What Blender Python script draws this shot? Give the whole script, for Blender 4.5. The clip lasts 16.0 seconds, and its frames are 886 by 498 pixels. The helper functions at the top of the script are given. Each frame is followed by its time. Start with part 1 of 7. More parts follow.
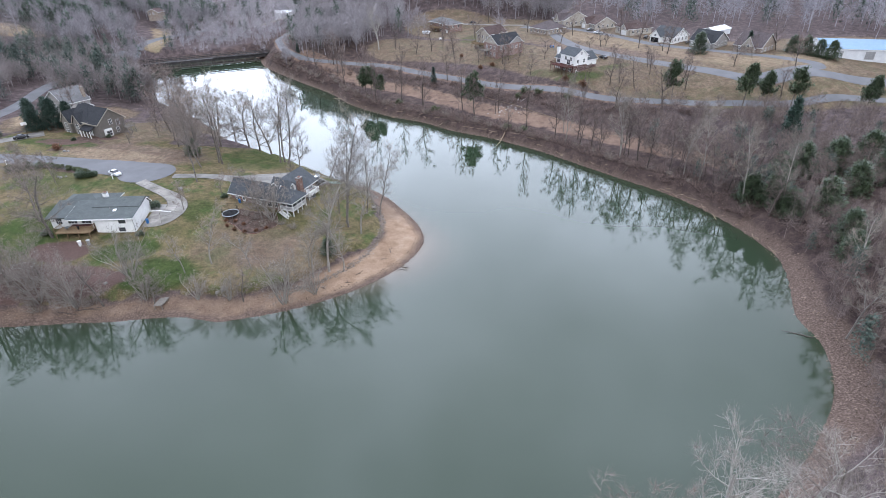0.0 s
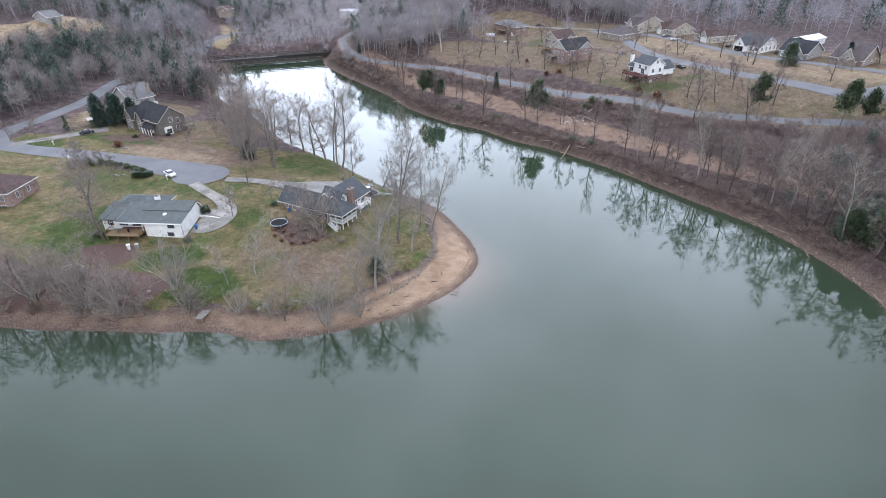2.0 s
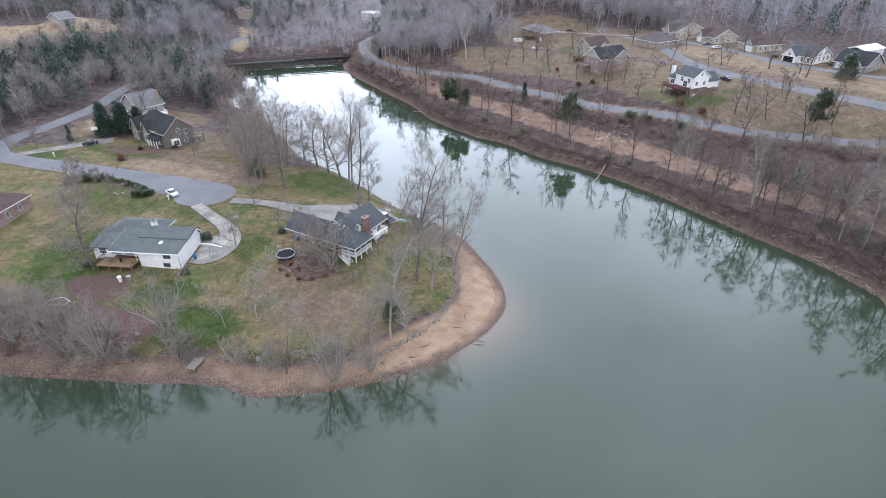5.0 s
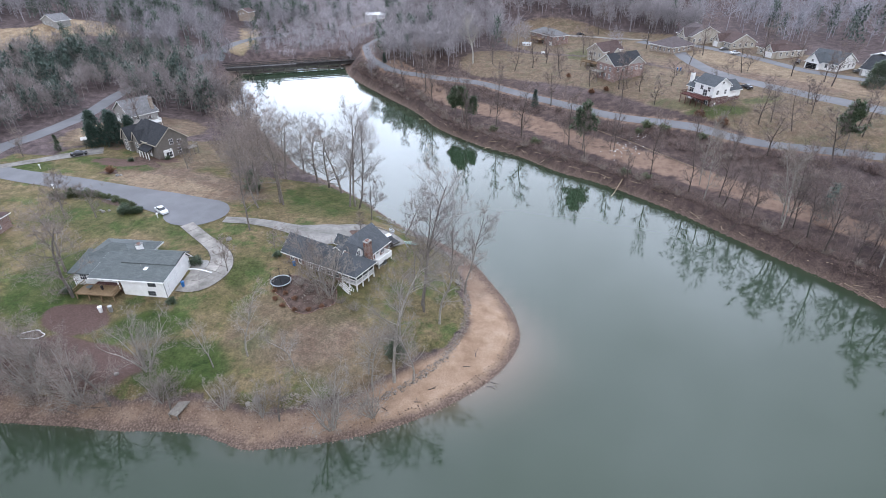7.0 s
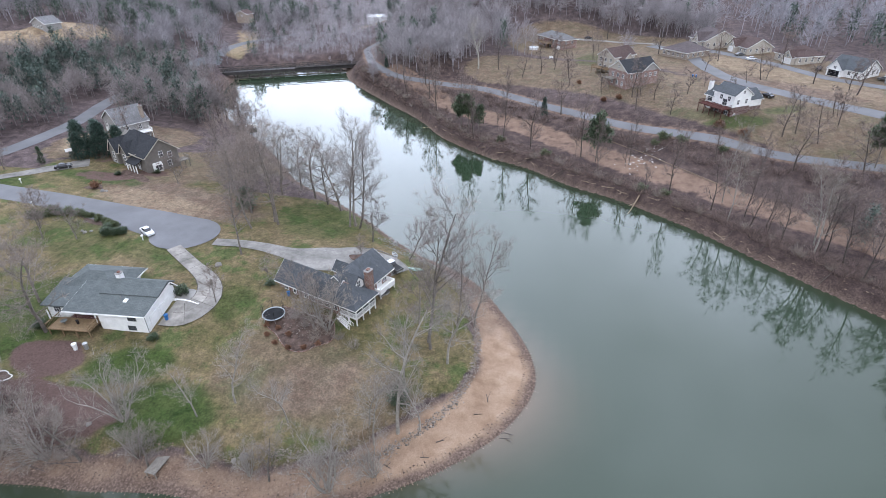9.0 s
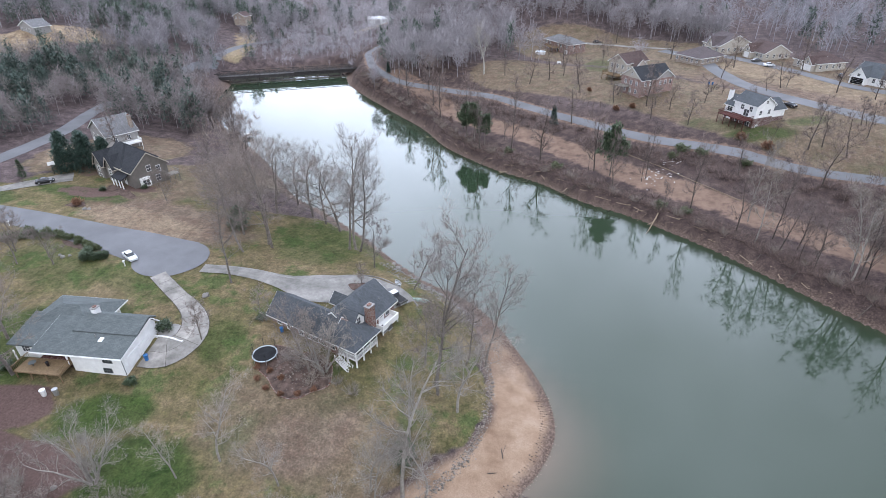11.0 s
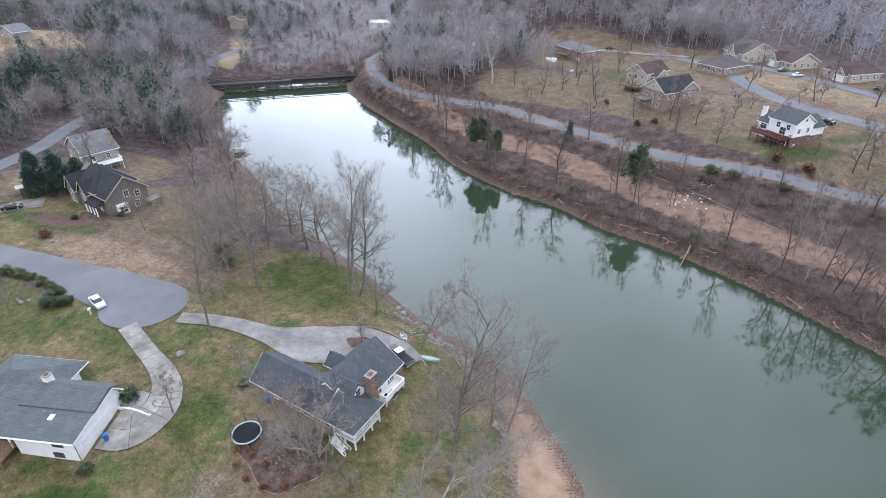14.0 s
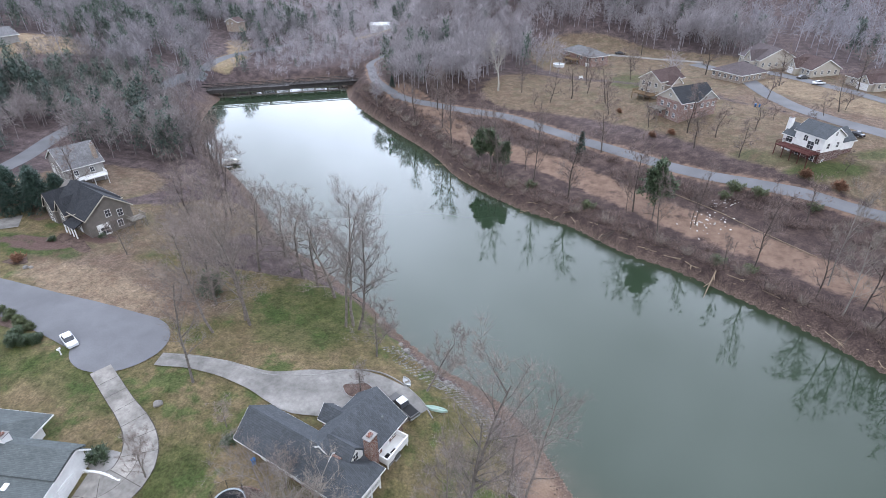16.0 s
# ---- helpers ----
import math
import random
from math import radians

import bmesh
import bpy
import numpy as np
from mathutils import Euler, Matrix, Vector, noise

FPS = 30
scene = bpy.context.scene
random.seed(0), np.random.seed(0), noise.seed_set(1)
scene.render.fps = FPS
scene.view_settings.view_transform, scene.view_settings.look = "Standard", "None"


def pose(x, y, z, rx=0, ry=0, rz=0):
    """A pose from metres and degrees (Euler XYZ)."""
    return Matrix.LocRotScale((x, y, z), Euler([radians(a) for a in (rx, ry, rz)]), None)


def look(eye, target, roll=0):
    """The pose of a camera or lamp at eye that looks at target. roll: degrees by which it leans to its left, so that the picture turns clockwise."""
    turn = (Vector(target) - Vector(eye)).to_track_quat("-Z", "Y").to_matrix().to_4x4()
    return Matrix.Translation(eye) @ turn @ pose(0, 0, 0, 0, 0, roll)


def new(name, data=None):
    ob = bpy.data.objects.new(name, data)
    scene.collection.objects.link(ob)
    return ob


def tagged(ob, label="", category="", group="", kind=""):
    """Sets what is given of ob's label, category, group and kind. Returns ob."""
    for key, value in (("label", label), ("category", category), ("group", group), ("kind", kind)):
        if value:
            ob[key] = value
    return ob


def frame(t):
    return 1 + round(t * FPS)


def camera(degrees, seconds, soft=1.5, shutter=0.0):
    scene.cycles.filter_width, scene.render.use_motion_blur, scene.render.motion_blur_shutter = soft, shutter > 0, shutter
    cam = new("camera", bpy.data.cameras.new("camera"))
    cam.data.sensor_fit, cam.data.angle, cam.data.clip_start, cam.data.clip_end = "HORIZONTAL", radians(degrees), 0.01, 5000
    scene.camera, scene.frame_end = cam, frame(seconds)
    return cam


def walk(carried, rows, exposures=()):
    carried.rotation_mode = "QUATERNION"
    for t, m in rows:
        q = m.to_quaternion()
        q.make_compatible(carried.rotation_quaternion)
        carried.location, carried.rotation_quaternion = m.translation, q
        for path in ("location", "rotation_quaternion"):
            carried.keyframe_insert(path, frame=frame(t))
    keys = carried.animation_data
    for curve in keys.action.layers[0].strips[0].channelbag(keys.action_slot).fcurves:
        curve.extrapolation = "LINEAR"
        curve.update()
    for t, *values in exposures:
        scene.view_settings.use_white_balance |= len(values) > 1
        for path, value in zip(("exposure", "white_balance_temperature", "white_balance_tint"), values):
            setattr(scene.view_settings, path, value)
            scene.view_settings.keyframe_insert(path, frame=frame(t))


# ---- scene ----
# ---------- camera: a level, straight flight that first swings a little to the left ----------
cam = camera(78.5, 16.0, 0.8)
YAW = [(0.0, 1.54), (0.5, 3.81), (1.0, 5.65), (1.5, 6.52), (2.0, 7.72), (2.5, 8.5), (3.0, 8.97), (3.5, 9.35), (4.0, 9.58),
       (6.5, 10.2), (7.0, 10.27), (7.5, 10.32), (8.0, 10.35), (8.5, 10.37), (9.0, 10.39), (11.5, 10.45), (12.0, 10.46),
       (12.5, 10.46), (13.0, 10.46), (13.5, 10.47), (14.0, 10.48), (14.5, 10.49), (15.0, 10.5), (15.5, 10.53), (16.0, 10.55)]
EYE_Z, TILT = 69.9, -30.85


def flight(t, yaw):
    x = 1.25 * (0.00235 * t ** 3 - 0.07846 * t * t - 0.50096 * t + 0.397)
    y = 1.25 * (0.157 + 4.307 * t)
    return pose(x, y, EYE_Z, 0, 0, yaw) @ pose(0, 0, 0, 90 + TILT) @ pose(0, 0, 0, 0, 0, -0.983 + 0.0475 * t)


EXPOSURE = 0.27
walk(cam, [(t, flight(t, yaw)) for t, yaw in YAW], [(0.0, EXPOSURE), (16.0, EXPOSURE)])

# ---------- world and sun: a bright, fully overcast winter sky ----------
SUN_EL, SUN_AZ = radians(48), radians(165)
GLOW_EL, GLOW_AZ = radians(25), radians(-5)
world = bpy.data.worlds.new("overcast_sky")
scene.world = world
world.use_nodes = True
wn, wl = world.node_tree.nodes, world.node_tree.links
wn.clear()
w_out = wn.new("ShaderNodeOutputWorld")
w_bg = wn.new("ShaderNodeBackground")
w_sky = wn.new("ShaderNodeTexSky")
w_sky.sky_type = "NISHITA"
w_sky.sun_disc = False
w_sky.sun_elevation, w_sky.sun_rotation = SUN_EL, SUN_AZ
w_sky.air_density, w_sky.dust_density = 1.0, 2.0
w_gray = wn.new("ShaderNodeHueSaturation")
w_gray.inputs["Saturation"].default_value = 0.12
w_cloud = wn.new("ShaderNodeTexNoise")
w_cloud.inputs["Scale"].default_value = 2.2
w_cloud.inputs["Detail"].default_value = 4.0
w_ramp = wn.new("ShaderNodeMapRange")
w_ramp.inputs["From Min"].default_value, w_ramp.inputs["From Max"].default_value = 0.3, 0.7
w_ramp.inputs["To Min"].default_value, w_ramp.inputs["To Max"].default_value = 7.0, 13.6
w_coord = wn.new("ShaderNodeTexCoord")
w_tint = wn.new("ShaderNodeMix")
w_tint.data_type = "RGBA"
w_tint.blend_type = "MULTIPLY"
w_tint.inputs["Factor"].default_value = 1.0
w_tint.inputs["A"].default_value = (0.865, 0.96, 1.19, 1)
w_dot = wn.new("ShaderNodeVectorMath")
w_dot.operation = "DOT_PRODUCT"
w_dot.inputs[1].default_value = (math.sin(GLOW_AZ) * math.cos(GLOW_EL), math.cos(GLOW_AZ) * math.cos(GLOW_EL), math.sin(GLOW_EL))  # thinner cloud to the north
w_glow = wn.new("ShaderNodeMapRange")
w_glow.interpolation_type = "SMOOTHSTEP"
w_glow.inputs["From Min"].default_value, w_glow.inputs["From Max"].default_value = 0.55, 1.0
w_glow.inputs["To Min"].default_value, w_glow.inputs["To Max"].default_value = 0.9, 3.15
w_bright = wn.new("ShaderNodeMath")
w_bright.operation = "MULTIPLY"
w_mix = wn.new("ShaderNodeMix")
w_mix.data_type = "RGBA"
w_mix.inputs["Factor"].default_value = 0.85
wl.new(w_coord.outputs["Generated"], w_cloud.inputs["Vector"])
wl.new(w_cloud.outputs["Fac"], w_ramp.inputs["Value"])
wl.new(w_sky.outputs["Color"], w_gray.inputs["Color"])
wl.new(w_coord.outputs["Generated"], w_dot.inputs[0])
wl.new(w_dot.outputs["Value"], w_glow.inputs["Value"])
wl.new(w_ramp.outputs["Result"], w_bright.inputs[0])
wl.new(w_glow.outputs["Result"], w_bright.inputs[1])
wl.new(w_bright.outputs["Value"], w_tint.inputs["B"])
wl.new(w_gray.outputs["Color"], w_mix.inputs["A"])
wl.new(w_tint.outputs["Result"], w_mix.inputs["B"])
wl.new(w_mix.outputs["Result"], w_bg.inputs["Color"])
w_bg.inputs["Strength"].default_value = 0.150
wl.new(w_bg.outputs["Background"], w_out.inputs["Surface"])

sun_data = bpy.data.lights.new("sun", "SUN")
sun_data.energy, sun_data.angle, sun_data.color = 0.8, radians(40), (1.0, 0.98, 0.96)
sun = new("sun", sun_data)
sun.matrix_world = look((0, 0, 0), (-math.sin(SUN_AZ) * math.cos(SUN_EL), -math.cos(SUN_AZ) * math.cos(SUN_EL), -math.sin(SUN_EL)))


# ---------- materials ----------
def shader(name, rough=0.8, spec=0.3):
    m = bpy.data.materials.new(name)
    m.use_nodes = True
    b = m.node_tree.nodes["Principled BSDF"]
    b.inputs["Roughness"].default_value = rough
    b.inputs["Specular IOR Level"].default_value = spec
    return m, m.node_tree.nodes, m.node_tree.links, b


def noise_node(n, l, scale, detail=4.0, rough=0.6, coord="Object", stretch=None):
    tc = n.new("ShaderNodeTexCoord")
    tx = n.new("ShaderNodeTexNoise")
    tx.inputs["Scale"].default_value, tx.inputs["Detail"].default_value, tx.inputs["Roughness"].default_value = scale, detail, rough
    if stretch:
        mp = n.new("ShaderNodeMapping")
        mp.inputs["Scale"].default_value = stretch
        l.new(tc.outputs[coord], mp.inputs["Vector"])
        l.new(mp.outputs["Vector"], tx.inputs["Vector"])
    else:
        l.new(tc.outputs[coord], tx.inputs["Vector"])
    return tx.outputs["Fac"]


def ramp(n, l, src, stops):
    r = n.new("ShaderNodeValToRGB")
    e = r.color_ramp.elements
    while len(e) < len(stops):
        e.new(0.5)
    for el, (p, c) in zip(e, stops):
        el.position, el.color = p, (*c, 1)
    l.new(src, r.inputs["Fac"])
    return r.outputs["Color"]


def blend(n, l, fac, a, b, mode="MIX"):
    m = n.new("ShaderNodeMix")
    m.data_type, m.blend_type = "RGBA", mode
    for sock, v in (("Factor", fac), ("A", a), ("B", b)):
        if isinstance(v, (int, float)):
            m.inputs[sock].default_value = v
        elif isinstance(v, tuple):
            m.inputs[sock].default_value = (*v, 1)
        else:
            l.new(v, m.inputs[sock])
    return m.outputs["Result"]


def calc(n, l, op, a, b=0.0, clamp=False):
    m = n.new("ShaderNodeMath")
    m.operation, m.use_clamp = op, clamp
    for i, v in enumerate((a, b)):
        if isinstance(v, (int, float)):
            m.inputs[i].default_value = v
        else:
            l.new(v, m.inputs[i])
    return m.outputs["Value"]


def bump(n, l, b, src, strength=0.3, dist=0.05):
    k = n.new("ShaderNodeBump")
    k.inputs["Strength"].default_value, k.inputs["Distance"].default_value = strength, dist
    l.new(src, k.inputs["Height"])
    l.new(k.outputs["Normal"], b.inputs["Normal"])


def scaled(c, k):
    return tuple(min(1.0, v * k) for v in c)


def mottled(name, color, rough=0.8, spec=0.3, coarse=0.6, fine=9.0, vary=0.25, bumpy=0.25, random_tint=0.0, metal=0.0, stretch=None, relief=0.02):
    """A plain surface with stains at a coarse scale and grain at a fine one."""
    m, n, l, b = shader(name, rough, spec)
    b.inputs["Metallic"].default_value = metal
    a = noise_node(n, l, coarse, 3.0, 0.6)
    f = noise_node(n, l, fine, 4.0, 0.7, stretch=stretch)
    c1 = ramp(n, l, a, [(0.3, scaled(color, 1 - vary)), (0.7, scaled(color, 1 + vary))])
    c2 = ramp(n, l, f, [(0.3, (1 - vary,) * 3), (0.7, (1.0,) * 3)])
    out = blend(n, l, 1.0, c1, c2, "MULTIPLY")
    if random_tint:
        info = n.new("ShaderNodeObjectInfo")
        r = ramp(n, l, info.outputs["Random"], [(0.0, (1 - random_tint,) * 3), (1.0, (1 + random_tint, 1 + random_tint * 0.9, 1 + random_tint * 0.8))])
        out = blend(n, l, 1.0, out, r, "MULTIPLY")
    l.new(out, b.inputs["Base Color"])
    if bumpy:
        bump(n, l, b, f, bumpy, relief)
    return m


def island_tinted(name, dark, light, rough=0.9, spec=0.15, fine=3.0):
    """Colour that changes from piece to piece of one mesh, and from copy to copy."""
    m, n, l, b = shader(name, rough, spec)
    g = n.new("ShaderNodeNewGeometry")
    info = n.new("ShaderNodeObjectInfo")
    c = ramp(n, l, g.outputs["Random Per Island"], [(0.0, dark), (1.0, light)])
    r = ramp(n, l, info.outputs["Random"], [(0.0, (0.82, 0.82, 0.82)), (1.0, (1.15, 1.1, 1.05))])
    c = blend(n, l, 1.0, c, r, "MULTIPLY")
    l.new(c, b.inputs["Base Color"])
    return m


def siding(name, color, board=0.15, vary=0.08):
    """Painted lap boards: a shallow step every board, with faint weathering."""
    m, n, l, b = shader(name, 0.55, 0.35)
    tc = n.new("ShaderNodeTexCoord")
    w = n.new("ShaderNodeTexWave")
    w.wave_type, w.bands_direction, w.wave_profile = "BANDS", "Z", "SAW"
    w.inputs["Scale"].default_value = 1 / (board * 3.1416 * 2) * 3.1416
    l.new(tc.outputs["Object"], w.inputs["Vector"])
    a = noise_node(n, l, 0.7, 5.0, 0.65)
    c = ramp(n, l, a, [(0.3, scaled(color, 1 - vary * 1.5)), (0.7, scaled(color, 1 + vary))])
    l.new(c, b.inputs["Base Color"])
    bump(n, l, b, w.outputs["Fac"], 0.5, 0.02)
    return m


def brickwork(name, c1, c2, mortar=(0.42, 0.39, 0.36)):
    m, n, l, b = shader(name, 0.85, 0.2)
    tc = n.new("ShaderNodeTexCoord")
    sep = n.new("ShaderNodeSeparateXYZ")
    l.new(tc.outputs["Object"], sep.inputs["Vector"])
    comb = n.new("ShaderNodeCombineXYZ")
    l.new(calc(n, l, "ADD", sep.outputs["X"], sep.outputs["Y"]), comb.inputs["X"])
    l.new(sep.outputs["Z"], comb.inputs["Y"])
    t = n.new("ShaderNodeTexBrick")
    t.inputs["Color1"].default_value, t.inputs["Color2"].default_value, t.inputs["Mortar"].default_value = (*c1, 1), (*c2, 1), (*mortar, 1)
    t.inputs["Scale"].default_value = 1.0
    t.inputs["Brick Width"].default_value, t.inputs["Row Height"].default_value, t.inputs["Mortar Size"].default_value = 0.22, 0.076, 0.009
    l.new(comb.outputs["Vector"], t.inputs["Vector"])
    a = noise_node(n, l, 0.8, 4.0)
    c = blend(n, l, 1.0, t.outputs["Color"], ramp(n, l, a, [(0.3, (0.75,) * 3), (0.7, (1.1,) * 3)]), "MULTIPLY")
    l.new(c, b.inputs["Base Color"])
    return m


def shingle(name, color, vary=0.2):
    """Asphalt shingles: courses with random tabs, streaks and grit."""
    m, n, l, b = shader(name, 0.9, 0.2)
    tc = n.new("ShaderNodeTexCoord")
    t = n.new("ShaderNodeTexBrick")
    t.inputs["Color1"].default_value, t.inputs["Color2"].default_value = (*scaled(color, 1 - vary), 1), (*scaled(color, 1 + vary), 1)
    t.inputs["Mortar"].default_value = (*scaled(color, 0.6), 1)
    t.inputs["Scale"].default_value = 1.0
    t.inputs["Brick Width"].default_value, t.inputs["Row Height"].default_value, t.inputs["Mortar Size"].default_value = 0.45, 0.22, 0.012
    l.new(tc.outputs["Object"], t.inputs["Vector"])
    a = noise_node(n, l, 0.5, 5.0, 0.65)
    c = blend(n, l, 1.0, t.outputs["Color"], ramp(n, l, a, [(0.3, (0.84, 0.85, 0.84)), (0.7, (1.12, 1.12, 1.12))]), "MULTIPLY")
    l.new(c, b.inputs["Base Color"])
    bump(n, l, b, noise_node(n, l, 14.0, 3.0), 0.3, 0.02)
    return m


def planks(name, color, width=0.14):
    m, n, l, b = shader(name, 0.8, 0.2)
    tc = n.new("ShaderNodeTexCoord")
    w = n.new("ShaderNodeTexWave")
    w.bands_direction, w.wave_profile = "X", "SAW"
    w.inputs["Scale"].default_value = 0.5 / width
    l.new(tc.outputs["Object"], w.inputs["Vector"])
    a = noise_node(n, l, 2.5, 5.0, 0.7)
    c = ramp(n, l, a, [(0.3, scaled(color, 0.65)), (0.7, scaled(color, 1.25))])
    c = blend(n, l, 1.0, c, ramp(n, l, w.outputs["Fac"], [(0.0, (0.45,) * 3), (0.12, (1.0,) * 3)]), "MULTIPLY")
    l.new(c, b.inputs["Base Color"])
    return m


WHITE = siding("white_siding", (0.80, 0.80, 0.79))
CREAM = siding("cream_siding", (0.42, 0.385, 0.33))
TAUPE = siding("taupe_siding", (0.16, 0.145, 0.13), 0.18, 0.12)
GREYSIDE = siding("grey_siding", (0.30, 0.29, 0.28), 0.18, 0.12)
TRIM = mottled("white_trim_paint", (0.78, 0.78, 0.77), 0.5, 0.4, vary=0.06, bumpy=0.0)
TANTRIM = mottled("tan_trim_paint", (0.50, 0.45, 0.38), 0.6, 0.3, vary=0.1, bumpy=0.0)
BRICK = brickwork("red_brown_brick", (0.20, 0.085, 0.06), (0.13, 0.06, 0.045))
BRICKPINK = brickwork("rose_brick", (0.27, 0.155, 0.13), (0.21, 0.12, 0.105))
BRICKTAN = brickwork("tan_brick", (0.30, 0.23, 0.18), (0.24, 0.18, 0.14))
BRICKDARK = brickwork("dark_red_brick", (0.11, 0.04, 0.035), (0.075, 0.03, 0.03))
ROOF_SLATE = shingle("blue_grey_shingle", (0.076, 0.083, 0.092), 0.14)
ROOF_GREEN = shingle("green_grey_shingle", (0.100, 0.112, 0.113), 0.12)
ROOF_BLACK = shingle("charcoal_shingle", (0.035, 0.037, 0.042))
ROOF_BROWN = shingle("brown_shingle", (0.085, 0.058, 0.055))
ROOF_GREY = shingle("light_grey_shingle", (0.15, 0.147, 0.152))
ROOF_TAUPE = shingle("taupe_shingle", (0.10, 0.082, 0.085))
METAL_BLUE = mottled("blue_grey_metal_roof", (0.12, 0.22, 0.33), 0.5, 0.4, vary=0.08)
METAL_WHITE = mottled("white_metal_roof", (0.7, 0.72, 0.74), 0.45, 0.5, vary=0.08)
GLASS = mottled("dark_window_glass", (0.06, 0.065, 0.075), 0.1, 0.6, vary=0.3, bumpy=0.0)
# near-black panel colour that paints the shade inside garage openings
OPENING_SHADE = mottled("painted_opening_shade", (0.02, 0.02, 0.022), 0.9, 0.1, vary=0.3, bumpy=0.0)
DECKWOOD = planks("tan_deck_boards", (0.21, 0.145, 0.085))
GREYWOOD = planks("weathered_grey_boards", (0.22, 0.20, 0.175))
REDWOOD = planks("dark_red_stained_wood", (0.095, 0.035, 0.03))
BARK = mottled("grey_brown_bark", (0.20, 0.178, 0.16), 0.95, 0.1, 1.5, 8.0, 0.3, 0.6, 0.25, stretch=(1, 1, 0.25))
PALEBARK = mottled("pale_tree_bark", (0.33, 0.305, 0.275), 0.9, 0.1, 1.2, 6.0, 0.3, 0.5, 0.15)
TWIG = island_tinted("grey_brown_twigs", (0.13, 0.109, 0.102), (0.305, 0.265, 0.243))
PALETWIG = island_tinted("pale_grey_twigs", (0.165, 0.148, 0.132), (0.315, 0.285, 0.255))
BRUSH = island_tinted("red_brown_brush_stems", (0.042, 0.030, 0.028), (0.265, 0.205, 0.188))
# haze put into the twig colour: brighter and bluer than bare wood
HAZY_TWIG = island_tinted("hazed_woodland_twigs", (0.205, 0.196, 0.213), (0.365, 0.348, 0.372))
NEEDLE = island_tinted("dark_pine_needles", (0.032, 0.050, 0.028), (0.082, 0.115, 0.062), 0.7, 0.25)
BLUENEEDLE = island_tinted("blue_green_conifer_needles", (0.02, 0.04, 0.032), (0.05, 0.085, 0.066), 0.7, 0.25)
BROADLEAF = island_tinted("glossy_evergreen_leaves", (0.026, 0.048, 0.026), (0.08, 0.112, 0.056), 0.5, 0.4)
OLIVELEAF = island_tinted("olive_evergreen_leaves", (0.04, 0.055, 0.025), (0.10, 0.12, 0.055), 0.6, 0.3)
DRYLEAF = island_tinted("rusty_dry_leaves", (0.12, 0.06, 0.04), (0.26, 0.15, 0.10), 0.9, 0.1)
ASPHALT = mottled("worn_grey_asphalt", (0.155, 0.156, 0.165), 0.9, 0.2, 0.12, 5.0, 0.14, 0.2)
CONCRETE = mottled("stained_concrete", (0.265, 0.25, 0.23), 0.85, 0.25, 0.3, 1.3, 0.34, 0.2, 0.17)
COURT = mottled("pale_worn_concrete", (0.25, 0.238, 0.222), 0.85, 0.25, 0.22, 1.1, 0.32, 0.2)
JOINT = mottled("dark_joint_dirt", (0.09, 0.08, 0.07), 0.95, 0.1, 0.5, 6.0, 0.3, 0.2)
CURB = mottled("grey_kerb_concrete", (0.28, 0.27, 0.26), 0.85, 0.25, 0.5, 4.0, 0.2, 0.2)
STONE = island_tinted("shore_stones", (0.075, 0.052, 0.042), (0.29, 0.215, 0.165), 0.85, 0.3)
RIPRAP = island_tinted("grey_riprap_stones", (0.12, 0.115, 0.11), (0.33, 0.32, 0.31), 0.85, 0.3)
EDGESTONE = island_tinted("dull_edging_stones", (0.11, 0.096, 0.086), (0.32, 0.28, 0.245), 0.85, 0.3)
LITTER_W = island_tinted("white_quarry_stones", (0.5, 0.5, 0.5), (0.8, 0.8, 0.8), 0.6, 0.3)
DRIFT = mottled("bleached_driftwood", (0.36, 0.28, 0.20), 0.9, 0.1, 1.0, 8.0, 0.3, 0.4)
STEEL = mottled("dark_bridge_steel", (0.055, 0.05, 0.05), 0.7, 0.3, 0.8, 6.0, 0.3, 0.2)
RUBBER = mottled("black_rubber", (0.012, 0.012, 0.013), 0.7, 0.3, vary=0.2, bumpy=0.0)
CARWHITE = mottled("silver_white_car_paint", (0.62, 0.64, 0.66), 0.25, 0.5, vary=0.03, bumpy=0.0)
CARGREY = mottled("dark_grey_car_paint", (0.075, 0.072, 0.07), 0.28, 0.5, vary=0.08, bumpy=0.0)
CARBLACK = mottled("black_car_paint", (0.015, 0.015, 0.018), 0.25, 0.5, vary=0.08, bumpy=0.0)
BLUEPLASTIC = mottled("blue_plastic", (0.02, 0.12, 0.32), 0.45, 0.4, vary=0.1, bumpy=0.0)
BLACKNET = mottled("black_woven_mat", (0.012, 0.013, 0.015), 0.75, 0.2, vary=0.3, fine=40.0)
MULCH = mottled("dark_bark_mulch", (0.13, 0.092, 0.078), 0.95, 0.1, 0.9, 5.0, 0.48, 0.7, relief=0.08)
GALV = mottled("galvanised_steel", (0.45, 0.46, 0.47), 0.4, 0.5, vary=0.12, metal=0.6)
GREENPAINT = mottled("faded_green_hull", (0.30, 0.42, 0.36), 0.55, 0.4, vary=0.15)
SYCAMORE = mottled("whitish_sycamore_bark", (0.42, 0.40, 0.36), 0.85, 0.15, 1.0, 5.0, 0.25, 0.4)
SYCTWIG = island_tinted("whitish_sycamore_twigs", (0.25, 0.225, 0.205), (0.42, 0.39, 0.355))
# dark needles lightened, with the haze over the woods in their colour
HAZY_NEEDLE = island_tinted("hazed_evergreen_needles", (0.05, 0.075, 0.066), (0.115, 0.148, 0.122), 0.8, 0.15)
PIER = mottled("stained_pier_concrete", (0.11, 0.10, 0.092), 0.9, 0.2, 0.8, 4.0, 0.3, 0.3)
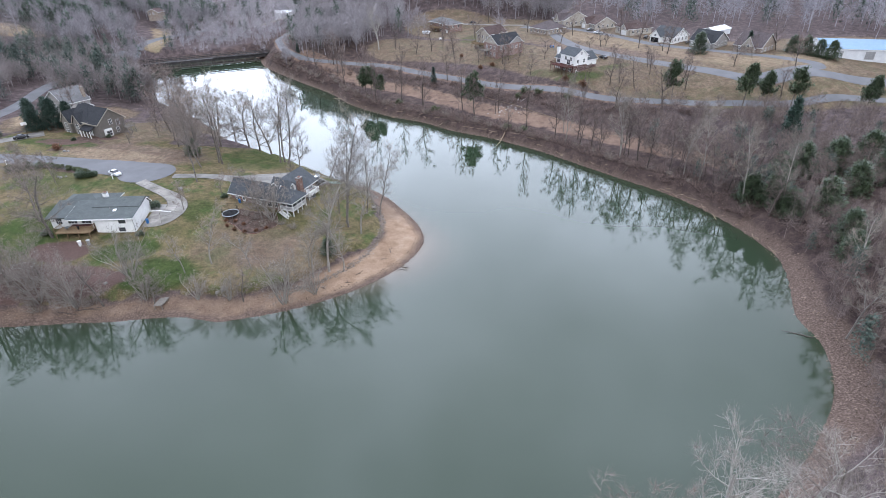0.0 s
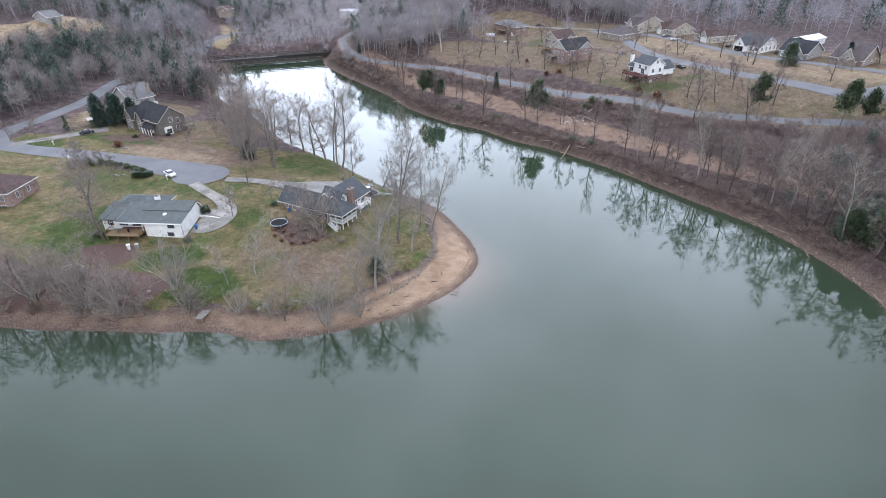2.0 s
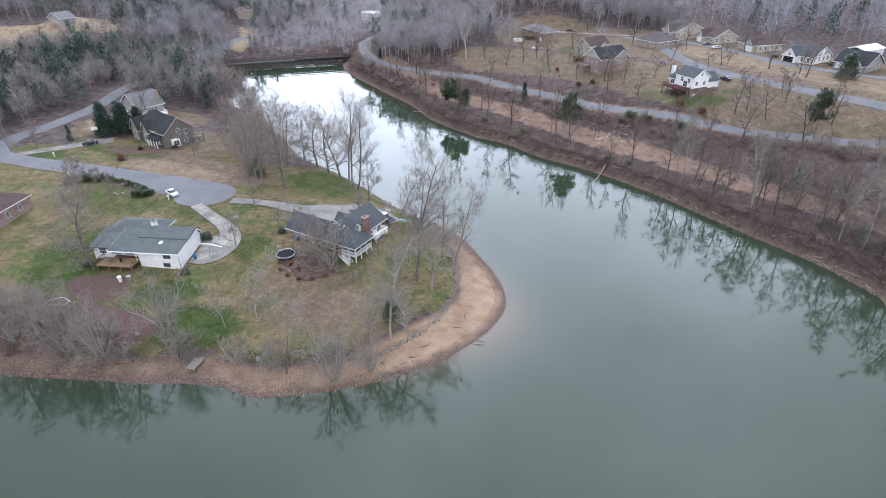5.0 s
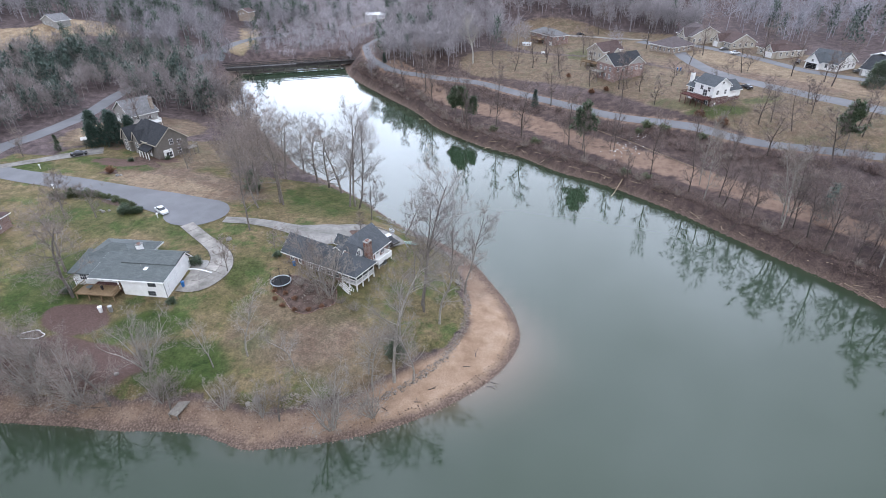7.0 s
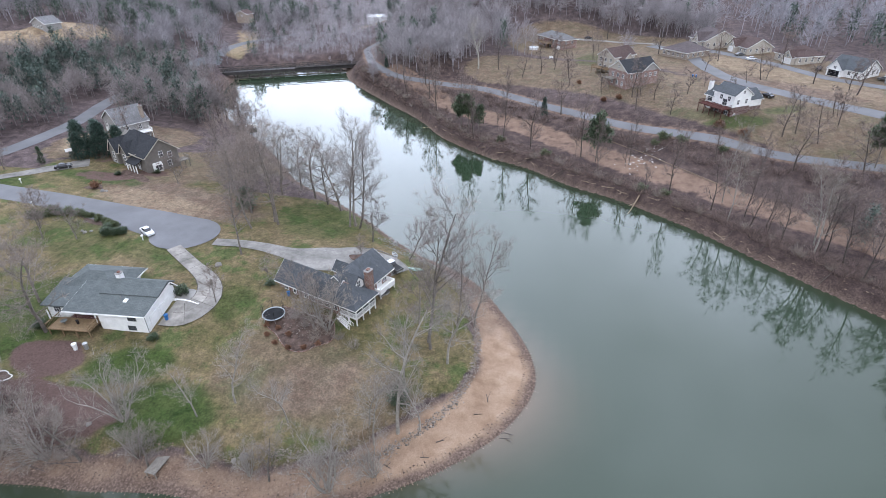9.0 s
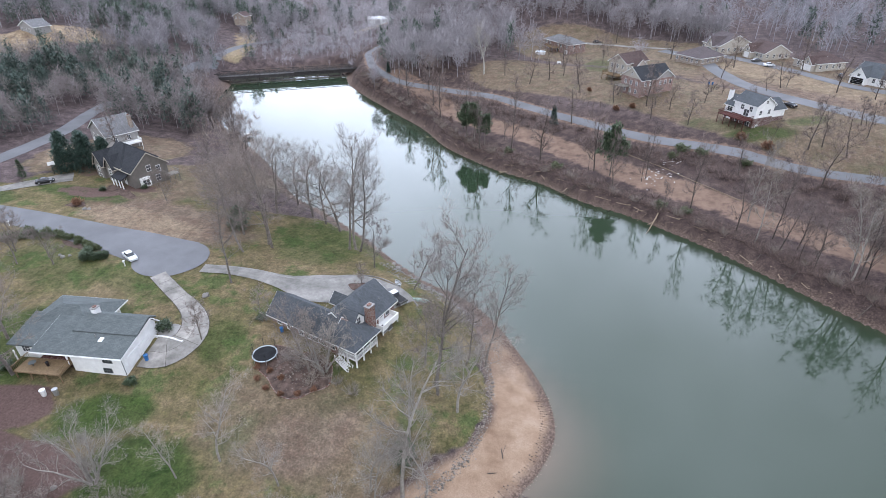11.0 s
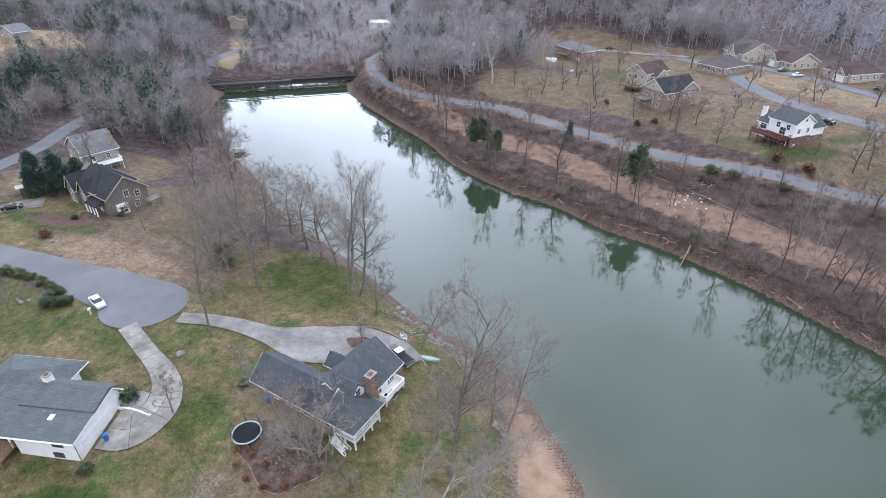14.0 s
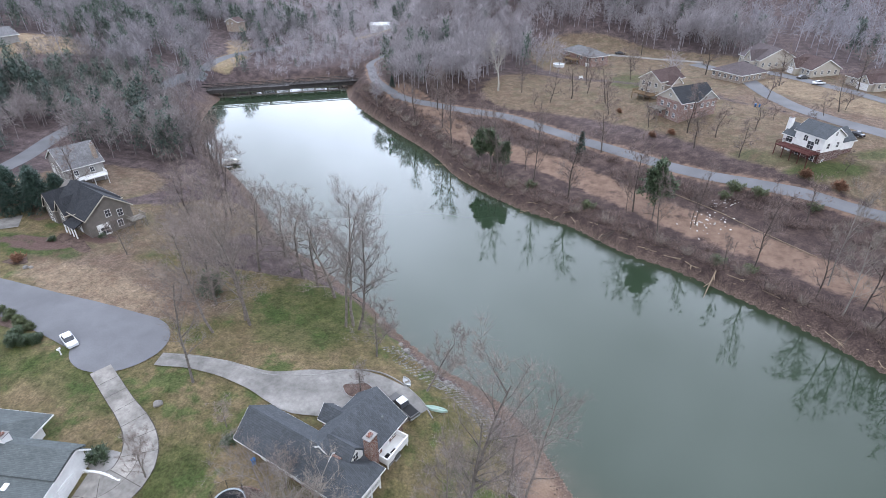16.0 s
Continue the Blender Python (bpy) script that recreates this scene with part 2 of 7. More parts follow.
HILLBARK = mottled("dark_hillside_bark", (0.12, 0.102, 0.092), 0.95, 0.1, 1.5, 8.0, 0.3, 0.5, 0.2)
# paler and cooler still: stronger haze painted into the farthest twigs
HAZIER_TWIG = island_tinted("hazed_distant_twigs", (0.26, 0.257, 0.285), (0.44, 0.43, 0.468))
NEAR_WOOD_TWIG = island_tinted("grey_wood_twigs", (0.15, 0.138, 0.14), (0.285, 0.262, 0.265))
HILLTWIG = island_tinted("dark_hillside_twigs", (0.115, 0.093, 0.088), (0.25, 0.205, 0.192))

# ---------- plan of the land ----------
# waterline of the wooded point and the west bank, then the bridge, then the east bank, then the near shore
WEST_SHORE = [(-300, 96), (-220, 94), (-160, 90), (-120, 87), (-94, 86.5), (-82, 87.5), (-71, 88.2), (-64, 89.3), (-56, 89.6), (-49, 88.2),
              (-42.4, 89.7), (-34.4, 92.4), (-26.8, 96.2), (-19, 101.9), (-12.4, 109.2), (-8.4, 117.4), (-7.9, 123.6), (-10.3, 131.2),
              (-15, 139.4), (-20, 147), (-24.6, 152), (-31, 156.3), (-35.5, 158.3), (-41.6, 162.6), (-49, 169), (-55.8, 175.5),
              (-60.1, 178.9), (-72.5, 188.5), (-85.1, 197.1), (-95.9, 209.6), (-108.8, 224.4), (-124.9, 239.8), (-135, 248.4),
              (-155, 272), (-165, 293), (-173.6, 318.5)]
EAST_SHORE = [(-119, 345.5), (-110, 326), (-82, 291), (-60, 266), (-46.5, 246), (-28, 229), (-13, 220), (0, 208.5), (12, 201.5), (21.5, 194),
              (31, 185.5), (39, 177), (53, 161), (66, 146.3), (74.8, 128.6), (78, 114), (76.2, 104.4), (70.4, 89.8), (70.9, 82.8),
              (68.1, 73.5), (63.4, 65.5), (57.1, 58.5), (51.8, 53.4)]
NEAR_SHORE = [(43, 46), (30, 39), (10, 32), (-20, 25), (-70, 20), (-150, 24), (-300, 40)]
UPSTREAM = [(-181, 332), (-172, 343), (-150, 352), (-129, 360)]
HEIGHTS_POINT = [(-150, 100, 7.5), (-120, 100, 6.5), (-95, 97, 4.4), (-75, 97, 4.2), (-60, 99, 3.9), (-45, 98, 3.4), (-33, 103, 3.2),
                 (-24, 115, 3.0), (-22, 128, 3.2), (-30, 135, 5.2), (-45, 121, 5.8), (-57, 122, 6.6), (-70, 112, 5.4), (-66, 120, 6.8),
                 (-80, 114, 6.2), (-95, 113, 6.7), (-95, 128, 8.0), (-73, 122, 7.4), (-80, 135, 8.6), (-90, 146, 9.0), (-60, 143, 8.3),
                 (-45, 146, 7.6), (-42, 135, 7.4), (-60, 160, 6.3), (-75, 165, 7)]
HEIGHTS_WEST = [(-115, 148, 9.1), (-135, 128, 8.5), (-140, 155, 9.3), (-105, 165, 8.5), (-130, 187, 9), (-100, 190, 6.5), (-152, 208, 9.4),
                (-125, 215, 6.5), (-175, 165, 9.5), (-180, 200, 10.8), (-178, 228, 11.8), (-150, 250, 8), (-165, 285, 9), (-195, 300, 15),
                (-192, 340, 10), (-215, 180, 14), (-230, 230, 17), (-225, 248, 20), (-238, 284, 31), (-240, 264, 25), (-265, 275, 29), (-260, 150, 18), (-290, 235, 24), (-280, 350, 32),
                (-200, 130, 12), (-230, 90, 14)]
HEIGHTS_EAST = [(-100, 345, 9), (-78, 306, 8.8), (-35, 290, 8.8), (-5, 266, 8.9), (24, 240, 9.1), (61, 221, 9.2), (98, 212, 9), (130, 211, 9.2),
                (166, 211, 9.5), (-40, 262, 4), (-10, 238, 4), (15, 216, 4), (40, 196, 4), (65, 175, 4.2), (85, 150, 4.5), (95, 120, 5),
                (85, 90, 5), (75, 66, 5), (110, 170, 5.5), (0, 290, 13), (28, 262, 14.5), (51, 238, 14.6), (62, 245, 15.3)]
HEIGHTS_HILL = [(85, 236, 14.5), (110, 226, 14.5), (140, 222, 16), (20, 275, 15.5), (38, 285, 16), (-2, 355, 13.6), (-14, 370, 14.0), (-12, 344, 13.2), (2, 345, 13.6), (22, 310, 16), (60, 280, 17),
                (50, 320, 17.5), (70, 340, 18), (105, 290, 18), (130, 265, 18), (160, 240, 18), (190, 280, 18), (-30, 310, 13), (-60, 330, 14),
                (-40, 385, 24), (30, 385, 18), (90, 380, 22)]
HEIGHTS_FAR = [(-60, 430, 42), (30, 450, 44), (0, 540, 75), (120, 450, 30), (200, 380, 26), (250, 250, 20), (300, 150, 20), (250, 60, 18),
               (180, 120, 14), (150, 40, 14), (350, 450, 60), (-150, 440, 6), (-120, 500, 8), (-150, 385, 4), (-100, 640, 26), (-260, 480, 20), (-160, 560, 10), (-220, 420, 13),
               (-350, 650, 55), (0, 800, 125), (300, 800, 115), (-600, 300, 90), (600, 300, 60), (60, 0, 6), (-100, -60, 12), (100, -100, 15)]


def spline(pts, step):
    """Points along a smooth line through pts, about step apart."""
    p = np.array(pts, float)
    q = np.vstack([2 * p[0] - p[1], p, 2 * p[-1] - p[-2]])
    out = []
    for i in range(1, len(q) - 2):
        k = max(1, int(np.linalg.norm(q[i + 1][:2] - q[i][:2]) / step))
        for s in np.arange(k) / k:
            out.append(0.5 * (2 * q[i] + (q[i + 1] - q[i - 1]) * s + (2 * q[i - 1] - 5 * q[i] + 4 * q[i + 1] - q[i + 2]) * s * s
                              + (3 * q[i] - q[i - 1] - 3 * q[i + 1] + q[i + 2]) * s ** 3))
    return np.array(out + [p[-1]])


LAKE = np.vstack([spline(WEST_SHORE, 2.0), spline(UPSTREAM, 6.0), spline(EAST_SHORE, 2.0), spline(NEAR_SHORE, 6.0)])


def inside(poly, x, y):
    r = np.zeros(x.shape, bool)
    a, b = poly, np.roll(poly, -1, axis=0)
    for (x0, y0), (x1, y1) in zip(a, b):
        if y0 != y1:
            r ^= ((y0 > y) != (y1 > y)) & (x < (x1 - x0) * (y - y0) / (y1 - y0) + x0)
    return r


def dist_to(line, x, y, closed=False):
    """Distance of each place from a broken line."""
    best = np.full(x.shape, 1e9)
    a = line
    b = np.roll(line, -1, axis=0)
    if not closed:
        a, b = a[:-1], b[:-1]
    for (x0, y0), (x1, y1) in zip(a, b):
        dx, dy = x1 - x0, y1 - y0
        s = np.clip(((x - x0) * dx + (y - y0) * dy) / (dx * dx + dy * dy + 1e-9), 0, 1)
        best = np.minimum(best, (x - x0 - s * dx) ** 2 + (y - y0 - s * dy) ** 2)
    return np.sqrt(best)


def step01(a, b, v):
    s = np.clip((v - a) / (b - a), 0, 1)
    return s * s * (3 - 2 * s)


def wobble(x, y, size, seed=0.0):
    """Cheap smooth noise from -1 to 1."""
    x, y = x / size, y / size
    return (np.sin(1.7 * x + 0.6 * y + seed) * np.cos(1.3 * y - 0.9 * x + 2.1 * seed) + 0.6 * np.sin(3.1 * x - 2.3 * y + 1.3 * seed)
            + 0.4 * np.sin(5.3 * y + 4.1 * x + 0.7 * seed)) / 2.0


CONTROL = np.array(HEIGHTS_POINT + HEIGHTS_WEST + HEIGHTS_EAST + HEIGHTS_HILL + HEIGHTS_FAR, float)


def kernel(dx, dy):
    return np.sqrt(dx * dx + dy * dy + 64.0)


K = kernel(CONTROL[:, None, 0] - CONTROL[None, :, 0], CONTROL[:, None, 1] - CONTROL[None, :, 1])
N_C = len(CONTROL)
A = np.zeros((N_C + 1, N_C + 1))
A[:N_C, :N_C] = K - 0.3 * np.eye(N_C)
A[:N_C, N_C] = A[N_C, :N_C] = 1
WEIGHTS = np.linalg.solve(A, np.append(CONTROL[:, 2], 0))


def hills(x, y):
    z = np.full(x.shape, WEIGHTS[-1])
    for (cx, cy, _), w in zip(CONTROL, WEIGHTS):
        z += w * kernel(x - cx, y - cy)
    return z


def lines(parts):
    out = []
    for a, b, s in parts:
        out += list(np.arange(a, b, s))
    return out


GX = np.array([-1500, -1100, -850, -680, -560, -480, -420] + lines([(-380, -250, 8), (-250, -170, 4), (-170, -112, 1.4), (-112, -4, 0.95), (-4, 90, 1.3),
              (90, 180, 3), (180, 420, 8)]) + [420, 480, 560, 680, 850, 1100, 1500])
GY = np.array([-600, -300, -150, -80] + lines([(-60, 20, 6), (20, 82, 1.5), (82, 160, 0.95), (160, 300, 1.5), (300, 400, 3), (400, 640, 8)])
              + [640, 690, 760, 850, 1000, 1250, 1600])
MX, MY = np.meshgrid(GX, GY)
NEARBY = (np.abs(MX) < 400) & (MY < 460) & (MY > -150)
SHORE_D = np.full(MX.shape, 200.0)
SHORE_D[NEARBY] = dist_to(LAKE, MX[NEARBY], MY[NEARBY], True)
WET = inside(LAKE, MX, MY)
SIGNED = np.where(WET, -SHORE_D, SHORE_D)
# the sandy beach is broad at the tip of the point and narrow elsewhere
TIP = np.exp(-(((MX + 12) / 26) ** 2 + ((MY - 113) / 26) ** 2))
SOUTH = np.exp(-(((MX + 50) / 60) ** 2 + ((MY - 90) / 10) ** 2))
EASTCOVE = np.exp(-(((MX - 72) / 16) ** 2 + ((MY - 75) / 38) ** 2))
BEACH_W = 2.6 - 1.5 * ((MX > -112) & (MY > 130) & (MX + MY > 150)) - 0.8 * ((MX > -60) & (MY > 155)) + 7.2 * np.clip(TIP * 1.35, 0, 1) + 2.2 * SOUTH * (1 - TIP) + 4.5 * EASTCOVE + 0.5 * wobble(MX, MY, 5)
LAND = hills(MX, MY) + 0.10 * wobble(MX, MY, 9) + 0.05 * wobble(MX, MY, 2.7, 2)
BEACH_Z = np.clip(SIGNED, 0, None) * (1.9 / (BEACH_W + 1.5))
BANK = step01(0, 1.0, (SIGNED - BEACH_W) / 2.2)
INLAND = step01(0, 1.0, (SIGNED - BEACH_W) / 16.0)
LOW = np.minimum(LAND, BEACH_Z + 0.8 * BANK + np.clip(SIGNED - BEACH_W, 0, None) * 0.16)
GZ = np.where(WET, -np.minimum(3.0, 0.12 * SHORE_D), LOW * (1 - INLAND) + LAND * INLAND)


def ground(x, y):
    """Height of the land at a place."""
    i = min(max(int(np.searchsorted(GX, x)) - 1, 0), len(GX) - 2)
    j = min(max(int(np.searchsorted(GY, y)) - 1, 0), len(GY) - 2)
    u, v = (x - GX[i]) / (GX[i + 1] - GX[i]), (y - GY[j]) / (GY[j + 1] - GY[j])
    return float((GZ[j, i] * (1 - u) + GZ[j, i + 1] * u) * (1 - v) + (GZ[j + 1, i] * (1 - u) + GZ[j + 1, i + 1] * u) * v)


def shore_gap(x, y):
    """Signed distance from the waterline: above zero on land."""
    i = min(max(int(np.searchsorted(GX, x)), 0), len(GX) - 1)
    j = min(max(int(np.searchsorted(GY, y)), 0), len(GY) - 1)
    return float(SIGNED[j, i])


# ---------- mesh helpers ----------
class Geo:
    """Corners and faces of one mesh, put together from simple solids."""

    def __init__(self):
        self.v, self.f = [], []

    def add(self, verts, faces):
        o = len(self.v)
        self.v += [tuple(p) for p in verts]
        self.f += [tuple(i + o for i in q) for q in faces]
        return self

    def box(self, x0, y0, z0, x1, y1, z1):
        return self.add([(x0, y0, z0), (x1, y0, z0), (x1, y1, z0), (x0, y1, z0), (x0, y0, z1), (x1, y0, z1), (x1, y1, z1), (x0, y1, z1)],
                        [(3, 2, 1, 0), (4, 5, 6, 7), (0, 1, 5, 4), (1, 2, 6, 5), (2, 3, 7, 6), (3, 0, 4, 7)])

    def prism(self, outline, way):
        """A flat outline pushed along a vector."""
        n, w = len(outline), Vector(way)
        p = [Vector(q) for q in outline]
        return self.add([*p, *[q + w for q in p]], [tuple(range(n))[::-1], tuple(range(n, 2 * n))] + [(i, (i + 1) % n, (i + 1) % n + n, i + n) for i in range(n)])

    def tube(self, p0, p1, r0, r1, n=6):
        p0, p1 = Vector(p0), Vector(p1)
        d = (p1 - p0).normalized()
        a = d.cross(Vector((0.3, 0.2, 1)) if abs(d.z) < 0.9 else Vector((1, 0.2, 0))).normalized()
        b = d.cross(a)
        ring = [(math.cos(2 * math.pi * i / n), math.sin(2 * math.pi * i / n)) for i in range(n)]
        v = [p0 + (a * c + b * s) * r0 for c, s in ring] + [p1 + (a * c + b * s) * r1 for c, s in ring]
        return self.add(v, [(i, (i + 1) % n, (i + 1) % n + n, i + n) for i in range(n)] + [tuple(range(n))[::-1], tuple(range(n, 2 * n))])

    def lathe(self, profile, n=16, at=(0, 0, 0)):
        x, y, z = at
        v = [(x + r * math.cos(2 * math.pi * i / n), y + r * math.sin(2 * math.pi * i / n), z + h) for r, h in profile for i in range(n)]
        f = [(k * n + i, k * n + (i + 1) % n, (k + 1) * n + (i + 1) % n, (k + 1) * n + i) for k in range(len(profile) - 1) for i in range(n)]
        return self.add(v, f + [tuple(range(n))[::-1], tuple(range((len(profile) - 1) * n, len(profile) * n))])

    def mesh(self, name, material, smooth=False):
        me = bpy.data.meshes.new(name)
        me.from_pydata(self.v, [], self.f)
        bm = bmesh.new()
        bm.from_mesh(me)
        bmesh.ops.recalc_face_normals(bm, faces=bm.faces)
        bm.to_mesh(me)
        bm.free()
        me.materials.append(material)
        if smooth:
            me.shade_smooth()
        return me


def part(name, geo, material, parent=None, label="", smooth=False):
    ob = new(name, geo.mesh(name, material, smooth) if isinstance(geo, Geo) else geo)
    if parent is not None:
        ob.parent = parent
    return tagged(ob, label) if label else ob


def thing(name, label, category, at, rz=0.0, group="", kind=""):
    e = new(name)
    e.matrix_basis = pose(*at, 0, 0, rz)
    e.empty_display_size = 0.3
    return tagged(e, label, category, group, kind)


def tri_mesh(name, verts, tris, material, smooth=False):
    """A mesh from arrays of corners and triangles."""
    me = bpy.data.meshes.new(name)
    nv, nt = len(verts), len(tris)
    me.vertices.add(nv)
    me.vertices.foreach_set("co", np.asarray(verts, np.float32).ravel())
    me.loops.add(nt * 3)
    me.loops.foreach_set("vertex_index", np.asarray(tris, np.int32).ravel())
    me.polygons.add(nt)
    me.polygons.foreach_set("loop_start", np.arange(0, nt * 3, 3, dtype=np.int32))
    me.materials.append(material)
    me.update(calc_edges=True)
    if smooth:
        me.shade_smooth()
    return me


# ---------- roads and drives (centre lines) ----------
ROAD_EAST = [(-106, 372), (-111, 362), (-107, 350), (-98, 329), (-80, 305), (-58, 294), (-36, 287), (-21, 276), (-5, 262), (11, 248.5), (24, 239.5),
             (43, 228), (64, 219), (98, 211.5), (130, 210), (166, 211), (230, 214), (330, 216)]
ROAD_UPPER = [(42, 352), (53, 330), (56, 305), (61, 284), (69, 270), (82, 256), (104, 237), (122, 225), (145, 226), (175, 224), (260, 226)]
ROAD_COURT = [(122, 226), (150, 233), (143, 243), (123, 264), (99, 283), (86, 305), (72, 326), (60, 340)]
ROAD_WEST = [(-89, 147.5), (-104, 151), (-120, 154), (-137, 157), (-155, 159.5), (-171, 164.5), (-176.5, 175), (-174, 190), (-173, 211), (-177, 236),
             (-176, 262), (-182, 295), (-190, 337), (-192, 375), (-180, 420)]
DRIVE_RANCH = [(-88.5, 140), (-82, 135.5), (-75.5, 131), (-72.5, 127.2), (-72.0, 123.6), (-74.1, 120.7), (-77.4, 120.4)]
DRIVE_POINT = [(-81, 144), (-75, 144.6), (-68, 143.9), (-60, 142.4), (-52, 142.5), (-46, 144.6), (-41, 144), (-37, 141.3)]
DRIVE_GREY = [(-166, 163), (-157, 170), (-149, 176.5), (-143, 181)]
CULDESAC = (-89.8, 146.5, 7.9)


def ribbon(name, line, width, material, lift, parent=None, step=1.4, across=4, label="", category=""):
    """A road surface that lies on the land."""
    c = spline(line, step)
    t = np.gradient(c, axis=0)
    t /= np.linalg.norm(t, axis=1)[:, None] + 1e-9
    w = np.interp(np.linspace(0, 1, len(c)), np.linspace(0, 1, len(width)), width) if isinstance(width, (list, tuple)) else np.full(len(c), width)
    g = Geo()
    s = np.linspace(-0.5, 0.5, across + 1)
    vs = []
    for (x, y), (tx, ty), ww in zip(c, t, w):
        vs += [(x + ty * k * ww, y - tx * k * ww, ground(x + ty * k * ww, y - tx * k * ww) + lift) for k in s]
    n = across + 1
    g.add(vs, [(i * n + j, i * n + j + 1, (i + 1) * n + j + 1, (i + 1) * n + j) for i in range(len(c) - 1) for j in range(across)])
    ob = new(name, g.mesh(name, material))
    return tagged(ob, label, category, "", "structure")


# ---------- the ground sheet ----------
def near_line(pts, w, soft):
    d = np.full(MX.shape, 1e3)
    d[NEARBY] = dist_to(spline(pts, 3.0), MX[NEARBY], MY[NEARBY])
    return 1 - step01(w, w + soft, d)


def blob(x, y, rx, ry, rz=0.0):
    c, s = math.cos(radians(rz)), math.sin(radians(rz))
    u, v = (MX - x) * c + (MY - y) * s, -(MX - x) * s + (MY - y) * c
    return 1 - step01(0.8, 1.15, np.sqrt((u / rx) ** 2 + (v / ry) ** 2) + 0.12 * wobble(MX, MY, 4))


RAG = wobble(MX, MY, 3.1, 1) * 0.8 + wobble(MX, MY, 1.1, 3) * 0.4
SAND = 1 - step01(-0.6, 0.8, SIGNED - BEACH_W - 0.5 * RAG)
ON_POINT = (MX < -8) & (MX > -170) & (MY < 175) & (MY > 80) & ~WET
LAWN = np.where(ON_POINT, step01(0.2, 1.8, SIGNED - BEACH_W - RAG), 0.0)
LAWN = np.maximum(LAWN, blob(-64, 160, 17, 15, 35))
LAWN = np.maximum(LAWN, blob(-122, 172, 34, 15, -12))
LAWN = np.maximum(LAWN, blob(-158, 165, 14, 9, 10))
LAWN = np.maximum(LAWN, blob(-146, 201, 24, 15, 35))
LAWN = np.maximum(LAWN, blob(-110, 188, 26, 15, 40))
LAWN = np.maximum(LAWN, near_line([(-28, 312), (0, 300), (35, 272), (62, 246), (100, 228), (150, 224), (220, 240)], 16, 8) * 0.9)
LAWN = np.maximum(LAWN, near_line([(0, 362), (45, 335), (80, 300), (125, 258), (190, 262)], 26, 10) * 0.9)
STRAW = near_line([(-360, 234), (-300, 253), (-262, 264), (-243, 269), (-229, 298)], 10.5, 3.5)
LAWN = np.maximum(LAWN, STRAW)
BARE = np.clip(blob(-103, 163, 26, 9, -10) * 0.9 + blob(-50, 112, 13, 10) * 0.45 + blob(-38, 108, 14, 8) * 0.35 + near_line([(-30, 314), (0, 296), (35, 272), (62, 250), (100, 236), (150, 226)], 24, 12) * 0.5 + blob(90, 300, 60, 40, -40) * 0.7
               + blob(-147, 203, 26, 16, 35) * 0.8 + blob(-108, 190, 26, 15, 40) * 0.6, 0, 1)
BARE = np.maximum(BARE, 0.66 * ((MX > -90) & (MY > 222)))
BARE = np.maximum(BARE, 0.95 * ((MX < -195) & (MY > 200)))
LUSH = np.clip(blob(-66, 100, 9, 6) + blob(-77, 108, 8, 4, 20) + blob(-103, 116, 10, 13) * 0.9 + blob(-90, 137, 13, 4, -15) * 0.5 + blob(-62, 163, 12, 12) * 0.6 + blob(-112, 140, 14, 7, -20) * 0.5
               + blob(-66, 125, 4, 5) * 0.6 + blob(-133, 172, 16, 3.5, -8) * 0.9 + blob(-156, 164, 9, 6) * 0.9 + blob(52, 236, 14, 4, 15) * 0.9
               + blob(12, 322, 9, 13) * 0.7 + blob(40, 244, 9, 4, -30) * 0.5 + blob(20, 246, 12, 2.5, -35) * 0.5 + blob(70, 247, 8, 3, 20) * 0.7, 0, 1)
MULCHY = np.clip(blob(-90, 97, 19, 5.5, 3) + blob(-92, 107, 7, 4.0) + blob(-116, 95, 20, 7) + blob(-131, 173, 10, 3) * 0.7 + blob(-140, 188, 6, 7) * 0.6
                 + blob(-120, 178, 5, 2.5) * 0.7, 0, 1)
CLAY = near_line([(-85, 318), (-52, 276), (-20, 252), (12, 222), (38, 201), (62, 181), (85, 160)], 3.2, 4.5) * (0.75 + 0.25 * wobble(MX, MY, 6))
CLAY = np.maximum(CLAY, near_line(ROAD_EAST, 3.0, 1.6) * 0.6)
# 0 along the east bank, rising to 1 away from it
OFF_BANK = 1 - near_line(EAST_SHORE[1:17], 40, 16)
STRAW = np.maximum(STRAW, 0.85 * near_line([(-158, 192), (-164, 205), (-168, 222), (-171, 240)], 2.2, 2.0))
STRAW = np.maximum(STRAW, 0.5 * near_line([(66, 312), (90, 282), (120, 250), (150, 240)], 7, 6))
STRAW = np.maximum(STRAW, 0.8 * np.maximum(blob(-112, 446, 42, 14), near_line([(-187, 346), (-191, 372), (-204, 398)], 4, 4)))
LAWN = np.maximum(LAWN, 0.9 * np.maximum(blob(-112, 446, 42, 14), near_line([(-187, 346), (-191, 372), (-204, 398)], 4, 4)))
STRAW = np.maximum(STRAW, 0.45 * blob(-108, 161, 20, 5, -12))
for arr in (LAWN, SAND, STRAW):
    np.clip(arr, 0, 1, out=arr)

nx, ny = len(GX), len(GY)
idx = np.arange(nx * ny).reshape(ny, nx)
quads = np.stack([idx[:-1, :-1], idx[:-1, 1:], idx[1:, 1:], idx[1:, :-1]], -1).reshape(-1, 4)
tris = np.concatenate([quads[:, [0, 1, 2]], quads[:, [0, 2, 3]]])

gm, n, l, b = shader("winter_ground", 0.95, 0.1)


def mask(name):
    a = n.new("ShaderNodeAttribute")
    a.attribute_name = name
    return a.outputs["Fac"]


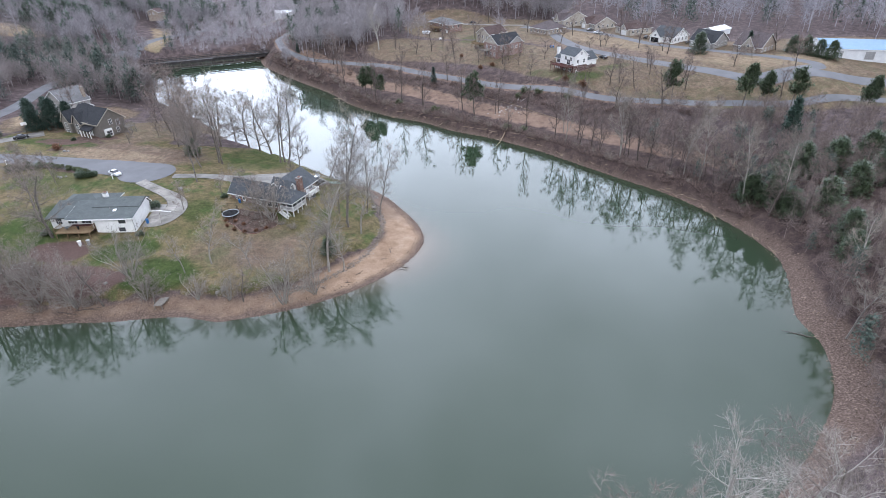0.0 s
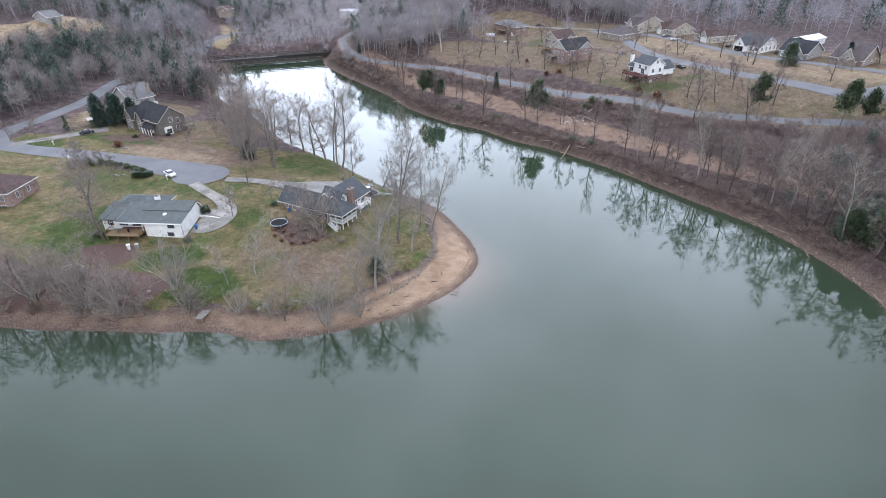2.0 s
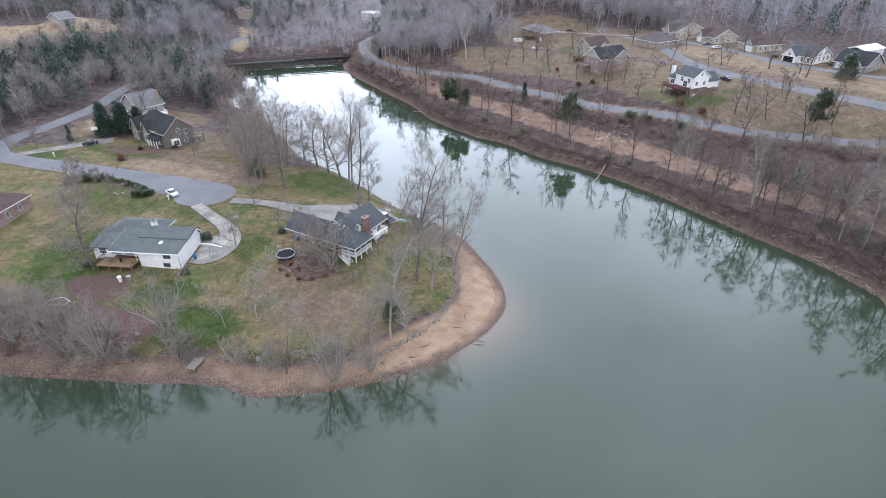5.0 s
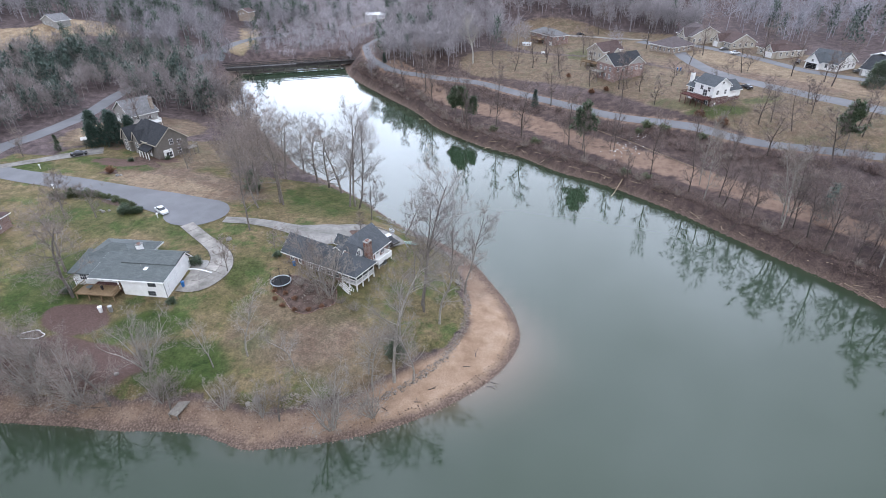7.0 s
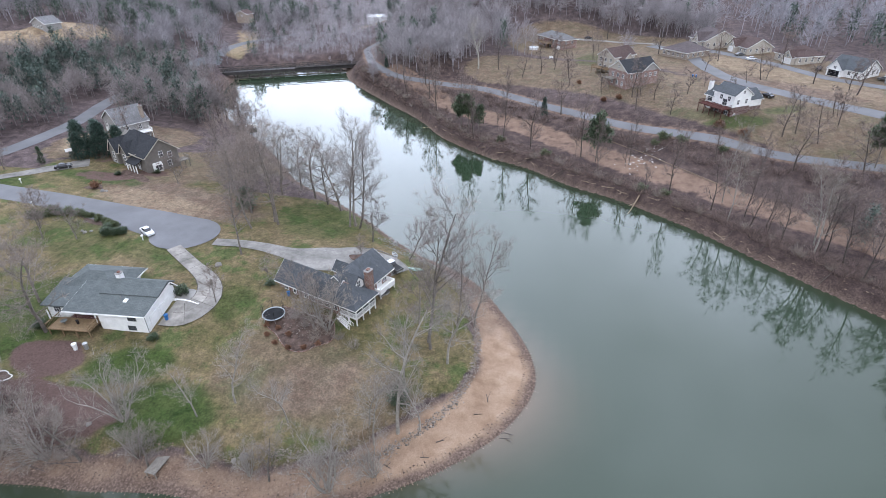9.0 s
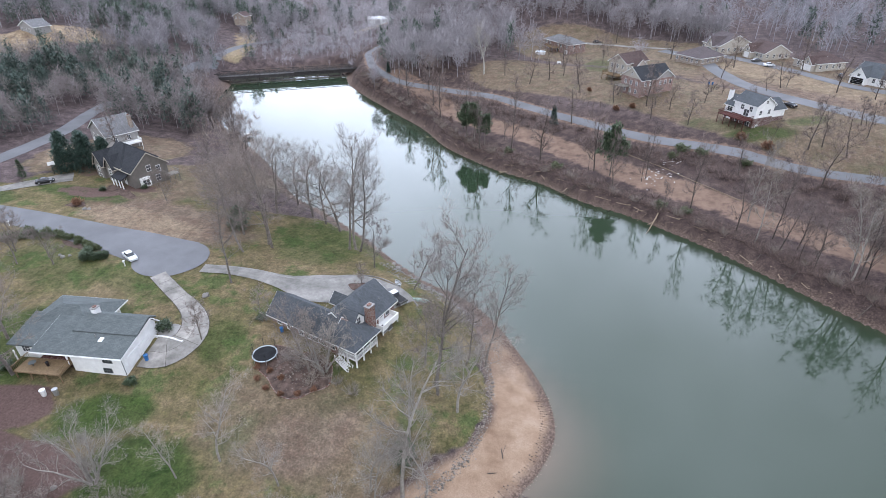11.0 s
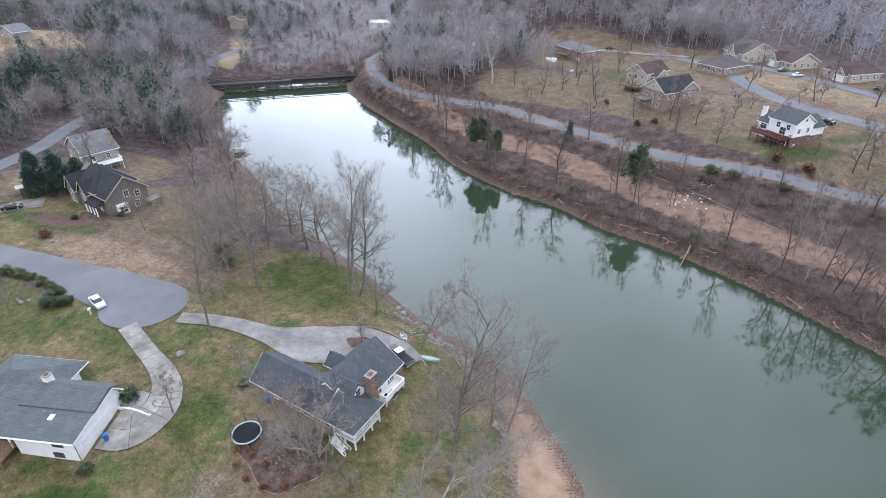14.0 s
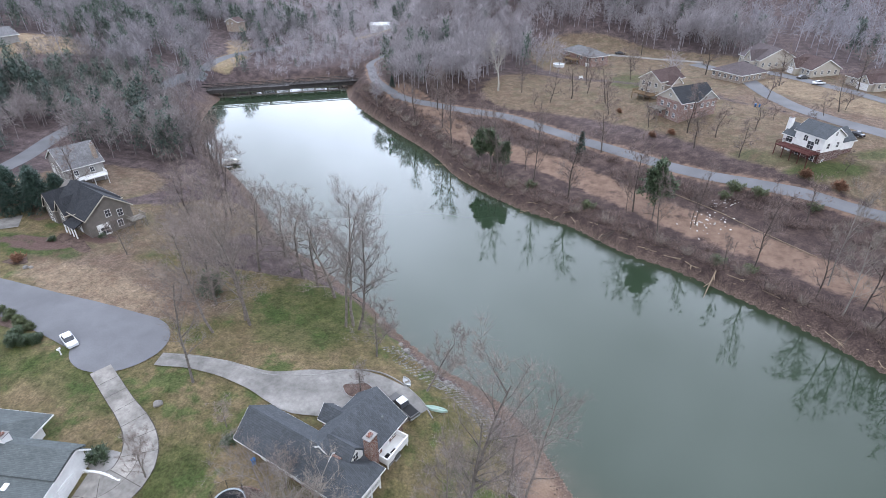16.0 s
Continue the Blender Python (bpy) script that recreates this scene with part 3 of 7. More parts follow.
n_big = noise_node(n, l, 0.05, 4.0)
n_mid = noise_node(n, l, 0.35, 5.0, 0.65)
n_fin = noise_node(n, l, 3.0, 5.0, 0.7)
n_grit = noise_node(n, l, 12.0, 3.0, 0.7)
leaf = ramp(n, l, n_mid, [(0.3, (0.042, 0.032, 0.031)), (0.5, (0.078, 0.057, 0.052)), (0.72, (0.135, 0.10, 0.087))])
leaf = blend(n, l, 1.0, leaf, ramp(n, l, n_fin, [(0.3, (0.45, 0.45, 0.45)), (0.7, (1.35, 1.3, 1.3))]), "MULTIPLY")
grass = ramp(n, l, n_mid, [(0.3, (0.066, 0.069, 0.029)), (0.5, (0.108, 0.099, 0.047)), (0.7, (0.162, 0.134, 0.070))])
grass = blend(n, l, ramp(n, l, noise_node(n, l, 0.11, 5.0, 0.7), [(0.40, (0.0,) * 3), (0.58, (0.85,) * 3)]), grass, ramp(n, l, n_mid, [(0.3, (0.145, 0.108, 0.066)), (0.7, (0.225, 0.172, 0.108))]))
grass = blend(n, l, ramp(n, l, noise_node(n, l, 0.17, 4.0, 0.65), [(0.52, (0.0,) * 3), (0.62, (0.85,) * 3)]), grass, ramp(n, l, n_mid, [(0.3, (0.058, 0.084, 0.03)), (0.7, (0.10, 0.122, 0.048))]))
grass = blend(n, l, mask("bare"), grass, ramp(n, l, n_mid, [(0.3, (0.128, 0.094, 0.075)), (0.7, (0.215, 0.160, 0.128))]))
grass = blend(n, l, mask("straw"), grass, ramp(n, l, n_mid, [(0.3, (0.25, 0.185, 0.125)), (0.7, (0.37, 0.29, 0.205))]))
grass = blend(n, l, calc(n, l, "MULTIPLY", mask("lush"), 0.85), grass, ramp(n, l, n_mid, [(0.3, (0.024, 0.052, 0.013)), (0.7, (0.055, 0.088, 0.024))]))
grass = blend(n, l, 1.0, grass, ramp(n, l, n_fin, [(0.3, (0.55, 0.57, 0.55)), (0.7, (1.3, 1.28, 1.28))]), "MULTIPLY")
sand = ramp(n, l, n_mid, [(0.3, (0.235, 0.155, 0.105)), (0.55, (0.335, 0.238, 0.17)), (0.75, (0.40, 0.30, 0.225))])
sand = blend(n, l, 1.0, sand, ramp(n, l, n_grit, [(0.3, (0.72, 0.7, 0.68)), (0.65, (1.08, 1.08, 1.08))]), "MULTIPLY")
rubble = ramp(n, l, n_fin, [(0.3, (0.045, 0.031, 0.026)), (0.5, (0.115, 0.082, 0.067)), (0.72, (0.26, 0.195, 0.16))])
mulch = ramp(n, l, n_fin, [(0.3, (0.07, 0.045, 0.04)), (0.7, (0.15, 0.10, 0.088))])
clay = ramp(n, l, n_mid, [(0.3, (0.125, 0.083, 0.063)), (0.7, (0.235, 0.160, 0.120))])
edge = calc(n, l, "MULTIPLY", calc(n, l, "SUBTRACT", n_mid, 0.5), 0.9)


def ragged(name):
    s = calc(n, l, "ADD", mask(name), edge)
    r = n.new("ShaderNodeMapRange")
    r.inputs["From Min"].default_value, r.inputs["From Max"].default_value = 0.35, 0.65
    l.new(s, r.inputs["Value"])
    return r.outputs["Result"]


# leaf litter is lighter and bluer away from the east bank
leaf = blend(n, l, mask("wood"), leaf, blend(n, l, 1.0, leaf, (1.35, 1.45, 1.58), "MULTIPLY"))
col = blend(n, l, ragged("clay"), leaf, clay)
tuft = noise_node(n, l, 0.95, 6.0, 0.75)
grass = blend(n, l, 1.0, grass, ramp(n, l, tuft, [(0.32, (0.62, 0.64, 0.60)), (0.5, (0.98, 0.98, 0.98)), (0.68, (1.3, 1.24, 1.16))]), "MULTIPLY")
fallen = ramp(n, l, noise_node(n, l, 0.23, 6.0, 0.75), [(0.48, (0.0,) * 3), (0.66, (0.85,) * 3)])
grass = blend(n, l, calc(n, l, "MULTIPLY", fallen, mask("bare")), grass, ramp(n, l, n_fin, [(0.3, (0.075, 0.048, 0.036)), (0.7, (0.15, 0.098, 0.072))]))
col = blend(n, l, ragged("lawn"), col, grass)
col = blend(n, l, ragged("mulch"), col, mulch)
col = blend(n, l, mask("sand"), col, rubble)
col = blend(n, l, mask("fine_sand"), col, sand)
l.new(col, b.inputs["Base Color"])
bump(n, l, b, calc(n, l, "ADD", n_fin, n_grit), 0.6, 0.12)

gme = tri_mesh("ground", np.stack([MX, MY, GZ], -1).reshape(-1, 3), tris, gm, True)
FINE = SAND * np.clip(1.6 * TIP + 0.55 * SOUTH - 0.15 + 0.25 * RAG, 0, 1) * step01(0.6, 2.2, SIGNED + 0.8 * RAG)
for key, arr in (("straw", STRAW), ("lawn", LAWN), ("lush", LUSH), ("bare", BARE), ("mulch", MULCHY), ("clay", CLAY), ("wood", OFF_BANK), ("sand", SAND), ("fine_sand", np.clip(FINE, 0, 1))):
    at = gme.attributes.new(key, "FLOAT", "POINT")
    at.data.foreach_set("value", np.ascontiguousarray(arr, np.float32).ravel())
tagged(new("ground", gme), "winter lawns, leaf litter, clay and sandy shore", "ground", "", "structure")

# ---------- the water ----------
wm, n, l, b = shader("green_grey_lake_water", 0.01, 0.5)
b.inputs["IOR"].default_value = 1.35
shallow = n.new("ShaderNodeAttribute")
shallow.attribute_name = "shallow"
silt = noise_node(n, l, 0.02, 3.0)
deep = ramp(n, l, silt, [(0.3, (0.0215, 0.0355, 0.0205)), (0.7, (0.027, 0.0415, 0.0245))])
l.new(blend(n, l, shallow.outputs["Fac"], deep, (0.15, 0.105, 0.075)), b.inputs["Base Color"])
bump(n, l, b, noise_node(n, l, 0.9, 2.0, 0.5), 0.012, 0.03)
wxs, wys = np.arange(-330, 110, 3.0), np.arange(10, 400, 3.0)
WX, WY = np.meshgrid(wxs, wys)
wd = dist_to(LAKE, WX, WY, True)
w_in = inside(LAKE, WX, WY)
wi = np.arange(WX.size).reshape(WX.shape)
keep = (w_in | (wd < 9))
kq = keep[:-1, :-1] & keep[:-1, 1:] & keep[1:, 1:] & keep[1:, :-1]
wq = np.stack([wi[:-1, :-1][kq], wi[:-1, 1:][kq], wi[1:, 1:][kq], wi[1:, :-1][kq]], -1)
wme = tri_mesh("water", np.stack([WX, WY, np.zeros(WX.shape)], -1).reshape(-1, 3), np.concatenate([wq[:, [0, 1, 2]], wq[:, [0, 2, 3]]]), wm, True)
reach = 2.5 + 8 * np.exp(-(((WX + 10) / 16) ** 2 + ((WY - 115) / 18) ** 2))
at = wme.attributes.new("shallow", "FLOAT", "POINT")
at.data.foreach_set("value", ((0.12 + 0.62 * np.exp(-(((WX + 10) / 20) ** 2 + ((WY - 113) / 20) ** 2))) * np.exp(-wd / reach * 1.6)).astype(np.float32).ravel())
tagged(new("water", wme), "still green-grey lake water reflecting trees and overcast sky", "lake", "", "structure")

# ---------- roads ----------
ribbon("road", ROAD_EAST, 4.1, ASPHALT, 0.10, label="grey asphalt lakeside lane on a bank", category="road")
ribbon("road", ROAD_UPPER, 6.4, ASPHALT, 0.10, label="grey asphalt street through the hillside houses", category="road")
ribbon("road", ROAD_COURT, 5.5, ASPHALT, 0.13, label="grey asphalt side street before a row of houses", category="road")
ribbon("road", ROAD_WEST, [13.0, 9.2, 7.2, 6.6, 6.2, 5.8, 5.2, 4.8, 4.6, 4.6, 4.6, 4.4, 3.8, 3.4, 3.2], ASPHALT, 0.10, label="worn grey asphalt street past the lake houses", category="road")
cx, cy, cr = CULDESAC
disc = Geo()
rings, seg = 7, 40
dv = []
for r in range(rings + 1):
    for s in range(seg):
        px, py = cx + cr * r / rings * math.cos(2 * math.pi * s / seg), cy + cr * 0.93 * r / rings * math.sin(2 * math.pi * s / seg)
        dv.append((px, py, ground(px, py) + 0.13))
disc.add(dv, [(r * seg + s, r * seg + (s + 1) % seg, (r + 1) * seg + (s + 1) % seg, (r + 1) * seg + s) for r in range(rings) for s in range(seg)])
tagged(new("road", disc.mesh("road", ASPHALT)), "round asphalt turning circle at the street's end", "turning circle", "", "structure")


def slab_drive(line, width, pitch, label):
    """A concrete drive cast in slabs, with open joints over a darker bed."""
    bed = ribbon("driveway", line, width, JOINT, 0.10, label=label, category="driveway")
    c = spline(line, 0.8)
    t = np.gradient(c, axis=0)
    t /= np.linalg.norm(t, axis=1)[:, None] + 1e-9
    w = np.interp(np.linspace(0, 1, len(c)), np.linspace(0, 1, len(width)), width)
    per = max(2, int(pitch / 0.8))
    for i in range(0, len(c) - 1, per):
        ks = list(range(i, min(i + per, len(c) - 1) + 1))
        lanes = 1 if w[ks].mean() < 4.6 else 2 if w[ks].mean() < 7.5 else 3
        for q in range(lanes):
            g, vs = Geo(), []
            for m, k in enumerate(ks):
                x, y = c[k] + t[k] * (0.035 if m == 0 else -0.035 if m == len(ks) - 1 else 0)
                for e in np.linspace(q / lanes, (q + 1) / lanes, 4):
                    f = (e - 0.5) * (w[k] - 0.06) + (0.03 if e == q / lanes else -0.03 if e == (q + 1) / lanes else 0)
                    px, py = x + t[k][1] * f, y - t[k][0] * f
                    vs.append((px, py, ground(px, py) + 0.155))
            g.add(vs, [(a * 4 + b_, a * 4 + b_ + 1, a * 4 + b_ + 5, a * 4 + b_ + 4) for a in range(len(ks) - 1) for b_ in range(3)])
            part("slab", g, CONCRETE, bed)


slab_drive(DRIVE_RANCH, [3.2, 3.2, 3.2, 3.8, 5.0, 6.4, 6.8], 3.2, "stained concrete drive to the white house's garage")
ribbon("driveway", DRIVE_POINT, [3.0, 3.2, 3.4, 4.4, 9.5, 10.0, 6.0, 5.0], COURT, 0.16, label="pale stained concrete drive and parking court", category="driveway")
ribbon("driveway", [(5.9, 371.8), (19.8, 367.8), (35.8, 359.8), (46, 354)], 2.8, COURT, 0.16, label="pale concrete drive to the long brick house", category="driveway")
ribbon("driveway", DRIVE_GREY, [3.6, 3.6, 5.0, 7.0], CONCRETE, 0.14, label="pale concrete drive to the grey house", category="driveway")

# ---------- trees ----------
def unit(v):
    return v / (np.linalg.norm(v) + 1e-9)


def limbs(rng, height, spread, lean=(0.0, 0.0), trunk_r=None, levels=3, fan=(9, 6, 6), bare=0.3, stems=1, up=0.45, gap=1.0):
    """The skeleton of a bare tree: thick segments (start, end, radius, radius) and fine twigs (start, end, radius)."""
    thick, fine = [], []

    def grow(p, d, length, r, level):
        k = (6, 3, 2, 2)[min(level, 3)]
        q, cur = np.array(p, float), np.array(d, float)
        nodes = [(q.copy(), cur.copy(), r)]
        for i in range(k):
            cur = unit(cur + rng.normal(0, 0.10 + 0.06 * level, 3) + np.array((0, 0, 0.05 * level)))
            nq = q + cur * length / k
            r1 = r * (1 - 0.8 * (i + 1) / k) if level else r * (1 - 0.72 * (i + 1) / k)
            if level >= levels:
                fine.append((q, nq, max(0.012, nodes[-1][2])))
            else:
                thick.append((q, nq, nodes[-1][2], r1))
            q = nq
            nodes.append((q.copy(), cur.copy(), r1))
        if level >= levels:
            return
        for j in range(int(fan[level])):
            s = (bare + (1 - bare) * (j + rng.random()) / fan[level]) if level == 0 else 0.15 + 0.85 * (j + rng.random()) / fan[level]
            i = min(int(s * k), k - 1)
            a, b_ = nodes[i], nodes[i + 1]
            base = a[0] + (b_[0] - a[0]) * (s * k - i)
            ang = rng.random() * 2 * math.pi
            side = np.array((math.cos(ang), math.sin(ang), 0.0))
            side = unit(side - a[1] * np.dot(side, a[1]))
            dd = unit(side * (1.0 - 0.25 * s) + a[1] * up * (1.0 + 0.6 * s) + np.array((0, 0, 0.12)))
            if level == 0:
                ln = spread * (1.05 - 0.6 * abs(s - 0.45)) * (0.75 + 0.5 * rng.random())
            else:
                ln = length * (0.55 - 0.12 * level * 0.5) * (0.6 + 0.6 * rng.random()) * (1.15 - 0.5 * s)
            grow(base, dd, ln, max(0.014, a[2] * 0.46), level + 1)

    tr = trunk_r or height * 0.0125
    for s in range(stems):
        a = 2 * math.pi * s / max(stems, 1) + rng.random()
        off = 0.0 if stems == 1 else 0.25
        tilt = np.array((lean[0] + (math.cos(a) * 0.42 if stems > 1 else 0), lean[1] + (math.sin(a) * 0.42 if stems > 1 else 0), 1.0))
        grow((math.cos(a) * off, math.sin(a) * off, -0.4), unit(tilt), height * (1 if stems == 1 else 0.75 + 0.3 * rng.random()), tr * (1 if stems == 1 else 0.6), 0)
    return thick, fine


def frames_of(d):
    up = np.where(np.abs(d[:, 2:3]) < 0.9, np.array([[0.0, 0.0, 1.0]]), np.array([[1.0, 0.0, 0.0]]))
    a = np.cross(d, up)
    a /= np.linalg.norm(a, axis=1)[:, None] + 1e-9
    return a, np.cross(d, a)


def tubes(segs, sides):
    """Open tapered tubes for many segments at once."""
    p0, p1 = np.array([s[0] for s in segs]), np.array([s[1] for s in segs])
    r0, r1 = np.array([s[2] for s in segs]), np.array([s[3] for s in segs])
    d = p1 - p0
    d /= np.linalg.norm(d, axis=1)[:, None] + 1e-9
    a, b_ = frames_of(d)
    an = 2 * math.pi * np.arange(sides) / sides
    ring = a[:, None, :] * np.cos(an)[None, :, None] + b_[:, None, :] * np.sin(an)[None, :, None]
    v = np.concatenate([p0[:, None] + ring * r0[:, None, None], p1[:, None] + ring * r1[:, None, None]], 1)
    m = len(segs)
    i = np.arange(sides)
    j = (i + 1) % sides
    t = np.concatenate([np.stack([i, j, j + sides], -1), np.stack([i, j + sides, i + sides], -1)])
    return v.reshape(-1, 3), (t[None] + (np.arange(m) * 2 * sides)[:, None, None]).reshape(-1, 3)


def spikes(p0, p1, r):
    """Three-sided tapering twigs."""
    d = p1 - p0
    d /= np.linalg.norm(d, axis=1)[:, None] + 1e-9
    a, b_ = frames_of(d)
    an = 2 * math.pi * np.arange(3) / 3
    ring = a[:, None, :] * np.cos(an)[None, :, None] + b_[:, None, :] * np.sin(an)[None, :, None]
    v = np.concatenate([p0[:, None] + ring * r[:, None, None], p1[:, None]], 1)
    t = np.array([(0, 1, 3), (1, 2, 3), (2, 0, 3)])
    return v.reshape(-1, 3), (t[None] + (np.arange(len(p0)) * 4)[:, None, None]).reshape(-1, 3)


def blades(p0, p1, r):
    """Single slivers for the finest twigs."""
    d = p1 - p0
    d /= np.linalg.norm(d, axis=1)[:, None] + 1e-9
    a, b_ = frames_of(d)
    w = (np.arange(len(p0)) * 2.4)[:, None]
    side = (a * np.cos(w) + b_ * np.sin(w)) * r[:, None]
    v = np.stack([p0 - side, p0 + side, p1], 1)
    return v.reshape(-1, 3), np.arange(len(p0) * 3).reshape(-1, 3)


def twig_cloud(rng, fine, per, length, r, droop=0.0):
    """Short twigs that leave the fine branches at all angles."""
    p0, p1 = np.array([s[0] for s in fine]), np.array([s[1] for s in fine])
    k = rng.integers(0, len(fine), per)
    s = rng.random((per, 1))
    base = p0[k] + (p1[k] - p0[k]) * s
    d = (p1 - p0)[k]
    d /= np.linalg.norm(d, axis=1)[:, None] + 1e-9
    way = d * 0.8 + rng.normal(0, 0.6, (per, 3)) + np.array((0, 0, 0.25 - droop))
    way /= np.linalg.norm(way, axis=1)[:, None]
    return base, base + way * length * (0.5 + rng.random((per, 1))), np.full(per, r)


def bare_tree(name, seed, height, spread, twigs, bark, twig_mat, r_twig=0.02, twig_len=1.1, **kw):
    """Trunk and crown meshes of a leafless tree."""
    rng = np.random.default_rng(seed)
    thick, fine = limbs(rng, height, spread, **kw)
    big, thin = [s for s in thick if s[2] > 0.09], [s for s in thick if s[2] <= 0.09]
    none = (np.zeros((0, 3)), np.zeros((0, 3), int))
    v, t = tubes(big, 5) if big else none
    v2, t2 = tubes(thin, 3) if thin else none
    trunk = tri_mesh(name + "_trunk", np.concatenate([v, v2]), np.concatenate([t, t2 + len(v)]), bark, True)
    p0 = np.array([s[0] for s in fine])
    p1 = np.array([s[1] for s in fine])
    r = np.array([s[2] for s in fine])
    b0, b1, br = twig_cloud(rng, fine, twigs, twig_len, r_twig)
    v, t = spikes(p0, p1, np.minimum(r, 0.05))
    v2, t2 = blades(b0, b1, br)
    return trunk, tri_mesh(name + "_crown", np.concatenate([v, v2]), np.concatenate([t, t2 + len(v)]), twig_mat)


def needles(rng, centres, ways, size, per):
    """Small pointed leaf blades in clumps round many centres."""
    c = np.repeat(centres, per, 0) + rng.normal(0, size * 0.45, (len(centres) * per, 3))
    w = np.repeat(ways, per, 0) * 0.6 + rng.normal(0, 0.6, (len(centres) * per, 3))
    w /= np.linalg.norm(w, axis=1)[:, None] + 1e-9
    a, _ = frames_of(w)
    m = len(c)
    wide = size * (0.16 + 0.14 * rng.random((m, 1)))
    long_ = size * (0.6 + 0.6 * rng.random((m, 1)))
    v = np.stack([c - a * wide, c + a * wide, c + w * long_ + np.array((0, 0, 0.04))], 1)
    return v.reshape(-1, 3), np.arange(m * 3).reshape(-1, 3)


def conifer(name, seed, height, radius, bare, clumps, per, size, mat, shape=1.0):
    """An evergreen: a straight trunk with tiers of needle clumps on drooping limbs."""
    rng = np.random.default_rng(seed)
    segs = [((0, 0, -0.4), (0.1, 0, height * 0.5), height * 0.014 + 0.05, height * 0.009), ((0.1, 0, height * 0.5), (0, 0.1, height), height * 0.009, 0.02)]
    cs, ws = [], []
    for i in range(clumps):
        s = bare + (1 - bare) * rng.random() ** 0.9
        z = height * s
        reach = radius * ((1 - (s - bare) / (1 - bare)) ** shape * 0.95 + 0.08)
        a = rng.random() * 2 * math.pi
        q = reach * math.sqrt(0.15 + 0.85 * rng.random()) * (0.75 + 0.45 * math.sin(3 * a + 7 * s + seed) ** 2)
        c = np.array((math.cos(a) * q, math.sin(a) * q, z - 0.12 * q))
        cs.append(c)
        ws.append(unit(np.array((math.cos(a), math.sin(a), -0.1))))
        if i % 6 == 0:
            segs.append(((0, 0, z - 0.3), tuple(c), 0.05, 0.015))
    v, t = tubes(segs, 5)
    trunk = tri_mesh(name + "_trunk", v, t, BARK, True)
    v, t = needles(rng, np.array(cs), np.array(ws), size, per)
    return trunk, tri_mesh(name + "_crown", v, t, mat)


def pine(name, seed, height, radius, bare, tufts, per, size, mat):
    """A tall pine with a bare stem and an open, ragged head of rounded tufts."""
    rng = np.random.default_rng(seed)
    lean = rng.normal(0, 0.03, 2)
    top = np.array((lean[0] * height, lean[1] * height, height))
    segs = [((0, 0, -0.4), tuple(top * 0.6), height * 0.013, height * 0.009), (tuple(top * 0.6), tuple(top), height * 0.009, 0.03)]
    cs, ws = [], []
    for i in range(tufts):
        s = bare + (1 - bare) * rng.random()
        hub = top * s
        a = rng.random() * 2 * math.pi
        q = radius * (0.35 + 0.75 * rng.random()) * (1.1 - 0.75 * ((s - bare) / (1 - bare)) ** 2)
        tip = hub + np.array((math.cos(a) * q, math.sin(a) * q, 0.15 * q))
        segs.append((tuple(hub), tuple(tip), 0.07, 0.02))
        for k in range(5):
            f = 0.45 + 0.6 * rng.random()
            cs.append(hub + (tip - hub) * f + rng.normal(0, size * 0.5, 3))
            ws.append(unit(np.array((math.cos(a), math.sin(a), 0.5))))
    v, t = tubes(segs, 5)
    trunk = tri_mesh(name + "_trunk", v, t, BARK, True)
    v, t = needles(rng, np.array(cs), np.array(ws), size, per)
    return trunk, tri_mesh(name + "_crown", v, t, mat)


def bush(name, seed, radius, height, clumps, per, size, mat):
    """A leafy shrub of clumps round short stems."""
    rng = np.random.default_rng(seed)
    a, s, h = rng.random(clumps) * 2 * math.pi, np.sqrt(rng.random(clumps)), rng.random(clumps)
    edge = 0.8 + 0.3 * np.sin(3 * a + seed)
    c = np.stack([np.cos(a) * s * radius * edge, np.sin(a) * s * radius * edge, height * (0.12 + 0.8 * h * np.sqrt(np.clip(1 - 0.75 * s * s, 0, 1)))], -1)
    v, t = needles(rng, c, np.stack([np.cos(a), np.sin(a), np.full(clumps, 0.7)], -1), size, per)
    return tri_mesh(name + "_foliage", v, t, mat)


def thicket(name, seed, radius, height, stems, mat, r=0.022):
    """A leafless shrub: many thin stems that fan out and fork."""
    rng = np.random.default_rng(seed)
    a = rng.random(stems) * 2 * math.pi
    base = np.stack([np.cos(a), np.sin(a), np.zeros(stems)], -1) * radius * 0.45 * rng.random((stems, 1))
    way = np.stack([np.cos(a) * 0.75, np.sin(a) * 0.75, np.full(stems, 1.0)], -1) + rng.normal(0, 0.28, (stems, 3))
    way /= np.linalg.norm(way, axis=1)[:, None]
    tip = base + way * height * (0.55 + 0.6 * rng.random((stems, 1)))
    k = rng.integers(0, stems, stems * 5)
    s = 0.25 + 0.7 * rng.random((stems * 5, 1))
    b0 = base[k] + (tip - base)[k] * s
    w2 = way[k] * 0.7 + rng.normal(0, 0.55, (stems * 5, 3))
    w2 /= np.linalg.norm(w2, axis=1)[:, None]
    b1 = b0 + w2 * height * 0.28 * (0.5 + rng.random((stems * 5, 1)))
    v, t = spikes(base - [0, 0, 0.15], tip, np.full(stems, r * 1.6))
    v2, t2 = blades(b0, b1, np.full(stems * 5, r * 0.9))
    return tri_mesh(name + "_stems", np.concatenate([v, v2]), np.concatenate([t, t2 + len(v)]), mat)


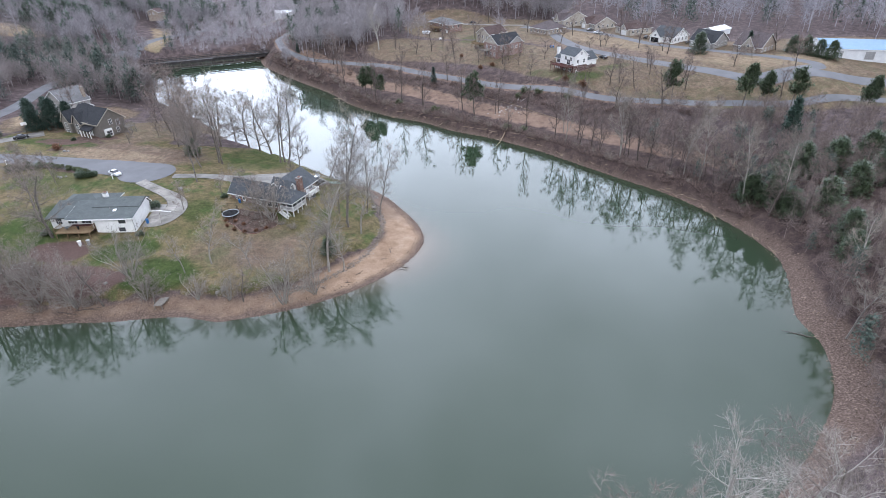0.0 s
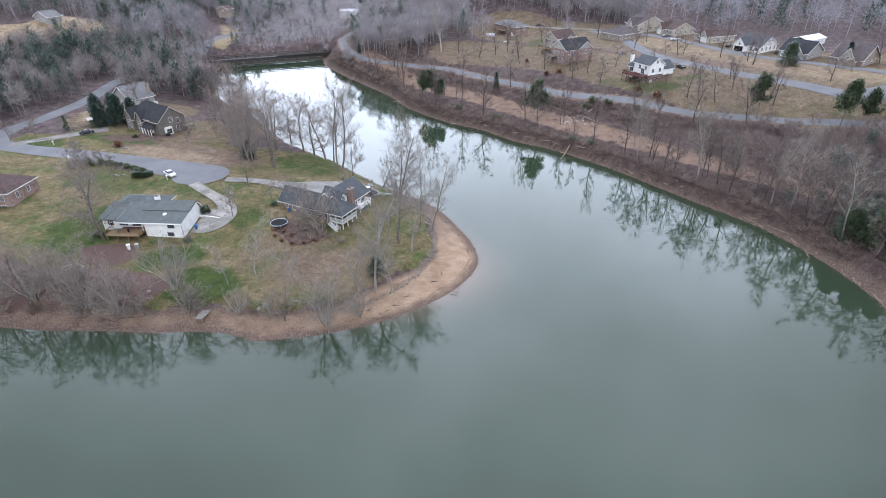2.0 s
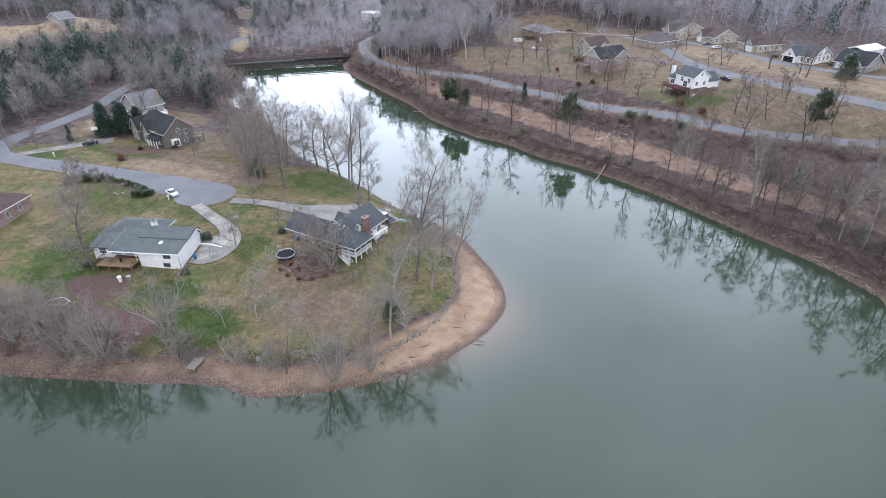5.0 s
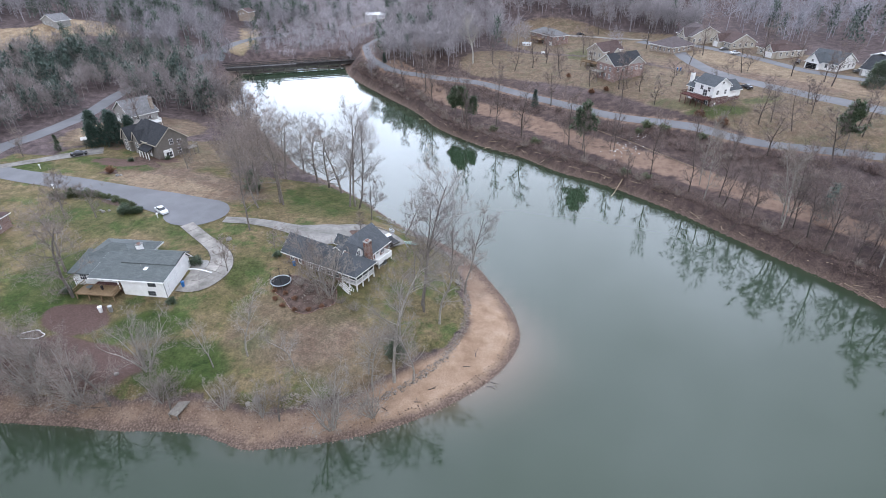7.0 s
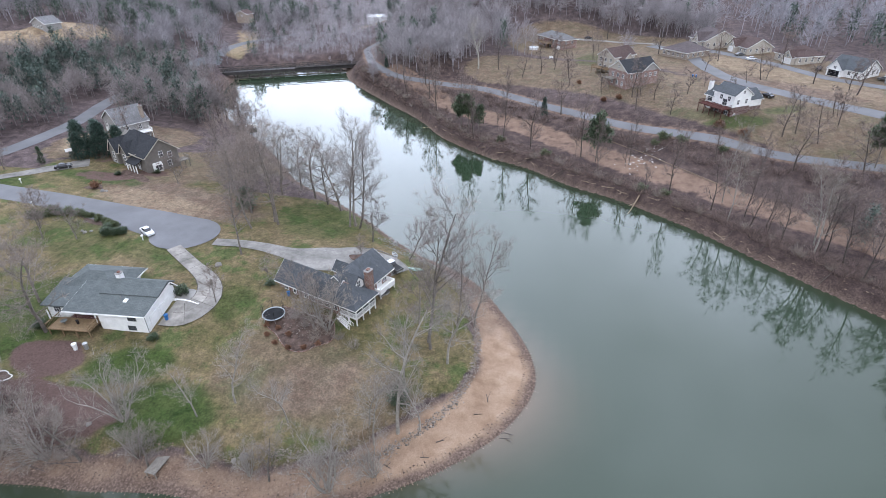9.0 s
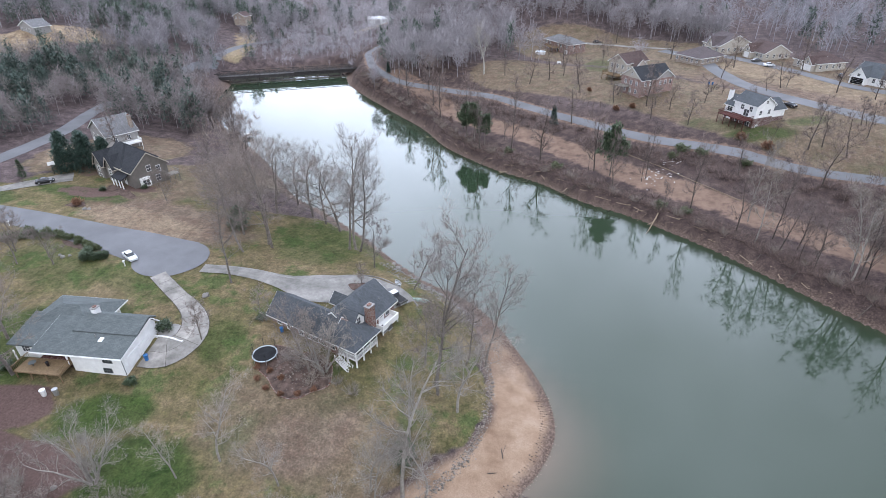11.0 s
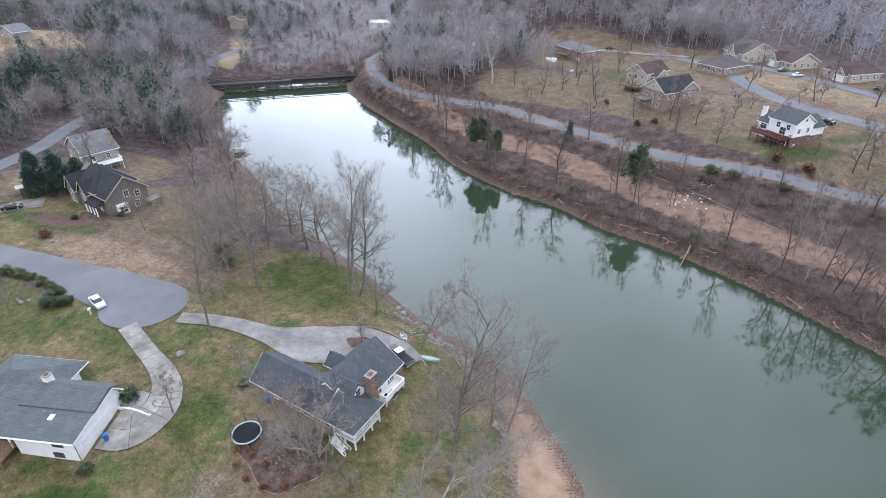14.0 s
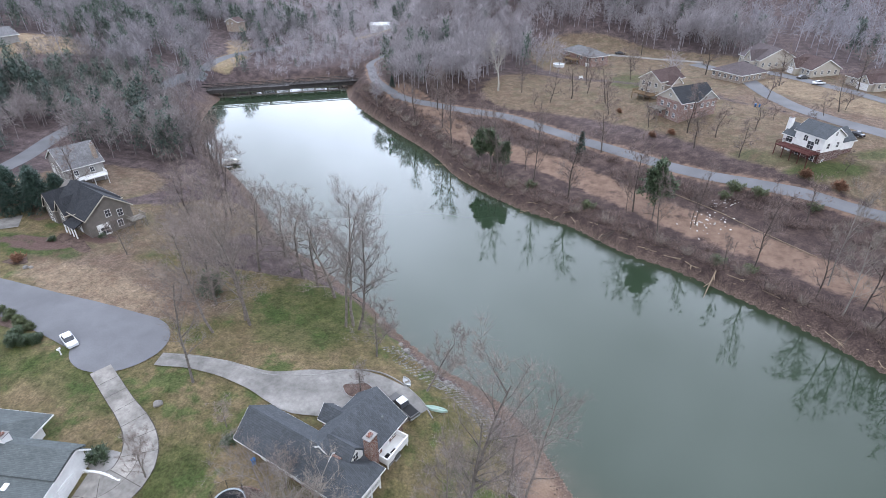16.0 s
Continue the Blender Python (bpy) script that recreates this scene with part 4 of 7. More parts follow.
def scattered(name, label, places):
    """Uncountable shrubs joined into one mesh for each material: places hold a mesh, x, y, size and turn."""
    piles = {}
    for me, x, y, s, rz in places:
        co = np.empty(len(me.vertices) * 3, np.float32)
        me.vertices.foreach_get("co", co)
        ix = np.empty(len(me.loops), np.int32)
        me.loops.foreach_get("vertex_index", ix)
        c, d = math.cos(radians(rz)) * s, math.sin(radians(rz)) * s
        v = co.reshape(-1, 3) @ np.array([[c, d, 0], [-d, c, 0], [0, 0, s]]) + np.array((x, y, ground(x, y)))
        vs, ts, k = piles.setdefault(me.materials[0].name, [[], [], 0])
        vs.append(v)
        ts.append(ix.reshape(-1, 3) + k)
        piles[me.materials[0].name][2] += len(v)
    for mat, (vs, ts, _) in piles.items():
        tagged(new(name, tri_mesh(name, np.concatenate(vs), np.concatenate(ts), bpy.data.materials[mat])), label, "brush", "", "stuff")


def plant(name, meshes, label, category, x, y, s=1.0, rz=0.0, group="", tilt=(0, 0), sz=None):
    """Sets a tree or shrub on the land: an empty at its foot that carries its parts."""
    e = new(name)
    e.matrix_basis = pose(x, y, ground(x, y), tilt[0], tilt[1], rz) @ Matrix.Diagonal((s, s, sz or s, 1))
    for nm, me in meshes:
        o = new(nm, me)
        o.parent = e
    return tagged(e, label, category, group)


def tree_kind(pair):
    return [("trunk", pair[0]), ("crown", pair[1])]


T_TALL = [tree_kind(bare_tree("tall", 11 + i, 26, 8.0, 3000, BARK, TWIG, 0.015, 1.6, trunk_r=0.34, fan=(18, 6, 4), bare=0.28, up=0.62)) for i in range(3)]
T_PALE = [tree_kind(bare_tree("pale", 31 + i, 22, 7.0, 2800, PALEBARK, PALETWIG, 0.016, 1.4, trunk_r=0.33, fan=(15, 6, 4), bare=0.25, up=0.45)) for i in range(2)]
T_WIDE = [tree_kind(bare_tree("wide", 51 + i, 16, 7.5, 3300, BARK, TWIG, 0.015, 1.4, trunk_r=0.34, fan=(15, 6, 4), bare=0.15, up=0.34)) for i in range(3)]
T_SMALL = [tree_kind(bare_tree("small", 71 + i, 8, 3.8, 2400, BARK, TWIG, 0.013, 0.9, trunk_r=0.17, fan=(11, 5, 3), bare=0.2, up=0.55)) for i in range(2)]
T_MULTI = [tree_kind(bare_tree("multi", 91 + i, 11, 4.0, 4000, PALEBARK, PALETWIG, 0.015, 1.2, trunk_r=0.3, fan=(7, 4, 3), bare=0.12, stems=7, up=0.6)) for i in range(2)]
T_SYC = [tree_kind(bare_tree("sycamore", 41 + i, 24, 8.5, 2600, SYCAMORE, SYCTWIG, 0.02, 1.4, trunk_r=0.5, fan=(14, 6, 4), bare=0.3, up=0.65)) for i in range(2)]
# lighter ones for the far bank and the hill
F_WIDE = [tree_kind(bare_tree("far_wide", 251 + i, 16, 6.5, 1400, HILLBARK, HILLTWIG, 0.026, 1.6, trunk_r=0.3, fan=(12, 4, 3), bare=0.18, up=0.4)) for i in range(3)]
F_PALE = [tree_kind(bare_tree("far_pale", 261 + i, 22, 7, 1800, PALEBARK, PALETWIG, 0.028, 1.8, fan=(12, 4, 3), bare=0.22, up=0.6)) for i in range(2)]
F_SMALL = [tree_kind(bare_tree("far_small", 271 + i, 8, 3.4, 900, HILLBARK, HILLTWIG, 0.02, 1.0, trunk_r=0.17, fan=(8, 4, 2), bare=0.2, up=0.6)) for i in range(2)]
T_PINE = [tree_kind(pine("pine", 111 + i, 17, 4.4, 0.42, 46, 18, 0.95, NEEDLE)) for i in range(2)]
T_SPRUCE = [tree_kind(conifer("spruce", 131 + i, 13, 3.3, 0.06, 260, 14, 0.75, BLUENEEDLE)) for i in range(2)]
T_CEDAR = [tree_kind(conifer("cedar", 151 + i, 8, 1.7, 0.04, 180, 12, 0.5, NEEDLE, 0.7)) for i in range(1)]
T_MAGNOLIA = [tree_kind(conifer("magnolia", 171 + i, 9, 4.4, 0.05, 330, 14, 0.7, BROADLEAF, 0.55)) for i in range(2)]
S_BRUSH = [thicket("brush", 191 + i, 2.2, 3.4, 46, BRUSH, 0.025) for i in range(3)]
S_PALEBRUSH = [thicket("pale_brush", 201 + i, 2.2, 3.0, 60, PALETWIG, 0.02) for i in range(2)]
S_EVERGREEN = [bush("evergreen", 211 + i, 1.0, 1.1, 90, 9, 0.32, BROADLEAF) for i in range(2)]
S_HEDGE = [bush("hedge", 216 + i, 1.0, 1.15, 260, 9, 0.2, BROADLEAF) for i in range(2)]
S_GREYHEDGE = [bush("grey_hedge", 226 + i, 1.3, 1.2, 230, 9, 0.22, OLIVELEAF) for i in range(2)]
S_OLIVE = [bush("olive", 221 + i, 1.6, 1.7, 110, 9, 0.4, OLIVELEAF) for i in range(2)]

LBL_BARE = "leafless grey-brown tree on the winter lawn"

# ---------- houses: shared pieces ----------
FACE = {"S": (1, 0, 0, -1), "N": (-1, 0, 0, 1), "E": (0, 1, 1, 0), "W": (0, -1, -1, 0)}


def panel(face, plane, a0, a1, z0, z1, out, sunk=0.05):
    """A thin block on a wall: from a0 to a1 along it, standing out by out."""
    g = Geo()
    if face in "SN":
        s = -1 if face == "S" else 1
        ys = sorted((plane - s * sunk, plane + s * out))
        return g.box(a0, ys[0], z0, a1, ys[1], z1)
    s = 1 if face == "E" else -1
    xs = sorted((plane - s * sunk, plane + s * out))
    return g.box(xs[0], a0, z0, xs[1], a1, z1)


def merge(*geos):
    g = Geo()
    for k in geos:
        g.add(k.v, k.f)
    return g


def window(house, face, plane, a, z, w=0.95, h=1.4, trim=TRIM, bars=1):
    """A framed window: casing, glass and glazing bars."""
    f = 0.09
    casing = merge(panel(face, plane, a - w / 2 - f, a + w / 2 + f, z - h / 2 - f, z - h / 2, 0.07), panel(face, plane, a - w / 2 - f, a + w / 2 + f, z + h / 2, z + h / 2 + f, 0.07),
                   panel(face, plane, a - w / 2 - f, a - w / 2, z - h / 2, z + h / 2, 0.07), panel(face, plane, a + w / 2, a + w / 2 + f, z - h / 2, z + h / 2, 0.07),
                   panel(face, plane, a - w / 2, a + w / 2, z - 0.03, z + 0.03, 0.05),
                   *[panel(face, plane, a - w / 2 + w * (k + 1) / (bars + 1) - 0.025, a - w / 2 + w * (k + 1) / (bars + 1) + 0.025, z - h / 2, z + h / 2, 0.045) for k in range(bars)])
    win = part("window", casing, trim, house)
    part("pane", panel(face, plane, a - w / 2, a + w / 2, z - h / 2, z + h / 2, 0.025), GLASS, win)
    return win


def door(house, face, plane, a, z, w=0.95, h=2.05, mat=TRIM):
    d = part("door", panel(face, plane, a - w / 2, a + w / 2, z, z + h, 0.06), mat, house)
    part("pane", panel(face, plane, a - w * 0.28, a + w * 0.28, z + h * 0.5, z + h * 0.9, 0.08), GLASS, d)
    return d


def garage_door(house, face, plane, a, z, w=2.6, h=2.15, mat=TRIM):
    d = part("garage_door", merge(*[panel(face, plane, a - w / 2, a + w / 2, z + h * k / 4 + 0.02, z + h * (k + 1) / 4 - 0.02, 0.05) for k in range(4)]), mat, house)
    part("casing", merge(panel(face, plane, a - w / 2 - 0.14, a - w / 2, z, z + h + 0.14, 0.08), panel(face, plane, a + w / 2, a + w / 2 + 0.14, z, z + h + 0.14, 0.08),
                         panel(face, plane, a - w / 2, a + w / 2, z + h, z + h + 0.14, 0.08)), TRIM, d)
    return d


def wall_block(house, x0, y0, x1, y1, z0, z1, mat, name="wall", label=""):
    return part(name, Geo().box(x0, y0, z0, x1, y1, z1), mat, house, label)


def gable_end(house, axis, x0, y0, x1, y1, ze, zr, mat, ridge=0.5, name="gable"):
    """The two triangles of wall under a gable roof, as one solid wedge."""
    if axis == "x":
        ym = y0 + (y1 - y0) * ridge
        g = Geo().prism([(x0, y0, ze), (x0, y1, ze), (x0, ym, zr)], (x1 - x0, 0, 0))
    else:
        xm = x0 + (x1 - x0) * ridge
        g = Geo().prism([(x0, y0, ze), (x1, y0, ze), (xm, y0, zr)], (0, y1 - y0, 0))
    return part(name, g, mat, house)


def gable_roof(house, axis, x0, y0, x1, y1, ze, zr, mat, over=0.45, ridge=0.5, trim=TRIM, thick=0.16):
    """Two sloping slabs with a board along eaves and rakes."""
    roof = None
    fascia = Geo()
    for side in (0, 1):
        g = Geo()
        if axis == "x":
            ym, ye = y0 + (y1 - y0) * ridge, (y0 if side == 0 else y1)
            run = abs(ym - ye)
            k = (zr - ze) / run
            yo = ye + (-over if side == 0 else over)
            zo = ze - k * over
            prof = [(x0 - over, ym, zr + 0.02), (x0 - over, yo, zo), (x0 - over, yo, zo + thick), (x0 - over, ym, zr + thick + 0.02)]
            g.prism(prof, (x1 - x0 + 2 * over, 0, 0))
            fascia.prism([(x0 - over, yo - 0.03, zo - 0.1), (x0 - over, yo + 0.03, zo - 0.1), (x0 - over, yo + 0.03, zo + thick - 0.03), (x0 - over, yo - 0.03, zo + thick - 0.03)], (x1 - x0 + 2 * over, 0, 0))
            for xr in (x0 - over - 0.04, x1 + over - 0.02):
                fascia.prism([(xr, ym, zr - 0.14), (xr, yo, zo - 0.14), (xr, yo, zo + thick - 0.02), (xr, ym, zr + thick)], (0.06, 0, 0))
        else:
            xm, xe = x0 + (x1 - x0) * ridge, (x0 if side == 0 else x1)
            run = abs(xm - xe)
            k = (zr - ze) / run
            xo = xe + (-over if side == 0 else over)
            zo = ze - k * over
            prof = [(xm, y0 - over, zr + 0.02), (xo, y0 - over, zo), (xo, y0 - over, zo + thick), (xm, y0 - over, zr + thick + 0.02)]
            g.prism(prof, (0, y1 - y0 + 2 * over, 0))
            fascia.prism([(xo - 0.03, y0 - over, zo - 0.1), (xo + 0.03, y0 - over, zo - 0.1), (xo + 0.03, y0 - over, zo + thick - 0.03), (xo - 0.03, y0 - over, zo + thick - 0.03)], (0, y1 - y0 + 2 * over, 0))
            for yr in (y0 - over - 0.04, y1 + over - 0.02):
                fascia.prism([(xm, yr, zr - 0.14), (xo, yr, zo - 0.14), (xo, yr, zo + thick - 0.02), (xm, yr, zr + thick)], (0, 0.06, 0))
        roof = part("roof", g, mat, house)
    part("fascia", fascia, trim, house)
    return roof


def hip_roof(house, x0, y0, x1, y1, ze, zr, mat, over=0.45, trim=TRIM, cut=1.0):
    """Four slopes over a rectangle, with the ridge along the longer side."""
    x0, y0, x1, y1 = x0 - over, y0 - over, x1 + over, y1 + over
    w, d = x1 - x0, y1 - y0
    if w >= d:
        r0, r1 = (x0 + d / 2 * cut, (y0 + y1) / 2), (x1 - d / 2 * cut, (y0 + y1) / 2)
    else:
        r0, r1 = ((x0 + x1) / 2, y0 + w / 2 * cut), ((x0 + x1) / 2, y1 - w / 2 * cut)
    t = 0.14
    v = [(x0, y0, ze), (x1, y0, ze), (x1, y1, ze), (x0, y1, ze), (x0, y0, ze + t), (x1, y0, ze + t), (x1, y1, ze + t), (x0, y1, ze + t), (*r0, zr), (*r1, zr)]
    if w >= d:
        top = [(4, 5, 9, 8), (5, 6, 9), (6, 7, 8, 9), (7, 4, 8)]
    else:
        top = [(4, 5, 8), (5, 6, 9, 8), (6, 7, 9), (7, 4, 8, 9)]
    part("roof", Geo().add(v, [(3, 2, 1, 0), (0, 1, 5, 4), (1, 2, 6, 5), (2, 3, 7, 6), (3, 0, 4, 7), *top]), mat, house)
    e = 0.04
    part("fascia", merge(Geo().box(x0 - e, y0 - e, ze - 0.12, x1 + e, y0, ze + t - 0.02), Geo().box(x0 - e, y1, ze - 0.12, x1 + e, y1 + e, ze + t - 0.02),
                         Geo().box(x0 - e, y0, ze - 0.12, x0, y1, ze + t - 0.02), Geo().box(x1, y0, ze - 0.12, x1 + e, y1, ze + t - 0.02)), trim, house)


def chimney(house, x, y, z0, z1, w, d, mat, cap=CURB):
    c = part("chimney", Geo().box(x - w / 2, y - d / 2, z0, x + w / 2, y + d / 2, z1), mat, house)
    part("cap", Geo().box(x - w / 2 - 0.08, y - d / 2 - 0.08, z1, x + w / 2 + 0.08, y + d / 2 + 0.08, z1 + 0.12), cap, c)
    part("flue", Geo().box(x - w * 0.25, y - d * 0.25, z1 + 0.12, x + w * 0.25, y + d * 0.25, z1 + 0.36), BRICK, c)


def deck(house, x0, y0, x1, y1, z, ground_z, mat, rail=True, open_side=""):
    """A raised deck: boards, posts, and a railing with a rail, bottom rail and balusters."""
    d = part("deck", Geo().box(x0, y0, z - 0.22, x1, y1, z), mat, house)
    for px in np.linspace(x0 + 0.15, x1 - 0.15, max(2, int((x1 - x0) / 2.5) + 1)):
        for py in np.linspace(y0 + 0.15, y1 - 0.15, max(2, int((y1 - y0) / 2.5) + 1)):
            part("post", Geo().box(px - 0.08, py - 0.08, ground_z, px + 0.08, py + 0.08, z - 0.22), mat, d)
    if rail:
        sides = {"S": ((x0, y0), (x1, y0)), "N": ((x0, y1), (x1, y1)), "W": ((x0, y0), (x0, y1)), "E": ((x1, y0), (x1, y1))}
        for s, (p, q) in sides.items():
            if s in open_side:
                continue
            g = Geo()
            n_ = max(2, int(math.hypot(q[0] - p[0], q[1] - p[1]) / 0.28))
            for i in range(n_ + 1):
                bx, by = p[0] + (q[0] - p[0]) * i / n_, p[1] + (q[1] - p[1]) * i / n_
                g.box(bx - 0.025, by - 0.025, z, bx + 0.025, by + 0.025, z + 0.95)
            e = 0.06
            g.box(min(p[0], q[0]) - e, min(p[1], q[1]) - e, z + 0.95, max(p[0], q[0]) + e, max(p[1], q[1]) + e, z + 1.05)
            part("railing", g, mat, d)
    return d


def steps_down(house, x, y, z0, z1, way, width, mat, name="stair"):
    """A straight outdoor stair from z1 down to z0 with strings and rails."""
    n_ = max(2, int((z1 - z0) / 0.18))
    g = Geo()
    dx, dy = way
    for i in range(n_):
        cx_, cy_, cz = x + dx * 0.27 * i, y + dy * 0.27 * i, z1 - 0.18 * (i + 1)
        g.prism([(cx_ + a * dx * 0.15 - c * dy * width / 2, cy_ + a * dy * 0.15 + c * dx * width / 2, cz) for a, c in ((-1, -1), (1, -1), (1, 1), (-1, 1))], (0, 0, -0.05))
    st = part(name, g, mat, house)
    for s in (-1, 1):
        ox, oy = -dy * s * width / 2, dx * s * width / 2
        p, q = (x + ox, y + oy, z1), (x + ox + dx * 0.27 * n_, y + oy + dy * 0.27 * n_, z0)
        r = Geo().tube((p[0], p[1], p[2] - 0.1), (q[0], q[1], q[2] + 0.05), 0.1, 0.1, 4)
        r.tube((p[0], p[1], p[2] + 0.95), (q[0], q[1], q[2] + 1.0), 0.05, 0.05, 4)
        for k in range(0, n_ + 1, 2):
            bx, by, bz = p[0] + (q[0] - p[0]) * k / n_, p[1] + (q[1] - p[1]) * k / n_, p[2] + (q[2] - p[2]) * k / n_
            r.box(bx - 0.03, by - 0.03, bz, bx + 0.03, by + 0.03, bz + 0.95)
        part("railing", r, mat, st)
    return st


# ---------- white ranch house with a basement garage ----------
def white_ranch():
    h = thing("ranch_house", "white-sided ranch house with grey-green shingle roof and basement garage", "house", (-77.8, 115.2, 0), 3)
    wall_block(h, -9.2, 0, 0, 9.6, 4.6, 10.25, WHITE)
    gable_end(h, "x", -9.2, 0, 0, 9.6, 10.25, 11.7, WHITE, 0.88)
    wall_block(h, -20.6, 1.6, -9.2, 13.0, 5.0, 10.2, WHITE)
    gable_roof(h, "x", -15.5, 0, 0, 9.9, 10.25, 11.8, ROOF_GREEN, 0.4, 0.86)
    gable_roof(h, "x", -21.0, 1.4, -15.2, 9.9, 10.1, 11.4, ROOF_GREEN, 0.35, 0.82, ROOF_GREEN)
    gable_roof(h, "x", -11.0, 4.6, 0.1, 9.6, 11.3, 12.15, ROOF_GREEN, 0.3, 0.7, ROOF_GREEN)
    hip_roof(h, -21.2, 5.0, -9.0, 14.2, 10.3, 12.7, ROOF_GREEN, 0.5)
    chimney(h, -9.6, 8.5, 10.8, 13.2, 0.9, 1.1, TRIM)
    for y in (2.5, 5.7):
        garage_door(h, "E", 0.0, y, 6.95, 2.5, 2.15)
    window(h, "S", 0.0, -2.6, 9.3, 1.5, 0.75, DARK_TRIM, 2)
    window(h, "S", 0.0, -3.1, 7.2, 1.4, 0.85, DARK_TRIM, 2)
    for x, w in ((-18.6, 1.4), (-15.4, 2.2), (-12.0, 2.4)):
        window(h, "S", 1.6, x, 9.05, w, 1.3, TRIM, 2)
    door(h, "S", 1.6, -13.8, 8.1, 0.95, 2.05)
    wall_block(h, -15.6, 0.6, -9.2, 1.6, 5.0, 8.1, BRICKDARK, "foundation")
    d = deck(h, -17.6, -2.8, -9.4, 0.6, 8.05, 5.0, DECKWOOD, True, "NS")
    part("skylight", Geo().prism([(-5.6, 2.6, 10.82), (-4.9, 2.6, 10.82), (-4.9, 3.5, 10.97), (-5.6, 3.5, 10.97)], (0, -0.02, 0.16)), TRIM, h)
    part("vent", Geo().tube((-6.6, 3.6, 10.7), (-6.6, 3.6, 11.5), 0.08, 0.08, 8), CURB, h)
    for x, y in ((-19.0, -0.2), (-9.6, -0.2)):
        part("porch_post", Geo().box(x - 0.09, y - 0.09, 8.05, x + 0.09, y + 0.09, 10.15), TRIM, h)
    part("gutter", Geo().tube((-15.8, -0.48, 10.12), (0.35, -0.48, 10.12), 0.07, 0.07, 6), TRIM, h)
    part("downpipe", Geo().tube((0.05, -0.06, 10.1), (0.05, -0.06, 5.6), 0.05, 0.05, 6), DARK_TRIM, h)
    return h


DARK_TRIM = mottled("dark_window_trim", (0.09, 0.10, 0.10), 0.6, 0.3, vary=0.1, bumpy=0.0)
white_ranch()


# ---------- brick house on the point ----------
def point_house():
    h = thing("brick_house", "L-shaped brick house with blue-grey shingle roof and white trim", "house", (-60.0, 131.0, 0), -21.1)
    wall_block(h, 0.4, 0.4, 16.2, 6.2, 4.8, 9.75, BRICK)
    gable_end(h, "x", 0.4, 0.4, 16.2, 6.2, 9.75, 12.35, BRICK)
    gable_roof(h, "x", 0.2, 0.2, 14.5, 6.4, 9.75, 12.45, ROOF_SLATE, 0.45)
    wall_block(h, 9.8, 6.2, 17.6, 14.6, 4.8, 10.0, BRICK)
    gable_end(h, "y", 9.8, 6.2, 17.6, 14.6, 10.0, 12.75, BRICK, 0.42)
    gable_roof(h, "y", 9.6, 3.4, 17.8, 14.6, 10.0, 12.95, ROOF_SLATE, 0.45, 0.42)
    hip_roof(h, 12.2, 0.0, 20.2, 6.2, 9.65, 12.3, ROOF_SLATE, 0.45)
    # white-faced dormer
    wall_block(h, 15.2, 3.5, 17.3, 6.3, 10.4, 11.7, TRIM, "dormer_wall")
    gable_end(h, "x", 14.0, 3.5, 17.3, 6.3, 11.7, 13.2, TRIM, name="dormer_gable")
    gable_roof(h, "x", 13.2, 3.5, 17.2, 6.3, 11.7, 13.25, ROOF_SLATE, 0.25, 0.5, ROOF_SLATE)
    window(h, "E", 17.3, 4.9, 11.6, 0.9, 1.2)
    chimney(h, 18.0, 7.2, 4.8, 13.6, 1.1, 1.5, BRICK)
    # screened porch on posts
    part("porch_floor", Geo().box(16.2, 0.2, 7.2, 20.2, 6.0, 7.45), TRIM, h)
    for x, y in ((16.3, 0.3), (18.2, 0.3), (20.1, 0.3), (20.1, 2.2), (20.1, 4.1), (20.1, 5.9)):
        part("porch_post", Geo().box(x - 0.1, y - 0.1, 4.8, x + 0.1, y + 0.1, 9.75), TRIM, h)
    part("screen", merge(Geo().box(16.4, 0.28, 7.5, 20.0, 0.32, 9.6), Geo().box(20.08, 0.4, 7.5, 20.12, 5.9, 9.6)), DARK_SCREEN, h)
    rail = Geo()
    for k in range(30):
        rail.box(16.3 + k * 0.13, 0.2, 7.5, 16.34 + k * 0.13, 0.25, 8.35)
    for k in range(44):
        rail.box(20.16, 0.3 + k * 0.13, 7.5, 20.21, 0.34 + k * 0.13, 8.35)
    rail.box(16.2, 0.16, 8.35, 20.25, 0.27, 8.44).box(20.13, 0.2, 8.35, 20.25, 6.0, 8.44).box(16.2, 0.16, 9.5, 20.25, 0.27, 9.62).box(20.13, 0.2, 9.5, 20.25, 6.0, 9.62)
    part("railing", rail, TRIM, h)
    steps_down(h, 16.8, -0.75, 5.4, 7.4, (1.0, 0.0), 1.1, TRIM)
    # windows and doors
    for x, w in ((7.6, 1.0), (9.3, 1.0), (11.0, 1.4), (12.9, 1.4), (14.8, 1.2)):
        window(h, "S", 0.4, x, 8.3, w, 1.5)
    door(h, "S", 0.4, 4.6, 6.9)
    window(h, "S", 0.4, 2.4, 8.5, 0.9, 1.2)
    for y in (8.6, 12.4):
        window(h, "E", 17.6, y, 8.9, 1.0, 1.5)
    door(h, "E", 17.6, 10.6, 7.7, 1.6)
    window(h, "E", 17.6, 12.0, 6.2, 1.2, 1.0)
    balcony = deck(h, 17.6, 8.4, 19.6, 13.2, 7.7, 5.2, TRIM, False)
    for x0, y0, x1, y1 in ((17.6, 8.4, 19.5, 8.5), (17.6, 13.1, 19.5, 13.2), (19.5, 8.4, 19.6, 13.2)):
        part("parapet", Geo().box(x0, y0, 7.7, x1, y1, 8.7).box(x0 - 0.04, y0 - 0.04, 8.7, x1 + 0.04, y1 + 0.04, 8.76), TRIM, balcony)
